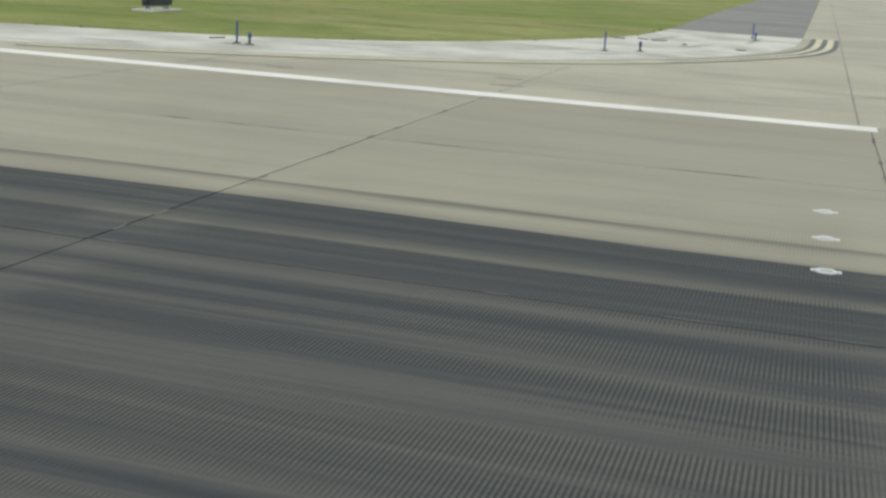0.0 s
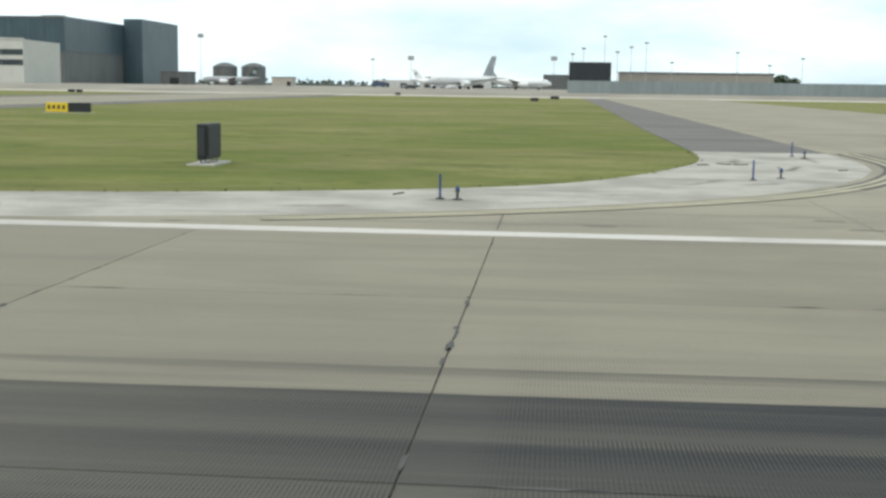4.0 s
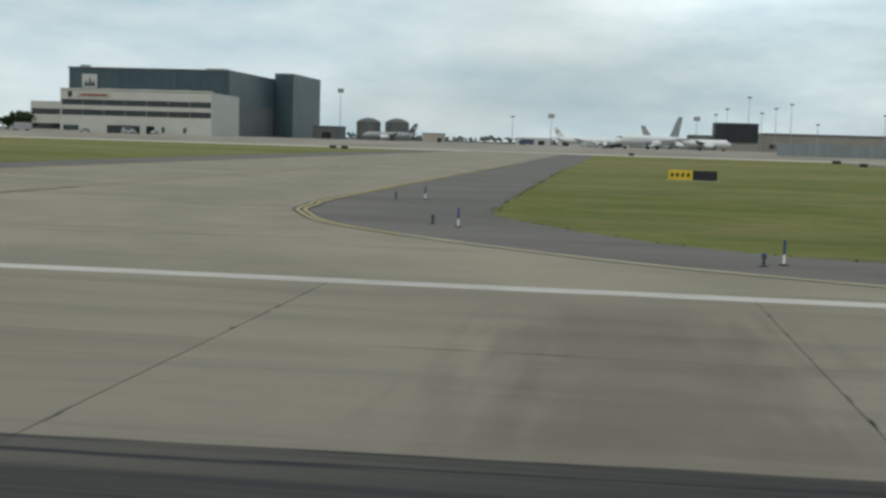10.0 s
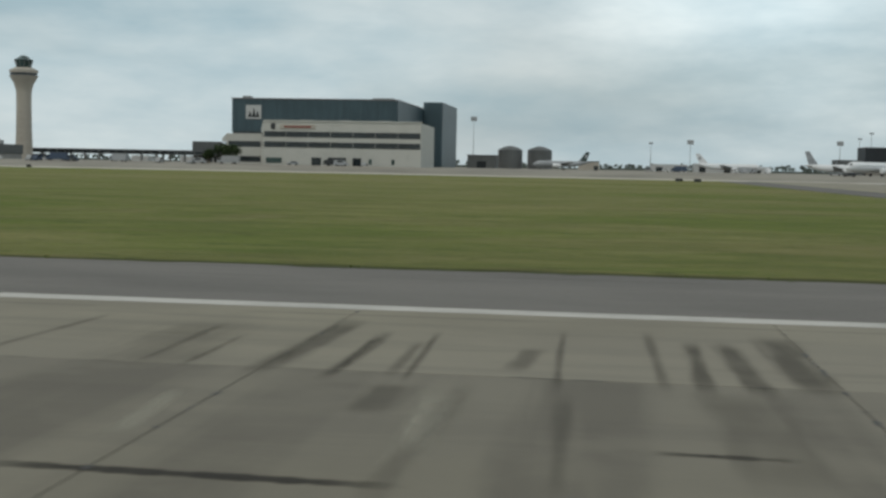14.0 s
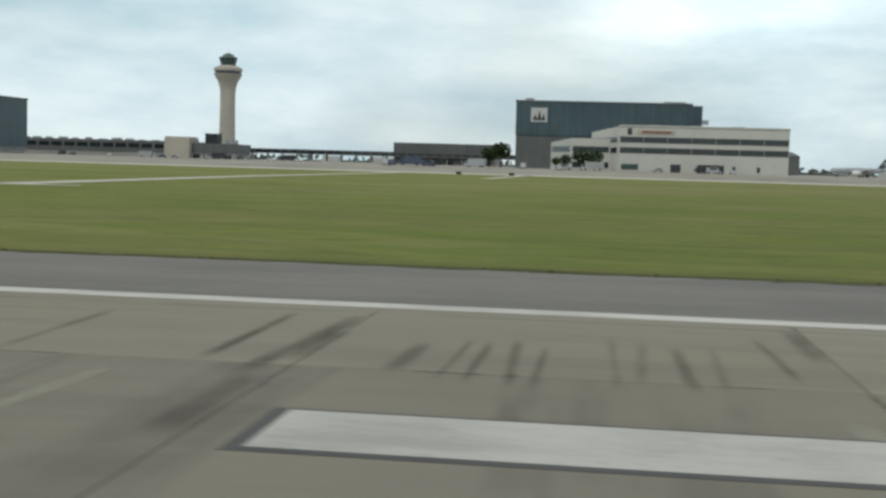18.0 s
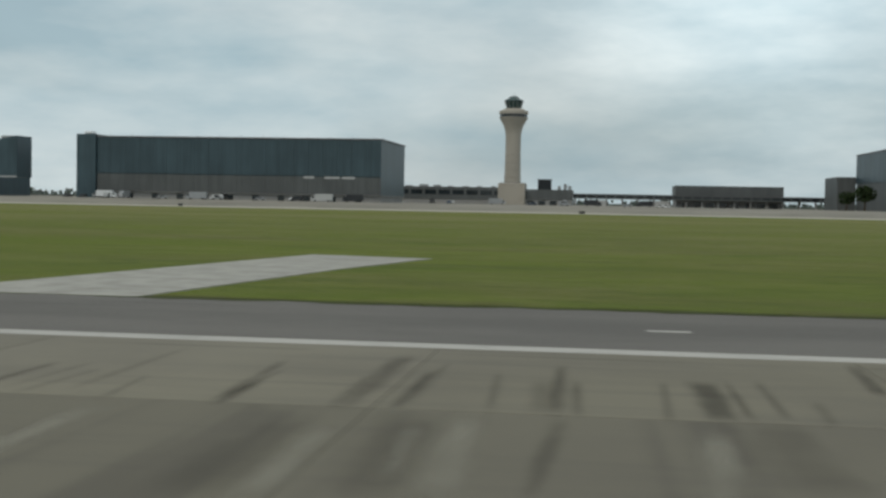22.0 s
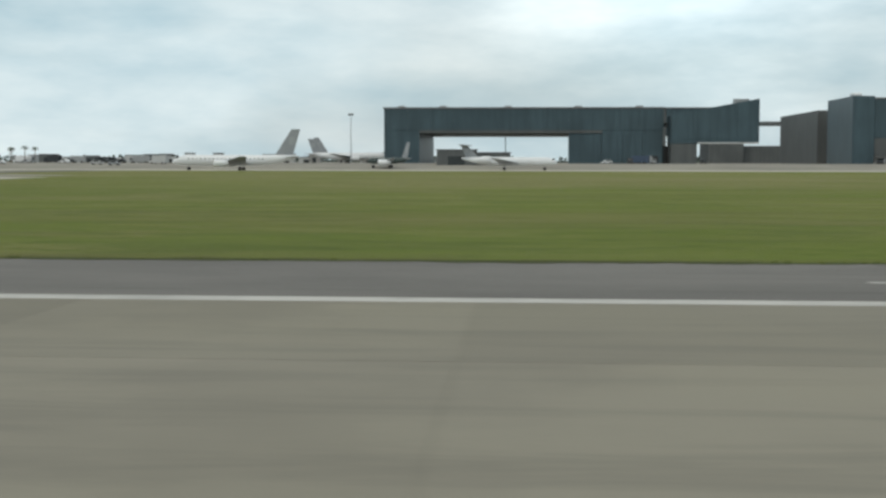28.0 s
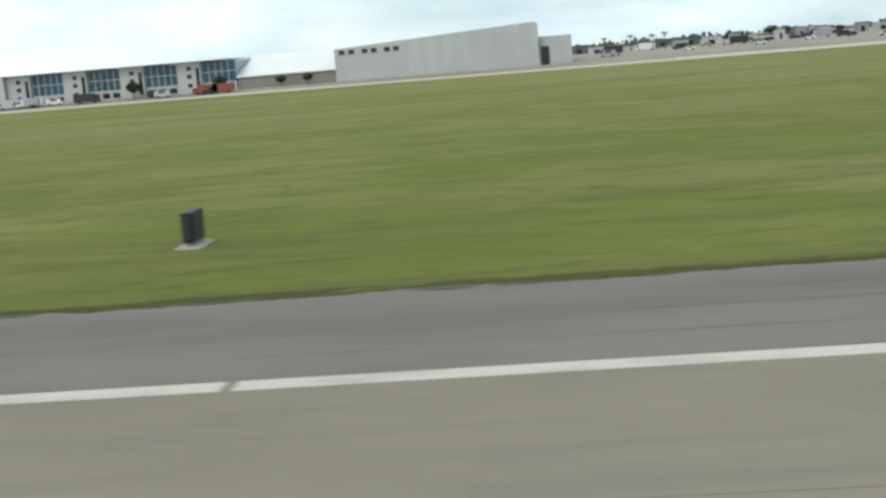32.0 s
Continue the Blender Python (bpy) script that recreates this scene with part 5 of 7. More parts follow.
for k in range(25):
    part("column", boxed(-124 + 10.1 * k, -123 + 10.1 * k, 2, 4, -1, 4.6), CONC_WALL, b)
for k in range(40):
    part("window", boxed(-124 + 6.1 * k, -124 + 6.1 * k + 5.2, -0.1, 0.2, 5.3, 6.9), GLASS_DARK, b)
b = thing("glass_pavilion", -470, 830, AZ, "pale low pavilion behind the walkway", "building")
for x0, x1 in ((-14, -2), (22, 40), (52, 60)):
    wall_box(b, "bay", x0, x1, 0, 12, -1, 4.0, WHITE_WALL)
b = thing("pier_building", -504, 652, AZ, "dark pier building with a roof cabin and pale base", "building")
wall_box(b, "upper_wall", -12.4, 13.0, 0, 30, 3.0, 8.4, TEAL_GREY)
wall_box(b, "ground_floor", -12.0, 12.6, 0.4, 29, -1, 3.0, CONC_WALL)
cabin = wall_box(b, "roof_cabin", -5.6, 1.4, 4, 12, 8.4, 13.6, DARKBOX)
part("cabin_roof", boxed(-6, 1.8, 3.6, 12.4, 13.6, 14.0), ROOF, cabin)
for xx, h in ((5.0, 2.0), (8.2, 3.1), (10.6, 2.2)):
    part("roof_unit", boxed(xx, xx + 1.7, 5, 8, 8.4, 8.4 + h), GREY_METAL, b)
for k in range(4):
    part("opening", boxed(-11 + 6 * k, -7.2 + 6 * k, 0.28, 0.6, -0.4, 2.4), GLASS_DARK, b)
b = thing("white_block", -523.2, 648, AZ, "plain windowless pale block beside the pier", "building")
part("wall", boxed(-7.2, 7.2, 0, 16, -1, 11.4, bevel=0.3), TAN, b)
part("roof", boxed(-6.6, 6.6, 0.6, 15.4, 11.4, 11.7), ROOF, b)
b = thing("dark_pier", -590, 690, AZ, "long dark low pier building with roof plant", "building")
wall_box(b, "wall", -60, 62, 0, 26, 2.6, 9.6, TEAL_GREY)
wall_box(b, "ground_floor", -59.5, 61.5, 0.4, 25, -1, 2.6, CONC_WALL)
random.seed(11)
for k in range(14):
    xx = -56 + 8.3 * k
    part("roof_unit", boxed(xx, xx + random.uniform(2, 4.5), 3, 8, 9.6, 9.6 + random.uniform(0.5, 1.3)), GREY_METAL, b)
for k in range(15):
    part("window", boxed(-58 + 8 * k, -58 + 8 * k + 6.6, -0.12, 0.2, 5.2, 7.8), GLASS_DARK, b)

# control tower
b = thing("control_tower", -531.5, 764, AZ, "tall tan concrete control tower with a flared head", "tower")
bm = bmesh.new()
upright(bm, 0, 0, ((-1, 5.7), (6, 5.5), (20, 5.0), (34, 4.8), (43, 4.85), (46, 5.2), (50, 6.5), (53.2, 8.5), (54.6, 9.0)), 40)
part("shaft", bm, TAN, b, "", True)
for k in range(9):
    bm = bmesh.new()
    upright(bm, 0, 0, ((3 + 4.6 * k, 5.63 - 0.125 * k), (3.12 + 4.6 * k, 5.63 - 0.125 * k)), 40)
    part("joint_band", bm, TAN_LOW, b)
bm = bmesh.new()
upright(bm, 0, 0, ((54.6, 8.6), (56.4, 8.6)), 40)
part("window_band", bm, GLASS_DARK, b, "dark recessed window band")
bm = bmesh.new()
upright(bm, 0, 0, ((56.4, 9.1), (58.2, 9.1), (59.8, 5.8), (60.0, 4.8)), 40)
part("collar", bm, TAN, b, "", True)
bm = bmesh.new()
upright(bm, 0, 0, ((60.0, 4.5), (61.2, 4.7), (64.4, 5.7)), 12)
part("cab_glass", bm, GREEN_GLASS, b, "dark green cab glazing")
for k in range(12):
    a = math.radians(30 * k)
    bm = bmesh.new()
    ring_tube(bm, [((math.cos(a) * 4.55, math.sin(a) * 4.55, 60.0), 0.12, 0.12, (1, 0, 0), (0, 1, 0)), ((math.cos(a) * 5.75, math.sin(a) * 5.75, 64.4), 0.12, 0.12, (1, 0, 0), (0, 1, 0))], 6)
    part("mullion", bm, GREY_METAL, b)
bm = bmesh.new()
upright(bm, 0, 0, ((64.4, 6.0), (65.2, 6.0), (65.6, 4.6), (66.2, 3.9), (67.4, 2.6), (68.0, 0.4)), 24)
part("cab_roof", bm, GREEN_GLASS, b, "", True)
bm = bmesh.new()
for xx, yy, h in ((0, 0, 70), (1.6, 0.5, 68.6), (-2.2, 0.4, 68.2)):
    upright(bm, xx, yy, ((65.5, 0.07), (h, 0.04)), 6)
part("antennas", bm, GREY_METAL, b)

# glazed terminal
b = thing("glazed_terminal", -632.5, 500, AZ, "long terminal with dark teal glass above a grey storey", "building")
wall_box(b, "core", -58, 66, 0.5, 60, 3.0, 26.0, TEAL)
wall_box(b, "ground_floor", -57.5, 65.5, 1.2, 58, -1, 2.6, CONC_WALL)
part("plinth_beam", boxed(-58.2, 66.2, 0.2, 60, 2.6, 3.0), CONC_WALL, b)
for k in range(20):
    x0 = -57.9 + 6.195 * k
    p_ = part("glass_bay", boxed(x0, x0 + 6.14, 0.15, 0.5, 10.8, 26.0), TEAL, b)
    part("grey_panel", boxed(x0, x0 + 6.14, 0.0, 0.5, 3.0, 10.4), TEAL_GREY, b)
part("parapet", boxed(-58.2, 66.4, -0.2, 60.3, 26.0, 26.6), ROOF, b)
part("end_tower", boxed(-66.8, -58.3, -1.0, 40, -1, 27.2), TEAL, b, "dark end tower")
part("end_roof_dome", boxed(-65.8, -61.9, 4, 9, 27.2, 28.8, bevel=0.5), WHITE_METAL, b)
part("side_wall", boxed(-66.2, -58.2, 60.4, 140, -1, 24), TEAL_GREY, b)
for x0, x1 in ((33, 37.5), (42, 48.5), (49.5, 55)):
    part("white_light_strip", boxed(x0, x1, -0.1, 0.16, 9.6, 10.5), WHITE_WALL, b, "white strip of signage")
for k in range(11):
    part("opening", boxed(-56 + 11.1 * k, -53.2 + 11.1 * k, 1.0, 1.4, -0.4, 2.2), GLASS_DARK, b)
part("dark_door", boxed(-3.6, -0.2, 0.9, 1.4, -1, 2.6), SIGN_BLACK, b)
for k in range(13):
    bm = bmesh.new()
    upright(bm, -56 + 9.8 * k, 10, ((26.6, 0.08), (28.0, 0.05)), 6)
    part("roof_mast", bm, GREY_METAL, b)
b = thing("terminal_bridge_block", -720, 700, AZ, "dark terminal block bridging over an opening", "building")
wall_box(b, "upper_storey", -30, 13.5, 0, 40, 16.0, 31.0, TEAL)
wall_box(b, "leg", -5.6, 13.5, 0.3, 39, -1, 16.0, TEAL_GREY)
wall_box(b, "far_leg", -36, -30.1, 0.3, 39, -1, 31.0, TEAL_GREY)
part("roof", boxed(-36.5, 14, -0.5, 40.5, 31.0, 31.6), ROOF, b)
part("link_bridge", boxed(13.5, 40, 10, 16, 21.4, 23.9), TEAL_GREY, b)
part("low_link", boxed(13.5, 40, 10, 16, -1, 10.0), TEAL_GREY, b)

# big hangar with an open bay
b = thing("open_hangar", -831, 520, AZ, "wide dark teal hangar with a bay open to the sky", "hangar")
wall_box(b, "west_wall", -59.3, -44.2, 0, 84, -1, 23.2, TEAL)
wall_box(b, "rear_annexe", -65.0, -50.0, 99, 130, -1, 22.3, TEAL, "lower rear annexe")
wall_box(b, "link_wall", -65.0, -50.0, 84.1, 98.9, -1, 22.3, TEAL)
wall_box(b, "lintel", -44.2, 33.3, 0, 84, 12.9, 23.2, TEAL)
wall_box(b, "east_wall", 33.3, 58.8, 0, 84, -1, 23.2, TEAL)
wall_box(b, "bay_wall", 19.3, 33.2, 0.3, 3.0, -1, 12.9, TEAL)
part("roof_edge", boxed(-59.8, 59.3, -0.5, 84.5, 23.2, 23.8), ROOF, b)
part("lintel_beam", boxed(-44.2, 33.3, -0.25, 0.05, 12.9, 14.0), TEAL_GREY, b)
for k in range(12):
    part("wall_panel", boxed(-59.1 + 9.85 * k, -59.1 + 9.85 * k + 9.78, -0.2, 0.01, 14.2, 23.0), TEAL, b)
for k in range(3):
    part("door_leaf", boxed(33.8 + 8.3 * k, 41.8 + 8.3 * k, -0.3, 0.01, -1, 12.4), TEAL, b)
part("bay_post", boxed(-8.2, -7.8, 40, 40.4, -1, 12.9), GREY_METAL, b, "slim pale post in the bay")
for xx in (-54, -36, -8, 22, 48):
    part("roof_unit", boxed(xx, xx + 3, 6, 10, 23.8, 24.7), GREY_METAL, b)
part("link_bridge", boxed(58.9, 61.4, 6, 10, 15.6, 17.4), TEAL_GREY, b)
part("low_link", boxed(58.9, 61.4, 6, 10, -1, 7.5), TEAL_GREY, b)
b = thing("dark_sheds", -847.5, 432, AZ - 0.8, "low dark equipment sheds before the open hangar", "building")
wall_box(b, "shed", -14, 0, 0, 10, -1, 5.6, TEAL_GREY)
wall_box(b, "shed", 0.1, 12, 1, 9, -1, 4.6, TEAL_GREY)
part("roof", boxed(-14.3, 0.3, -0.3, 10.3, 5.6, 5.9), ROOF, b)
part("roof", boxed(0.4, 12.3, 0.7, 9.3, 4.6, 4.9), ROOF, b)
part("door", boxed(-10, -4, -0.12, 0.05, -1, 3.4), GLASS_DARK, b)
b = thing("pitched_hangar", -751, 513, AZ, "dark hangar with a rising roof and an open bay", "hangar")
bm = bmesh.new()
prof = [(-18.6, 8.4), (-18.6, 20.2), (17.5, 26.9), (17.5, 8.4)]
fr = [bm.verts.new((x, 0, z)) for x, z in prof]
bk = [bm.verts.new((x, 14, z)) for x, z in prof]
bm.faces.new(fr), bm.faces.new(bk[::-1])
for i in range(4):
    bm.faces.new((fr[i], bk[i], bk[(i + 1) % 4], fr[(i + 1) % 4]))
part("upper_shell", bm, TEAL, b)
wall_box(b, "west_leg", -18.5, -7.8, 0.2, 13.8, -1, 8.38, TEAL_GREY)
part("pale_rail", boxed(-7.6, 17.3, -0.3, -0.02, 8.3, 8.9), WHITE_WALL, b, "pale rail over the open bay")
for k in range(4):
    part("wall_panel", boxed(-18.4 + 9.0 * k, -18.4 + 9.0 * k + 8.9, -0.14, 0.01, 10.2, 19.6 + 1.66 * k), TEAL, b)
part("roof_unit", boxed(8, 14, 4, 9, 25.2, 27.0), GREY_METAL, b)

# warehouse, offices
b = thing("pale_warehouse", -1136, 400, AZ - 1.2, "large pale sheet warehouse with a shallow gable", "warehouse")
bm = bmesh.new()
prof = [(-32.9, -1), (-32.9, 10.6), (32.6, 14.3), (33.9, 13.6), (33.9, -1)]
fr = [bm.verts.new((x, 0, z)) for x, z in prof]
bk = [bm.verts.new((x, 50, z)) for x, z in prof]
bm.faces.new(fr), bm.faces.new(bk[::-1])
for i in range(5):
    bm.faces.new((fr[i], bk[i], bk[(i + 1) % 5], fr[(i + 1) % 5]))
part("shell", bm, WAREHOUSE, b)
for k, xx in enumerate((-31.4, -28.2, -23.8, -20.8, -16.4, -13.4)):
    wn = part("window", boxed(xx, xx + 1.9, -0.12, 0.1, 8.7, 10.1), GLASS_DARK, b)
    part("frame", boxed(xx - 0.12, xx + 2.02, -0.16, -0.1, 8.52, 8.7), GREY_METAL, wn)
an = part("annexe", boxed(34.1, 44.6, 4, 40, -1, 9.4), WAREHOUSE, b)
part("dark_door", boxed(34.6, 37.2, 3.8, 4.2, -1, 6.2), GLASS_DARK, an)
part("eaves", boxed(-32.8, 33.8, -0.4, -0.02, -1, -0.2), CONC_WALL, b)
b = thing("white_roofed_shed", -1185.8, 402, AZ - 1.2, "long shed with a bright white roof", "shed")
wall_box(b, "wall", -16.5, 16.8, 0, 24, -1, 4.4, TAN_LOW)
bm = bmesh.new()
for x0, x1 in ((-17, 17),):
    vs = [bm.verts.new(p) for p in ((x0, -0.6, 4.4), (x1, -0.6, 4.4), (x1, 26, 11.2), (x0, 26, 11.2), (x0, -0.6, 4.0), (x1, -0.6, 4.0), (x1, 26, 4.0), (x0, 26, 4.0))]
    for q in ((0, 1, 2, 3), (7, 6, 5, 4), (0, 4, 5, 1), (1, 5, 6, 2), (2, 6, 7, 3), (3, 7, 4, 0)):
        bm.faces.new([vs[i] for i in q])
part("roof", bm, WAREHOUSE_ROOF, b)
b = thing("blue_glass_offices", -1248.5, 400, AZ - 1.2, "row of white offices with blue glass bays", "building")
for k in range(4):
    x0 = -32 + 19.5 * k
    m_ = part("white_module", boxed(x0, x0 + 8.1, 0, 30, -1, 10.4), WHITE_WALL, b)
    for zz in (2.0, 5.0, 7.6):
        part("window", boxed(x0 + 3.4, x0 + 4.9, -0.1, 0.1, zz, zz + 1.3), GLASS_DARK, m_)
    part("window", boxed(x0 + 6.4, x0 + 7.6, -0.1, 0.1, 1.0, 8.4), GLASS_DARK, m_)
    g_ = part("glass_bay", boxed(x0 + 8.1, x0 + 19.5, 1.4, 29, 3.2, 10.0), GLASS_BLUE, b, "blue glass curtain wall")
    for j in range(5):
        part("mullion", boxed(x0 + 8.2 + 2.2 * j, x0 + 8.35 + 2.2 * j, 1.25, 1.5, 3.2, 10.0), WHITE_METAL, g_)
    part("transom", boxed(x0 + 8.1, x0 + 19.5, 1.25, 1.5, 6.5, 6.68), WHITE_METAL, g_)
    part("low_wall", boxed(x0 + 8.1, x0 + 19.5, 1.3, 28, -1, 3.2), WHITE_WALL, b)
    for j in range(3):
        part("ground_window", boxed(x0 + 9.2 + 3.5 * j, x0 + 11.6 + 3.5 * j, 1.2, 1.4, 0.6, 2.3), GLASS_DARK, b)
part("end_block", boxed(-58, -32.2, -2, 30, -1, 10.2), WHITE_WALL, b)
for k in range(6):
    part("window", boxed(-56 + 4.0 * k, -53.8 + 4.0 * k, -2.1, -1.8, 5.4, 6.8), GLASS_DARK, b)
part("eave", boxed(-58.2, 46.2, -2.2, 30.3, 10.4, 10.7), WHITE_METAL, b)

# ---- signs, lights and markers ----
def end_sign(x, y, face, tall=1.15, wide=2.2, thick=0.5, rz=0.0, label=""):
    """A lit sign on a pad, its faces turned along the runway."""
    wide, thick = wide * 0.7, thick * 0.72
    s = thing("guidance_sign", x, y, -0.04, label, "sign", rz, "runway guidance signs")
    part("pad", boxed(-0.5, 0.5, -wide / 2 - 0.25, wide / 2 + 0.25, -0.1, 0.07, bevel=0.02), PAD, s, "pale concrete pad")
    bm = bmesh.new()
    ring_tube(bm, [((0, yy, 0.24 + tall / 2), thick / 2 * k, tall / 2 * k, (1, 0, 0), (0, 0, 1)) for yy, k in ((-wide / 2, 0.86), (-wide / 2 + 0.06, 1.0), (wide / 2 - 0.06, 1.0), (wide / 2, 0.86))], 14)
    c = part("casing", bm, SIGN_BLACK, s, "", True)
    part("face_panel", boxed(thick / 2 - 0.08, thick / 2 + 0.02, -wide / 2 + 0.12, wide / 2 - 0.12, 0.42, 0.1 + tall), face, c)
    part("face_panel", boxed(-thick / 2 - 0.02, -thick / 2 + 0.08, -wide / 2 + 0.12, wide / 2 - 0.12, 0.42, 0.1 + tall), SIGN_BLACK, c)
    for yy in (-wide / 2 + 0.3, wide / 2 - 0.3):
        bm = bmesh.new()
        upright(bm, 0, yy, ((0.05, 0.07), (0.1, 0.04), (0.4, 0.04)), 8)
        part("leg", bm, GREY_METAL, s)
    return s


def box_sign(x, y, tall=1.3, wide=2.6, thick=0.42, rz=0.0, label="", mat=SIGN_BLACK):
    wide, thick = wide * 0.7, thick * 0.66
    s = thing("distance_sign", x, y, -0.04, label, "sign", rz, "distance signs")
    part("pad", boxed(-0.5, 0.5, -wide / 2 - 0.2, wide / 2 + 0.2, -0.1, 0.07, bevel=0.02), PAD, s, "pale concrete pad")
    c = part("casing", boxed(-thick / 2, thick / 2, -wide / 2, wide / 2, 0.2, 0.2 + tall, bevel=0.03), mat, s)
    part("face_panel", boxed(thick / 2 - 0.01, thick / 2 + 0.03, -wide / 2 + 0.1, wide / 2 - 0.1, 0.3, 0.1 + tall), SIGN_BLACK, c)
    part("end_bracket", boxed(-thick / 2 + 0.08, thick / 2 - 0.08, -wide / 2 - 0.06, -wide / 2 + 0.01, 0.35, 0.05 + tall), DARK_METAL, c)
    for xx in (-0.08, 0.08):
        for yy in (-wide / 2 + 0.2, wide / 2 - 0.2):
            part("leg", boxed(xx - 0.04, xx + 0.04, yy - 0.04, yy + 0.04, 0.05, 0.24), GREY_METAL, s)
    return s


box_sign(-25.0, 42.6, 1.25, 2.6, 0.55, 0, "black box sign on a pale concrete pad in the grass")
end_sign(-35.2, 40.5, SIGN_GREY, 0.9, 2.0, 0.5, 0, "rounded black sign with a dull grey face on a pad")
end_sign(-135.8, 44.2, SIGN_GREY, 1.0, 2.4, 0.5, -14, "rounded black sign with a grey face on a pad")
end_sign(-173.2, 41.6, SIGN_GREY, 1.05, 2.6, 0.5, -16, "rounded black sign with a pale grey face")
box_sign(-250.5, 45.9, 1.2, 2.4, 0.42, 0, "tall narrow black sign standing in the grass")
box_sign(-544.8, 48.8, 1.2, 2.4, 0.7, 4, "dark grey box sign standing in the grass", SIGN_GREY)
end_sign(-914.0, 41.8, SIGN_YELLOW, 1.0, 1.8, 0.6, -34, "rounded sign with a yellow side and a dark end")
end_sign(-923.5, 41.0, SIGN_BLACK, 1.0, 1.6, 0.5, 0, "small rounded black sign in the grass")
end_sign(-1033.9, 40.7, SIGN_BLACK, 0.82, 2.0, 0.5, 0, "rounded black sign on a pad beside the shoulder")
box_sign(-1117.5, 44.6, 1.15, 2.4, 0.62, 0, "dark box sign on a pale pad in the grass")


def taxi_sign(x, y, w, h, rz=0):
    s = thing("taxiway_sign", x, y, -0.04, "taxiway sign half yellow and half black on short legs", "sign", rz, "taxiway signs")
    part("yellow_panel", boxed(-w, -0.02, 0, 0.3, 0.08, 0.08 + h, bevel=0.02), SIGN_YELLOW, s, "yellow panel with unreadable dark marks")
    part("black_panel", boxed(0.02, w, 0, 0.3, 0.08, 0.08 + h, bevel=0.02), SIGN_BLACK, s, "black panel")
    for k in range(4):
        part("mark", boxed(-w + 0.18 + k * w * 0.22, -w + 0.18 + k * w * 0.22 + w * 0.12, -0.012, 0.01, 0.08 + h * 0.3, 0.08 + h * 0.7), SIGN_BLACK, s)
    for xx in (-w * 0.8, -w * 0.3, w * 0.3, w * 0.8):
        part("leg", boxed(xx - 0.05, xx + 0.05, 0.1, 0.2, 0, 0.08), GREY_METAL, s)
    part("pad", boxed(-w - 0.3, w + 0.3, -0.4, 0.7, -0.1, 0.02), PAD, s)


taxi_sign(-57.2, 109.0, 2.1, 0.84)
taxi_sign(-946.0, 92.5, 1.85, 0.7)


def low_sign(x, y, w=1.6, h=0.7):
    s = thing("low_sign", x, y, -0.04, "small dark low sign in the grass", "sign", 0, "low taxiway signs")
    part("panel", boxed(-w / 2, w / 2, 0, 0.25, 0.25, 0.25 + h, bevel=0.02), SIGN_BLACK, s)
    for xx in (-w * 0.3, w * 0.3):
        part("leg", boxed(xx - 0.05, xx + 0.05, 0.08, 0.16, 0, 0.25), GREY_METAL, s)


for x, y, w in ((-16.5, 240, 1.5), (-12.5, 290, 2.0), (-58, 355, 1.5), (-132, 295, 1.7), (-128, 290, 1.6), (-313, 330, 1.5), (-326, 318, 1.4), (-480, 345, 1.6), (-600, 352, 1.5)):
    low_sign(x, y, w)


def sized(levels, k):
    return tuple((z * k, r * k) for z, r in levels)


# elevated runway edge lights
proto = thing("runway_edge_light", -256.5, 27.1, -0.02, "small runway edge light with a clear dome on a stem", "light", 0, "runway edge lights")
bm = bmesh.new()
upright(bm, 0, 0, sized(((-0.02, 0.2), (0.03, 0.2), (0.05, 0.16)), 0.72), 16)
part("base_plate", bm, GREY_METAL, proto)
bm = bmesh.new()
upright(bm, 0, 0, sized(((0.04, 0.035), (0.2, 0.035)), 0.72), 8)
part("stem", bm, DARK_METAL, proto)
bm = bmesh.new()
upright(bm, 0, 0, sized(((0.2, 0.075), (0.27, 0.085), (0.28, 0.07)), 0.72), 12)
part("collar", bm, WHITE_METAL, proto)
bm = bmesh.new()
upright(bm, 0, 0, sized(((0.28, 0.065), (0.36, 0.06), (0.40, 0.04), (0.415, 0.01)), 0.72), 12)
part("dome", bm, LENS, proto, "clear glass dome", True)
for k in range(1, 14):
    copy_thing(proto, pose((-256.5 - 60.9 * k) * K, 27.1 * K, -0.02 * K))
for x in (-139.7, -198.0, -1037.8):
    copy_thing(proto, pose(x * K, 27.6 * K, -0.02 * K))

# taxiway lights and reflector stakes
lit = thing("taxiway_light", -15.2, 30.7, -0.014, "short dark taxiway light with a blue lens", "light", 0, "taxiway edge lights")
bm = bmesh.new()
upright(bm, 0, 0, sized(((-0.02, 0.18), (0.03, 0.18), (0.05, 0.05), (0.28, 0.045)), 0.72), 12)
part("stem", bm, DARK_METAL, lit)
bm = bmesh.new()
upright(bm, 0, 0, sized(((0.28, 0.09), (0.34, 0.09)), 0.72), 12)
part("collar", bm, DARK_METAL, lit)
bm = bmesh.new()
upright(bm, 0, 0, sized(((0.34, 0.075), (0.44, 0.07), (0.48, 0.02)), 0.72), 12)
part("lens", bm, BLUE_LENS, lit, "", True)
stake = thing("marker_stake", -47.4, 27.4, -0.014, "thin marker stake, blue above and white below", "marker", 0, "marker stakes")
dark_stake = thing("marker_stake", -15.65, 30.8, -0.014, "thin dark blue marker stake on a rubber foot", "marker", 0, "marker stakes")
bm = bmesh.new()
upright(bm, 0, 0, sized(((-0.01, 0.16), (0.03, 0.16), (0.05, 0.06)), 0.72), 10)
part("foot", bm, RUBBER, stake)
bm = bmesh.new()
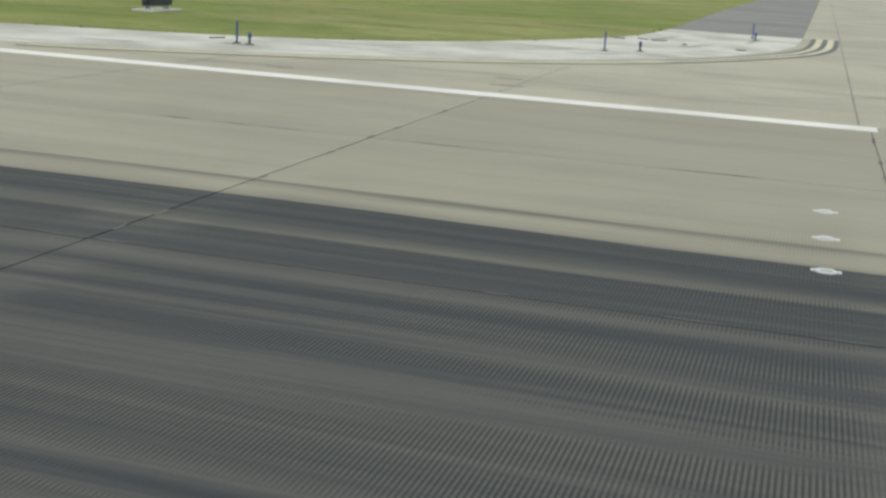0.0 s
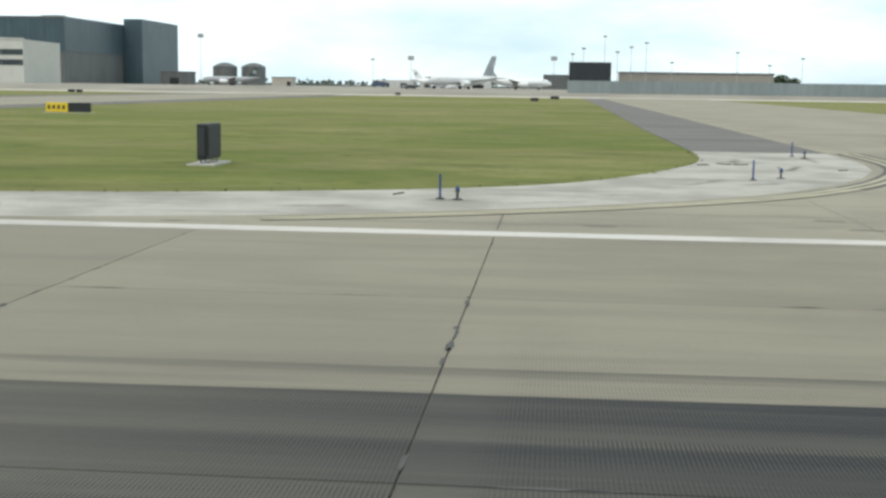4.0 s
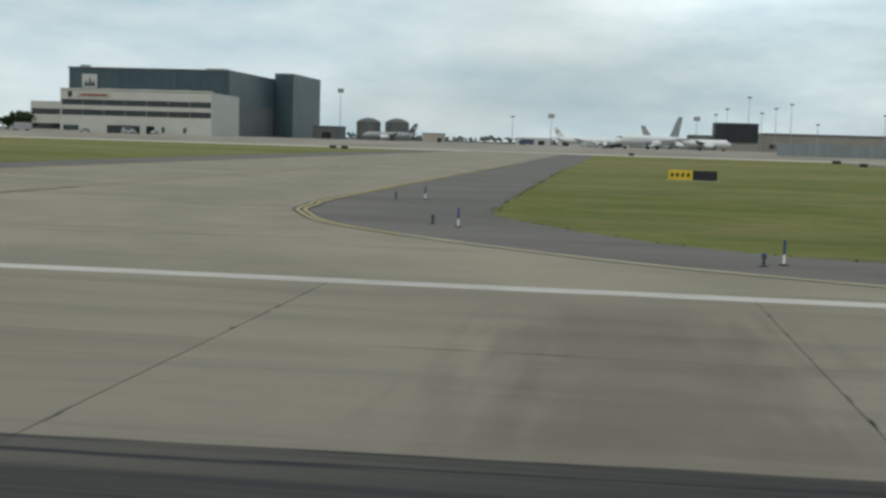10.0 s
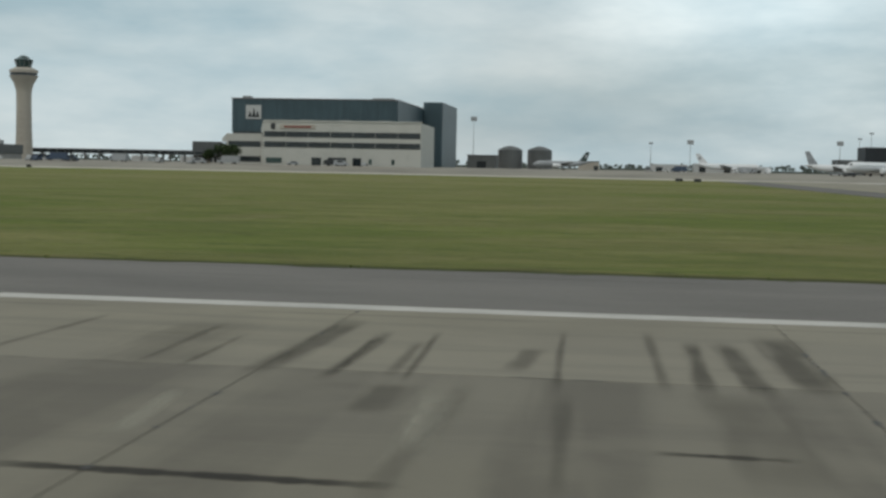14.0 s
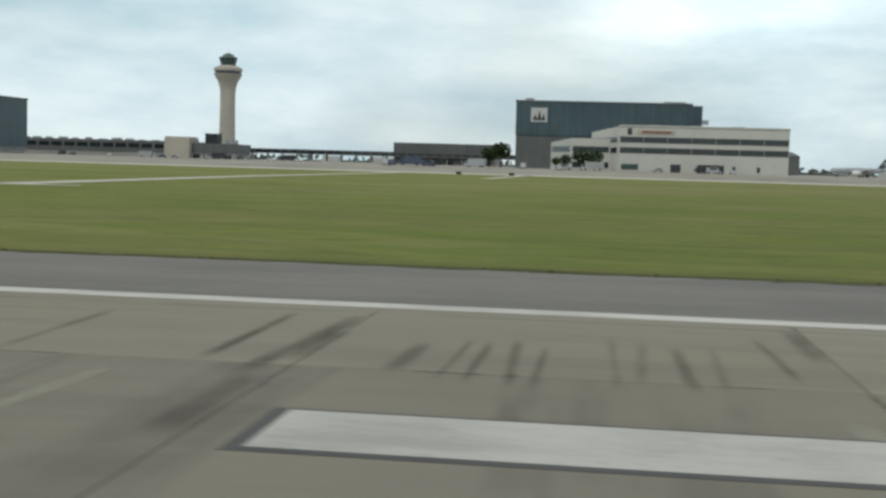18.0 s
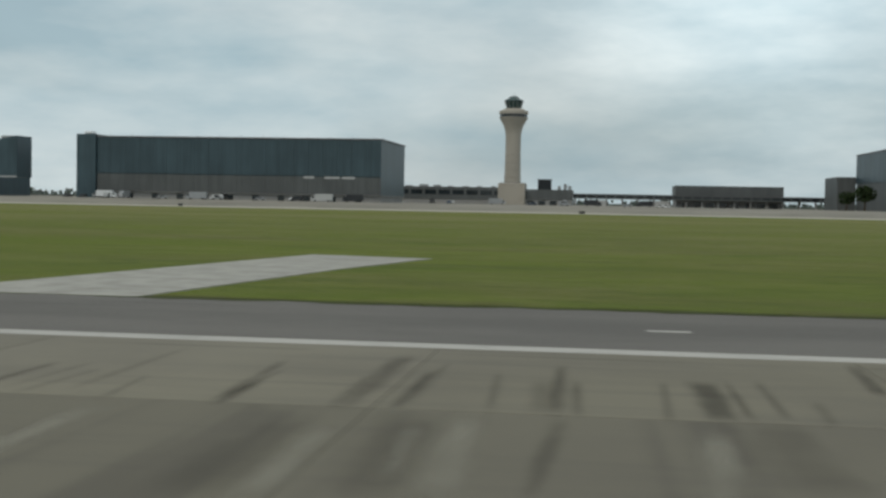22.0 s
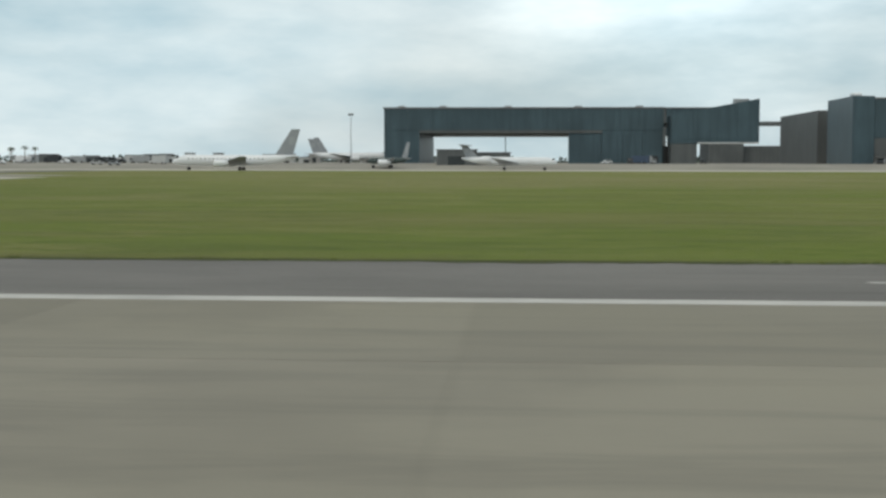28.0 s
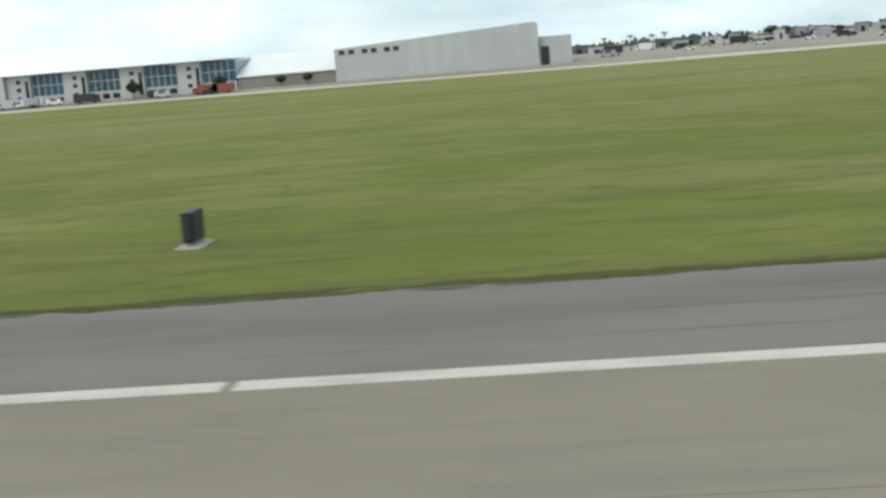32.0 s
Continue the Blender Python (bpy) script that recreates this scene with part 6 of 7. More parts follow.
upright(bm, 0, 0, sized(((-0.01, 0.16), (0.03, 0.16), (0.05, 0.06)), 0.72), 10)
part("foot", bm, RUBBER, dark_stake)
bm = bmesh.new()
upright(bm, 0, 0, sized(((0.05, 0.042), (0.86, 0.04), (0.88, 0.02)), 0.72), 10)
part("tube", bm, BLUE_LENS, dark_stake)
bm = bmesh.new()
upright(bm, 0, 0, sized(((0.05, 0.045), (0.38, 0.04)), 0.72), 10)
part("lower_tube", bm, WHITE_METAL, stake, "white lower tube")
bm = bmesh.new()
upright(bm, 0, 0, sized(((0.38, 0.045), (0.88, 0.042), (0.9, 0.02)), 0.72), 10)
part("upper_tube", bm, BLUE_LENS, stake, "dark blue upper tube")
for x, y in ((-25.7, 27.2), (-47.95, 27.8), (-60.75, 30.6), (-70.5, 41.1), (-74.6, 57.2), (-112.0, 40.4), (-121.4, 31.2), (-134.0, 28), (-5.4, 40.6), (-2.2, 52.9), (-33.8, 29.9), (-930.9, 31.9), (-1003.5, 38.4), (-994.2, 51), (-945.4, 40.0), (-952.6, 52), (-1033.2, 28.1)):
    copy_thing(lit, pose(x * K, y * K, -0.014 * K))
for x, y in ((-60.2, 31.1), (-69.5, 40.1), (-113.0, 39.9), (-122.3, 31.2), (-135.0, 27.5), (-73.3, 58), (-943.5, 37.1), (-995.3, 48.9), (-110.6, 55)):
    copy_thing(stake, pose(x * K, y * K, -0.014 * K))
for x, y in ((-6.45, 39.6), (-2.4, 54.6)):
    copy_thing(dark_stake, pose(x * K, y * K, -0.014 * K))

# bent cable scraps on the pale shoulder
for x, y, a, n in ((-7.4, 47, 20, 3), (-6.5, 48, -50, 4), (-5.9, 47.4, 35, 4), (-4.6, 45.8, 70, 3), (-2.5, 45.2, 30, 3), (-17, 31.6, 60, 4), (-29.8, 28.3, 30, 3)):
    bm = bmesh.new()
    random.seed(int(-x * 10))
    pts = [(0.16 * i * math.cos(radians(a)) + random.uniform(-0.06, 0.06), 0.16 * i * math.sin(radians(a)) + random.uniform(-0.06, 0.06)) for i in range(n + 1)]
    ring_tube(bm, [((px_, py_, 0.022), 0.022, 0.022, (0, 1, 0), (0, 0, 1)) for px_, py_ in pts], 6)
    ob = new("cable_scrap", mesh_of("cable_scrap", bm, RUBBER))
    ob.location = (x * K, y * K, -0.02 * K)
    tagged(ob, "short dark scrap of cable on the pale shoulder", "cable", "cable scraps")

# inset touchdown lights
proto = thing("inset_light", 0.65, 12.5, 0, "flush metal touchdown light in the concrete", "light", 0, "inset touchdown lights")
bm = bmesh.new()
upright(bm, 0, 0, ((-0.01, 0.12), (0.008, 0.11), (0.011, 0.07)), 16)
part("ring", bm, GREY_METAL, proto, "", True)
part("lens_block", boxed(-0.06, 0.06, -0.05, 0.05, 0.008, 0.024, bevel=0.006), WHITE_OLD, proto)
part("pale_patch", boxed(-0.15, 0.15, -0.05, 0.05, -0.01, 0.006), WHITE_OLD, proto)
for k, x in enumerate((0.65, -26.6, -56.35, -84.6, -114.0, -144.2, -174.4, -204.7, -235.0, -265.4, -295.8, -326.2, -356.6, -387, -417.5, -448)):
    for y in (10.9, 12.5, 14.15) if k == 0 else (13.6, 12.0, 10.45):
        if (k, y) != (0, 12.5):
            copy_thing(proto, pose(x * K, y * K, 0))
for x in (-235.5, -353.8, -472.2, -562.5, -653.7, -739.3, -822.5, -906.1, -987, -1068.1):
    ob = new("shoulder_plate", mesh_of("shoulder_plate", boxed(-0.5, 0.5, -0.16, 0.16, -0.01, 0.012, bevel=0.004), WHITE_OLD))
    ob.location = (x * K, 27.85 * K, -0.02 * K)
    tagged(ob, "flat pale plate set in the asphalt shoulder", "plate", "shoulder plates")


# ---- light masts ----
def mast(x, y, h, head="lamps", z=AZ):
    x, y, h = (x + (x + 70) * 0.06, 744, h * 1.06) if y == 700 else (x, y, h)
    s = thing("light_mast", x, y, z, "tall slim grey floodlight mast", "mast", 0, "floodlight masts")
    bm = bmesh.new()
    upright(bm, 0, 0, ((-0.5, 0.26), (h * 0.5, 0.18), (h, 0.1)), 8)
    part("pole", bm, GREY_METAL, s)
    if head == "board":
        part("lamp_board", boxed(-1.9, 1.9, -0.3, 0.3, h - 2.6, h, bevel=0.05), GREY_METAL, s)
    else:
        part("lamp_ring", boxed(-1.1, 1.1, -0.5, 0.5, h - 0.5, h + 0.3, bevel=0.1), GREY_METAL, s)
        for xx in (-0.9, 0.0, 0.9):
            part("lamp", boxed(xx - 0.3, xx + 0.3, -0.8, -0.5, h - 0.6, h, bevel=0.05), DARK_METAL, s)


for x, h, head in ((-16.2, 18.6, "board"), (-5.8, 20.2, ""), (0.4, 23.4, ""), (12.2, 30.2, ""), (19.4, 21.6, ""), (27.1, 24.4, ""), (35.5, 26.8, ""), (50, 16, ""), (-221.2, 29.4, "board"), (86, 22, ""), (104, 15, ""), (122, 19, ""), (-98, 18, "board"), (-120, 16, "")):
    mast(x, 700, h, head)
mast(-904.9, 522, 21.0)


# ---- aircraft on the apron ----
def airliner(x, y, rz, length, fin_mat, hull=HULL, ttail=False, label="", radius=1.9, finh=6.6, z=AZ):
    """A parked jet; its nose points along local -x."""
    s = thing("parked_airliner", x, y, z, label, "aircraft", rz, "parked airliners")
    zc = radius + 1.5
    L = length
    st = ((0.0, 0.12, -0.35), (0.015, 0.45, -0.25), (0.05, 0.78, -0.1), (0.1, 0.97, 0), (0.14, 1, 0), (0.7, 1, 0), (0.82, 0.8, 0.2), (0.92, 0.5, 0.45), (1.0, 0.14, 0.7))
    bm = bmesh.new()
    ring_tube(bm, [((-L / 2 + L * a, 0, zc + radius * d), radius * r, radius * r, (0, 1, 0), (0, 0, 1)) for a, r, d in st], 20)
    body = part("fuselage", bm, hull, s, "", True)
    me = mesh_of("cabin_window", boxed(-0.14, 0.14, -0.03, 0.03, -0.2, 0.2), GLASS_DARK)
    for k in range(int(L * 0.5)):
        w = new("cabin_window", me)
        w.parent = body
        w.location = ((-L * 0.36 + k * 1.25) * K, -radius * 0.985 * K, (zc + 0.35) * K)
    part("windscreen", boxed(-L / 2 + L * 0.035, -L / 2 + L * 0.055, -radius * 0.62, radius * 0.62, zc + radius * 0.3, zc + radius * 0.58), GLASS_DARK, body)
    bm = bmesh.new()
    for sx in (-1, 1):
        root, tip = L * 0.44, L * 0.46
        v = [bm.verts.new(p) for p in ((-L * 0.1, sx * radius * 0.7, zc - radius * 0.55), (L * 0.09, sx * radius * 0.7, zc - radius * 0.55), (L * 0.19, sx * tip, zc + 0.9), (L * 0.14, sx * tip, zc + 0.95),
                                       (-L * 0.1, sx * radius * 0.7, zc - radius * 0.35), (L * 0.09, sx * radius * 0.7, zc - radius * 0.42), (L * 0.19, sx * tip, zc + 1.0), (L * 0.14, sx * tip, zc + 1.05))]
        for q in ((0, 1, 2, 3), (7, 6, 5, 4), (0, 4, 5, 1), (1, 5, 6, 2), (2, 6, 7, 3), (3, 7, 4, 0)):
            bm.faces.new([v[i] for i in q])
    part("wing", bm, HULL_GREY, s)
    fx = L * 0.5
    bm = bmesh.new()
    zt = zc + radius * 0.75
    prof = ((fx - L * 0.19, zt), (fx - L * 0.05, zt - 0.1), (fx + L * 0.012, zt + finh), (fx - L * 0.055, zt + finh))
    fr = [bm.verts.new((a, -0.16, c)) for a, c in prof]
    bk = [bm.verts.new((a, 0.16, c)) for a, c in prof]
    bm.faces.new(fr), bm.faces.new(bk[::-1])
    for i in range(4):
        bm.faces.new((fr[i], bk[i], bk[(i + 1) % 4], fr[(i + 1) % 4]))
    fin = part("tail_fin", bm, fin_mat, s)
    part("fin_patch", boxed(fx - L * 0.075, fx - L * 0.03, -0.2, 0.2, zt + finh * 0.42, zt + finh * 0.72), HULL_GREY, fin)
    zs = zt + finh - 0.4 if ttail else zc + radius * 0.4
    bm = bmesh.new()
    for sx in (-1, 1):
        v = [bm.verts.new(p) for p in ((fx - L * 0.11, sx * 0.2, zs), (fx - L * 0.01, sx * 0.2, zs), (fx + L * 0.03, sx * L * 0.16, zs + 0.4), (fx - L * 0.02, sx * L * 0.16, zs + 0.4),
                                       (fx - L * 0.11, sx * 0.2, zs + 0.2), (fx - L * 0.01, sx * 0.2, zs + 0.2), (fx + L * 0.03, sx * L * 0.16, zs + 0.5), (fx - L * 0.02, sx * L * 0.16, zs + 0.5))]
        for q in ((0, 1, 2, 3), (7, 6, 5, 4), (0, 4, 5, 1), (1, 5, 6, 2), (2, 6, 7, 3), (3, 7, 4, 0)):
            bm.faces.new([v[i] for i in q])
    part("tailplane", bm, HULL_GREY, s)
    for sx in (-1, 1):
        ex, ey, ez = (L * 0.27, radius + 1.2, zc + 0.5) if ttail else (-L * 0.07, L * 0.16, zc - radius * 0.62)
        bm = bmesh.new()
        ring_tube(bm, [((ex + a, sx * ey, ez), r, r, (0, 1, 0), (0, 0, 1)) for a, r in ((-2.3, 0.95), (-2.0, 1.08), (0.2, 1.05), (2.0, 0.62))], 14)
        part("engine", bm, HULL, s, "", True)
    for gx, gy in ((-L * 0.37, 0), (L * 0.05, 2.4), (L * 0.05, -2.4)):
        bm = bmesh.new()
        upright(bm, gx, gy, ((0.4, 0.12), (zc - radius * 0.6, 0.12)), 8)
        leg = part("landing_leg", bm, GREY_METAL, s)
        for off in (-0.3, 0.3):
            bm = bmesh.new()
            ring_tube(bm, [((gx, gy + off - 0.14, 0.5), 0.5, 0.5, (1, 0, 0), (0, 0, 1)), ((gx, gy + off + 0.14, 0.5), 0.5, 0.5, (1, 0, 0), (0, 0, 1))], 14)
            part("wheel", bm, RUBBER, leg)
    return s


airliner(-49, 478, 48, 38, FIN_GREY, HULL, label="grey-white parked airliner with a tall grey fin", finh=8.2)
airliner(-31, 645, 180, 34, FIN_GREY, label="white parked airliner with a grey fin", finh=7.0, radius=1.9)
airliner(-78, 730, 180, 38, HULL, label="long white parked airliner with a white fin", finh=6.0, radius=1.9)
airliner(-27, 500, 180, 22, HULL, label="white parked airliner seen from the side", finh=0.9, radius=1.5)
airliner(-171, 590, 6, 27, FIN_DARK, HULL_GREY, label="small grey parked jet with a dark fin", finh=4.8, radius=1.4)
airliner(-917.2, 362, 0, 38.5, FIN_GREY, label="long white airliner with a grey fin on the taxiway", radius=1.6, finh=8.0, z=-0.012)
airliner(-914.7, 597, 180, 38, FIN_GREY, label="white parked airliner with a swept grey fin", finh=8.0, radius=1.7)
airliner(-908.6, 547, 180, 38, FIN_GREY, label="white parked airliner with a swept grey fin", finh=6.6, radius=1.6)
airliner(-835.2, 383, 180, 30, FIN_GREY, HULL, True, "long white jet with a grey T-tail", 1.35, 4.1, z=-0.012)
airliner(-876, 408, 0, 14, FIN_GREY, FIN_DARK, False, "small dark parked jet before the open hangar", 1.0, 5.4, z=0.5)


# ---- vehicles ----
def vehicle(x, y, z, rz, kind, mat, label):
    long_, high = {"car": (4.4, 1.45), "van": (5.4, 2.2), "truck": (8.5, 3.1)}[kind]
    s = thing({"car": "parked_car", "van": "parked_van", "truck": "box_truck"}[kind], x, y, z, label, "vehicle", rz, "parked vehicles")
    h = long_ / 2
    prof = {"car": ((-h, 0.3), (-h, 0.75), (-h * 0.55, 0.85), (-h * 0.3, high), (h * 0.55, high), (h * 0.85, 0.9), (h, 0.8), (h, 0.3)),
            "van": ((-h, 0.3), (-h, 0.95), (-h * 0.72, 1.1), (-h * 0.5, high), (h, high), (h, 0.3)),
            "truck": ((-h, 0.4), (-h, 1.3), (-h * 0.92, 2.1), (-h * 0.62, 2.2), (-h * 0.6, high), (h, high), (h, 0.5))}[kind]
    bm = bmesh.new()
    fr = [bm.verts.new((a, -0.92, c)) for a, c in prof]
    bk = [bm.verts.new((a, 0.92, c)) for a, c in prof]
    bm.faces.new(fr), bm.faces.new(bk[::-1])
    n = len(prof)
    for i in range(n):
        bm.faces.new((fr[i], bk[i], bk[(i + 1) % n], fr[(i + 1) % n]))
    part("body", bm, mat, s)
    if kind == "truck":
        part("cab_window", boxed(-h * 0.9, -h * 0.66, -0.95, 0.95, 1.35, 2.0), GLASS_DARK, s)
    else:
        part("side_window", boxed(-h * 0.36, h * 0.5, -0.94, 0.94, high * 0.62, high * 0.92), GLASS_DARK, s)
    for xx in (-h * 0.62, h * 0.62):
        for yy in (-0.88, 0.88):
            bm = bmesh.new()
            ring_tube(bm, [((xx, yy - 0.11, 0.36), 0.36, 0.36, (1, 0, 0), (0, 0, 1)), ((xx, yy + 0.11, 0.36), 0.36, 0.36, (1, 0, 0), (0, 0, 1))], 12)
            part("wheel", bm, RUBBER, s)


random.seed(21)
PAINTS = ((HULL, "white"), (DARK_METAL, "dark"), (GREY_METAL, "grey"), (DARK_METAL, "dark"), (HULL_GREY, "silver"), (WHITE_WALL, "pale"), (HULL_GREY, "silver"), (GREY_METAL, "grey"), (HULL, "white"), (DARK_METAL, "dark"), (BLUE, "blue"))


def apron_height(x, y):
    k = -14 if x < -1060 else 0
    if y < 412 + k:
        return max(0.0, -0.02 + 0.92 * (y - 402 - k) / 10)
    return min(AZ, 0.9 + 1.1 * (y - 412 - k) / 38)


for x0, x1, y0, y1, n in ((-700, -575, 466, 494, 15), (-370, -300, 440, 452, 9), (-300, -222, 452, 462, 6), (-560, -430, 560, 640, 14), (-1285, -1200, 392, 396, 12), (-1100, -960, 420, 470, 14), (-800, -730, 470, 500, 7), (-1060, -990, 480, 560, 16), (-70, -60, 440, 470, 2), (-130, -60, 640, 740, 8)):
    for k in range(n):
        x, y = random.uniform(x0, x1), random.uniform(y0, y1)
        kind = random.choice(("car", "car", "van", "truck"))
        mat, word = random.choice(PAINTS)
        vehicle(x, y, apron_height(x, y), random.choice((0, 180, random.uniform(-30, 30), 90)), kind, mat, "%s %s parked on the apron" % (word, {"car": "car", "van": "service van", "truck": "box truck"}[kind]))
vehicle(-1211, 393, apron_height(-1211, 393), 0, "truck", RED, "red box truck parked before the offices")
vehicle(-1206, 393, apron_height(-1206, 393), 0, "truck", RED, "red box truck parked before the offices")


# ---- trees ----
def crown_mesh(rnd, rx, rz_, n, size, base):
    bm = bmesh.new()
    for _ in range(n):
        while True:
            p = Vector((rnd.uniform(-1, 1), rnd.uniform(-1, 1), rnd.uniform(-1, 1)))
            if 0.25 < p.length < 1:
                break
        k = 0.75 + 0.35 * noise.noise(p * 2.1 + Vector((base, rx, n)))
        c = Vector((p.x * rx * k, p.y * rx * k, base + rz_ + p.z * rz_ * k))
        a = Vector((rnd.uniform(-1, 1), rnd.uniform(-1, 1), rnd.uniform(-0.6, 0.6))).normalized() * size * rnd.uniform(0.6, 1.3)
        b = a.cross(Vector((rnd.uniform(-1, 1), rnd.uniform(-1, 1), rnd.uniform(-1, 1)))).normalized() * size * rnd.uniform(0.4, 0.9)
        bm.faces.new([bm.verts.new(c + v) for v in (a, b, -a, -b)])
    return bm


def tree(x, y, z, h, r, seed, leaf=LEAF):
    rnd = random.Random(seed)
    s = thing("tree", x, y, z, "leafy dark green tree with an uneven crown", "tree", rnd.uniform(0, 360), "trees")
    bm = bmesh.new()
    upright(bm, 0, 0, ((-0.3, h * 0.05), (h * 0.2, h * 0.035), (h * 0.55, h * 0.02)), 8)
    for k in range(5):
        a = rnd.uniform(0, 6.28)
        ring_tube(bm, [((0, 0, h * 0.28), h * 0.018, h * 0.018, (1, 0, 0), (0, 1, 0)), ((math.cos(a) * r * 0.6, math.sin(a) * r * 0.6, h * rnd.uniform(0.5, 0.8)), h * 0.006, h * 0.006, (1, 0, 0), (0, 1, 0))], 6)
    part("trunk", bm, BARK, s)
    part("crown", crown_mesh(rnd, r, h * 0.38, 420, h * 0.07, h * 0.24), leaf, s)


def palm(x, y, z, h, seed):
    rnd = random.Random(seed)
    s = thing("palm_tree", x, y, z, "slim palm tree with a ragged top", "tree", rnd.uniform(0, 360), "palm trees")
    bm = bmesh.new()
    upright(bm, 0, 0, ((-0.3, 0.3), (h * 0.5, 0.2), (h, 0.16)), 8)
    part("trunk", bm, BARK, s)
    bm = bmesh.new()
    for k in range(22):
        a, up = rnd.uniform(0, 6.28), rnd.uniform(-0.3, 0.9)
        d = Vector((math.cos(a), math.sin(a), 0))
        side = Vector((-d.y, d.x, 0)) * 0.22
        p0, p1, p2 = Vector((0, 0, h)), Vector((0, 0, h)) + d * 1.1 + Vector((0, 0, up)), Vector((0, 0, h)) + d * 2.2 + Vector((0, 0, up - 0.9))
        v = [bm.verts.new(q) for q in (p0, p1 + side, p2, p1 - side)]
        bm.faces.new(v)
    part("fronds", bm, LEAF, s)


for k, (x, y, h, r) in enumerate(((-297, 458, 8.5, 5), (-292, 455, 8, 4.6), (-303, 460, 6, 3), (-307, 470, 5, 2.4), (-343, 640, 14, 7), (-350, 650, 11, 6), (-1236, 396, 6, 3), (-1207, 397, 5.5, 3), (-1187, 398, 4, 2.4), (-1178, 398, 4, 2.4), (-933, 900, 8.5, 7), (-922, 905, 7.5, 6), (-984, 930, 7, 5), (128, 780, 12, 7), (136, 785, 10, 6), (-1009, 612, 4.6, 3.4), (-1002, 616, 4.8, 3.4), (-980, 622, 4.4, 3.2), (-966, 618, 3.8, 3), (-952, 625, 4.4, 3.2))):
    tree(x, y, AZ if y > 420 else apron_height(x, y), h, r, 100 + k)
for k, (x, y, h) in enumerate(((-1060, 560, 6.5), (-1054, 520, 6), (-1049, 522, 6.4), (-1072, 560, 6))):
    palm(x, y, AZ, h, 300 + k)
rnd = random.Random(9)
bm = bmesh.new()
for k in range(2600):
    x = rnd.uniform(-2600, 1500)
    y = 1150 + rnd.uniform(0, 60)
    if -560 < x < -330 and rnd.random() < 0.5:
        continue
    c = Vector((x, y, AZ + abs(rnd.gauss(0, 1)) * 1.3 + 1.4 * noise.noise(Vector((x * 0.02, 0, 0))) + 2.5))
    a = Vector((rnd.uniform(-1, 1), rnd.uniform(-0.4, 0.4), rnd.uniform(-1, 1))).normalized() * rnd.uniform(1.2, 3.2)
    b = a.cross(Vector((0.2, 1, 0.1))).normalized() * rnd.uniform(1.0, 2.6)
    bm.faces.new([bm.verts.new(c + v) for v in (a, b, -a, -b)])
for k in range(400):
    x0 = -2600 + 10.3 * k
    box(bm, x0, x0 + 10.3, 1190, 1196, AZ - 1, AZ + 1.8 + 1.2 * noise.noise(Vector((x0 * 0.013, 3, 0))))
tagged(new("far_tree_line", mesh_of("far_tree_line", bm, HAZE_TREE)), "line of trees along the horizon, haze painted into their colour", "trees", "", "stuff")
random.seed(31)
for k in range(34):
    x = -1180 + 9.0 * k + random.uniform(-3, 3)
    if -1160 < x < -1095:
        continue
    b = thing("far_shed", x, random.uniform(560, 680), AZ, "small pale shed far beyond the taxiway", "building", 0, "far sheds")
    w, h = random.uniform(3, 9), random.uniform(2, 4.6)
    part("wall", boxed(-w / 2, w / 2, 0, 6, -0.5, h), random.choice((WHITE_WALL, CONC_WALL, TEAL_GREY, WAREHOUSE)), b)
    part("roof", boxed(-w / 2 - 0.2, w / 2 + 0.2, -0.3, 6.3, h, h + 0.25), ROOF, b)
    part("door", boxed(-w * 0.2, w * 0.15, -0.06, 0.05, -0.5, h * 0.6), GLASS_DARK, b)

# ---- grass tufts along the pavement ----
rnd = random.Random(5)
verts, faces = [], []


def tuft(x, y, s):
    for _ in range(4):
        a = rnd.uniform(0, 3.14)
        dx, dy = math.cos(a) * s * 0.5, math.sin(a) * s * 0.5
        lx, ly = rnd.uniform(-0.4, 0.4) * s, rnd.uniform(-0.4, 0.4) * s
        i = len(verts)
        verts.extend(((x - dx, y - dy, -0.05), (x + dx, y + dy, -0.05), (x + dx * 0.3 + lx, y + dy * 0.3 + ly, s * rnd.uniform(0.5, 1.0) - 0.05)))
        faces.append((i, i + 1, i + 2))


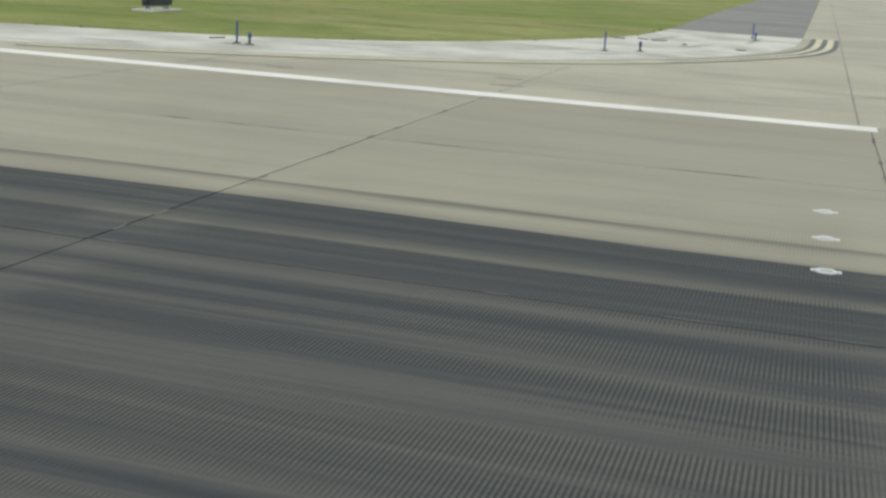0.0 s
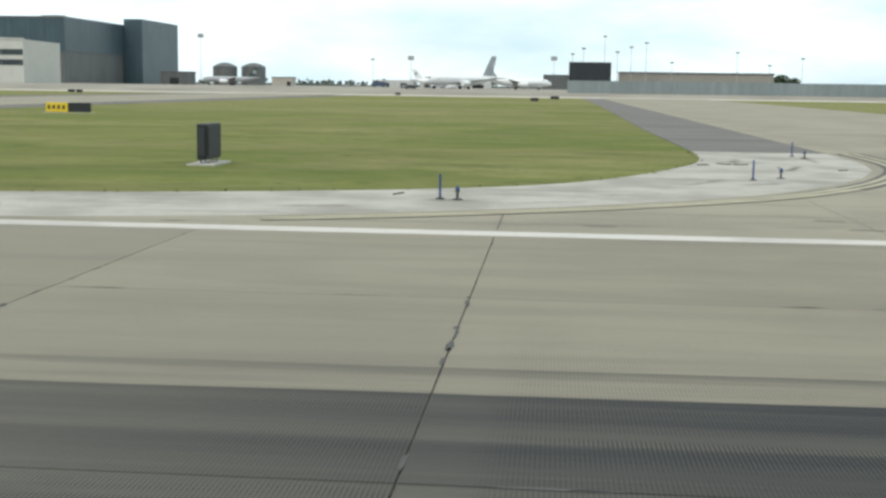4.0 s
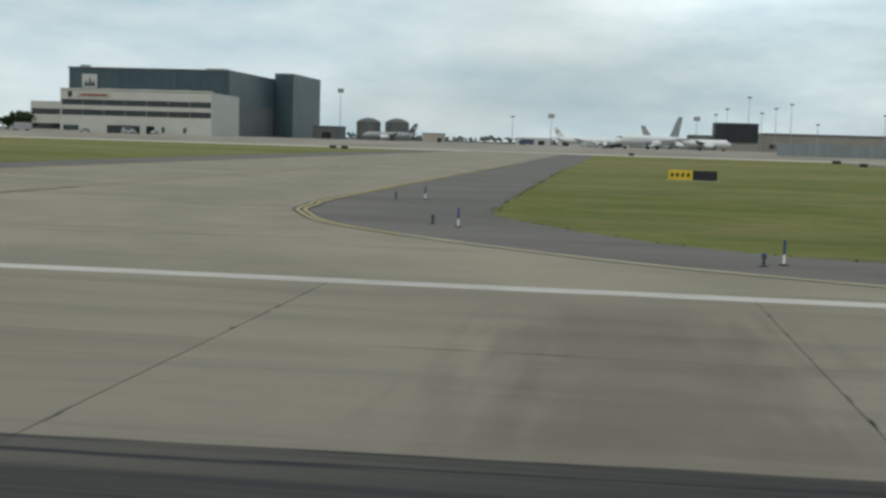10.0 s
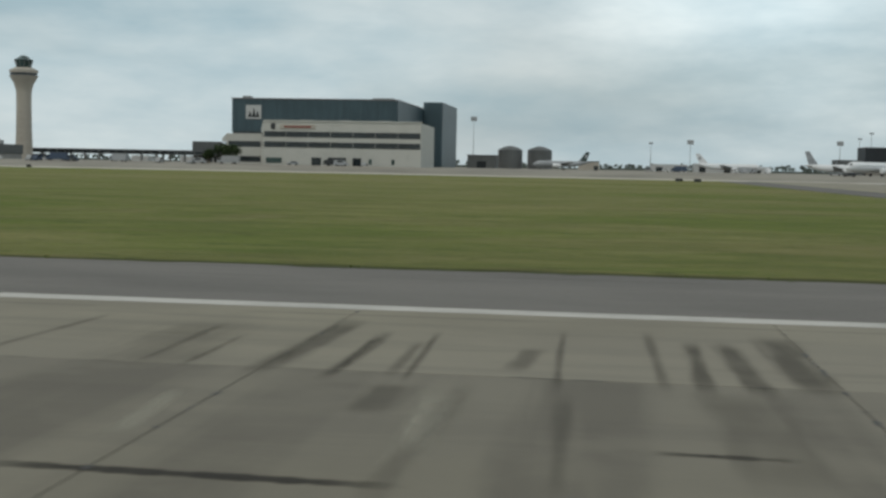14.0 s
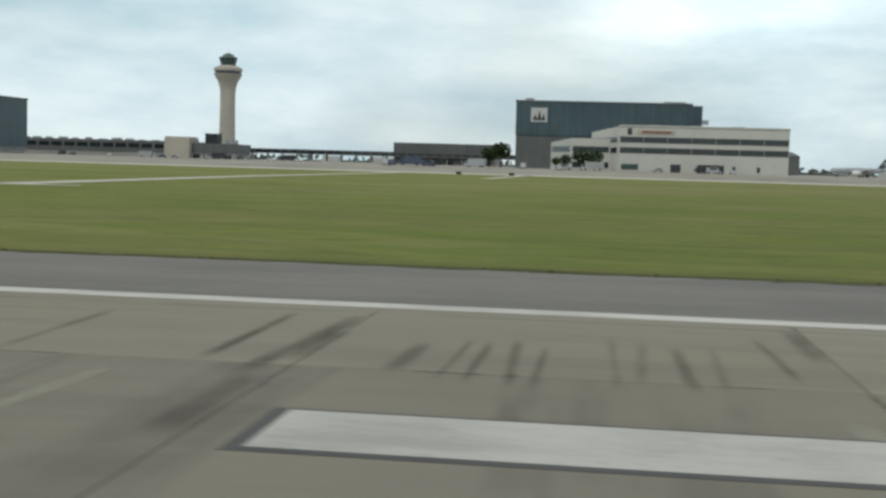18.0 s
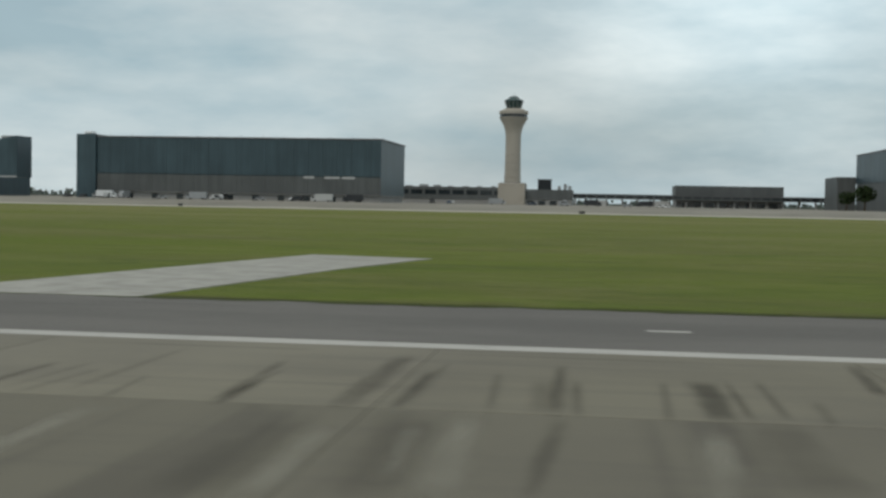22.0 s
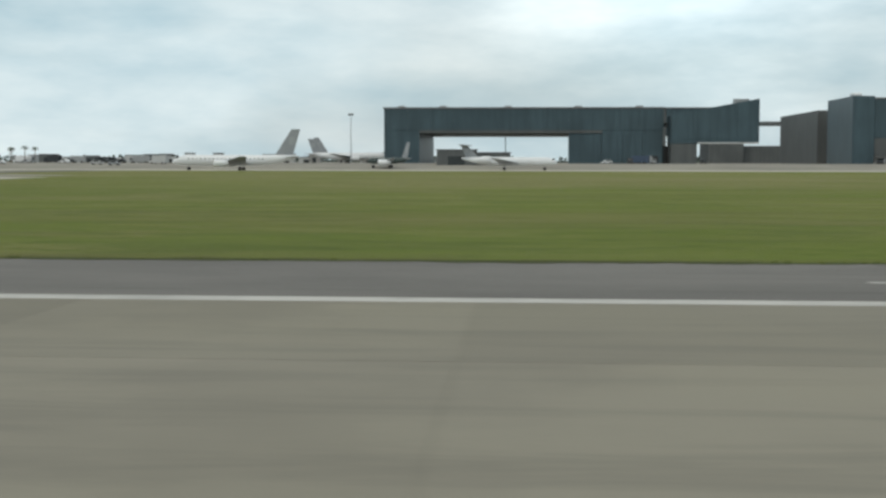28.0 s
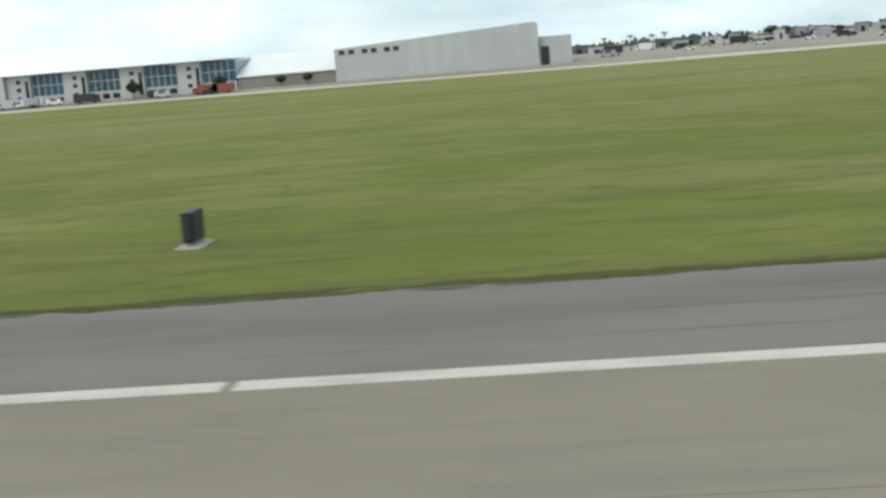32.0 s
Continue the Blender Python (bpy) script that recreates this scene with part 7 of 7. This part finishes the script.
def ragged(x0, x1):
    """Turf creeping over the edge of the shoulder."""
    x, last = x0, None
    while x < x1:
        y = 33.0 - 0.05 - max(0.0, 0.22 + 0.5 * noise.noise(Vector((x * 0.21, 0, 0))) + 0.25 * noise.noise(Vector((x * 0.9, 5, 0)))) * 0.8
        i = len(turf_v)
        turf_v.extend(((x, y, -0.017), (x, 33.4, -0.012)))
        if last is not None:
            turf_f.append((last, i, i + 1, last + 1))
        last = i
        if rnd.random() < 0.25 + 0.9 * noise.noise(Vector((x * 0.11, 9, 0))):
            tuft(x, y + 0.1, rnd.uniform(0.05, 0.16))
        x += rnd.uniform(0.15, 0.45)


turf_v, turf_f = [], []
ragged(-917, -136)
ragged(-1200, -1032)
ragged(-43, -36.2)
soil_v, soil_f = [], []
for k in range(1500):
    x = rnd.uniform(-1195, -137)
    if -1032 < x < -917 or noise.noise(Vector((x * 0.05, 2, 0))) < -0.12:
        continue
    y, w, h = 32.72 + rnd.gauss(0, 0.1), rnd.uniform(0.15, 0.9), rnd.uniform(0.03, 0.1)
    i = len(soil_v)
    soil_v.extend(((x - w, y, -0.008), (x - w * 0.4, y - h, -0.008), (x + w * 0.5, y - h * 0.7, -0.008), (x + w, y + h * 0.2, -0.008), (x + w * 0.1, y + h, -0.004)))
    soil_f.append((i, i + 1, i + 2, i + 3, i + 4))
me = bpy.data.meshes.new("dark_turf")
me.from_pydata([(a * K, b * K, c * K) for a, b, c in soil_v], [], soil_f)
me.materials.append(DARK_TURF)
tagged(new("dark_turf", me), "dark matted grass and soil along the asphalt edge", "grass", "", "stuff")
me = bpy.data.meshes.new("turf_edge")
me.from_pydata([(a * K, b * K, c * K) for a, b, c in turf_v], [], turf_f)
me.materials.append(GRASS)
tagged(new("turf_edge", me), "ragged edge of turf creeping over the asphalt", "grass", "", "stuff")
for line in (A_OUT, BR_OUT, BL_OUT, CR_OUT, CL_OUT):
    for p, q in zip(line, line[1:]):
        d = math.dist(p, q)
        for k in range(int(d * 2)):
            t = rnd.random()
            tuft(p[0] + (q[0] - p[0]) * t + rnd.gauss(0, 0.15), p[1] + (q[1] - p[1]) * t + rnd.gauss(0, 0.15), rnd.uniform(0.05, 0.13))
me = bpy.data.meshes.new("grass_tufts")
me.from_pydata([(a * K, b * K, c * K) for a, b, c in verts], [], faces)
me.materials.append(TUFT)
tagged(new("grass_tufts", me), "uneven grass tufts along the pavement edges", "grass", "", "stuff")
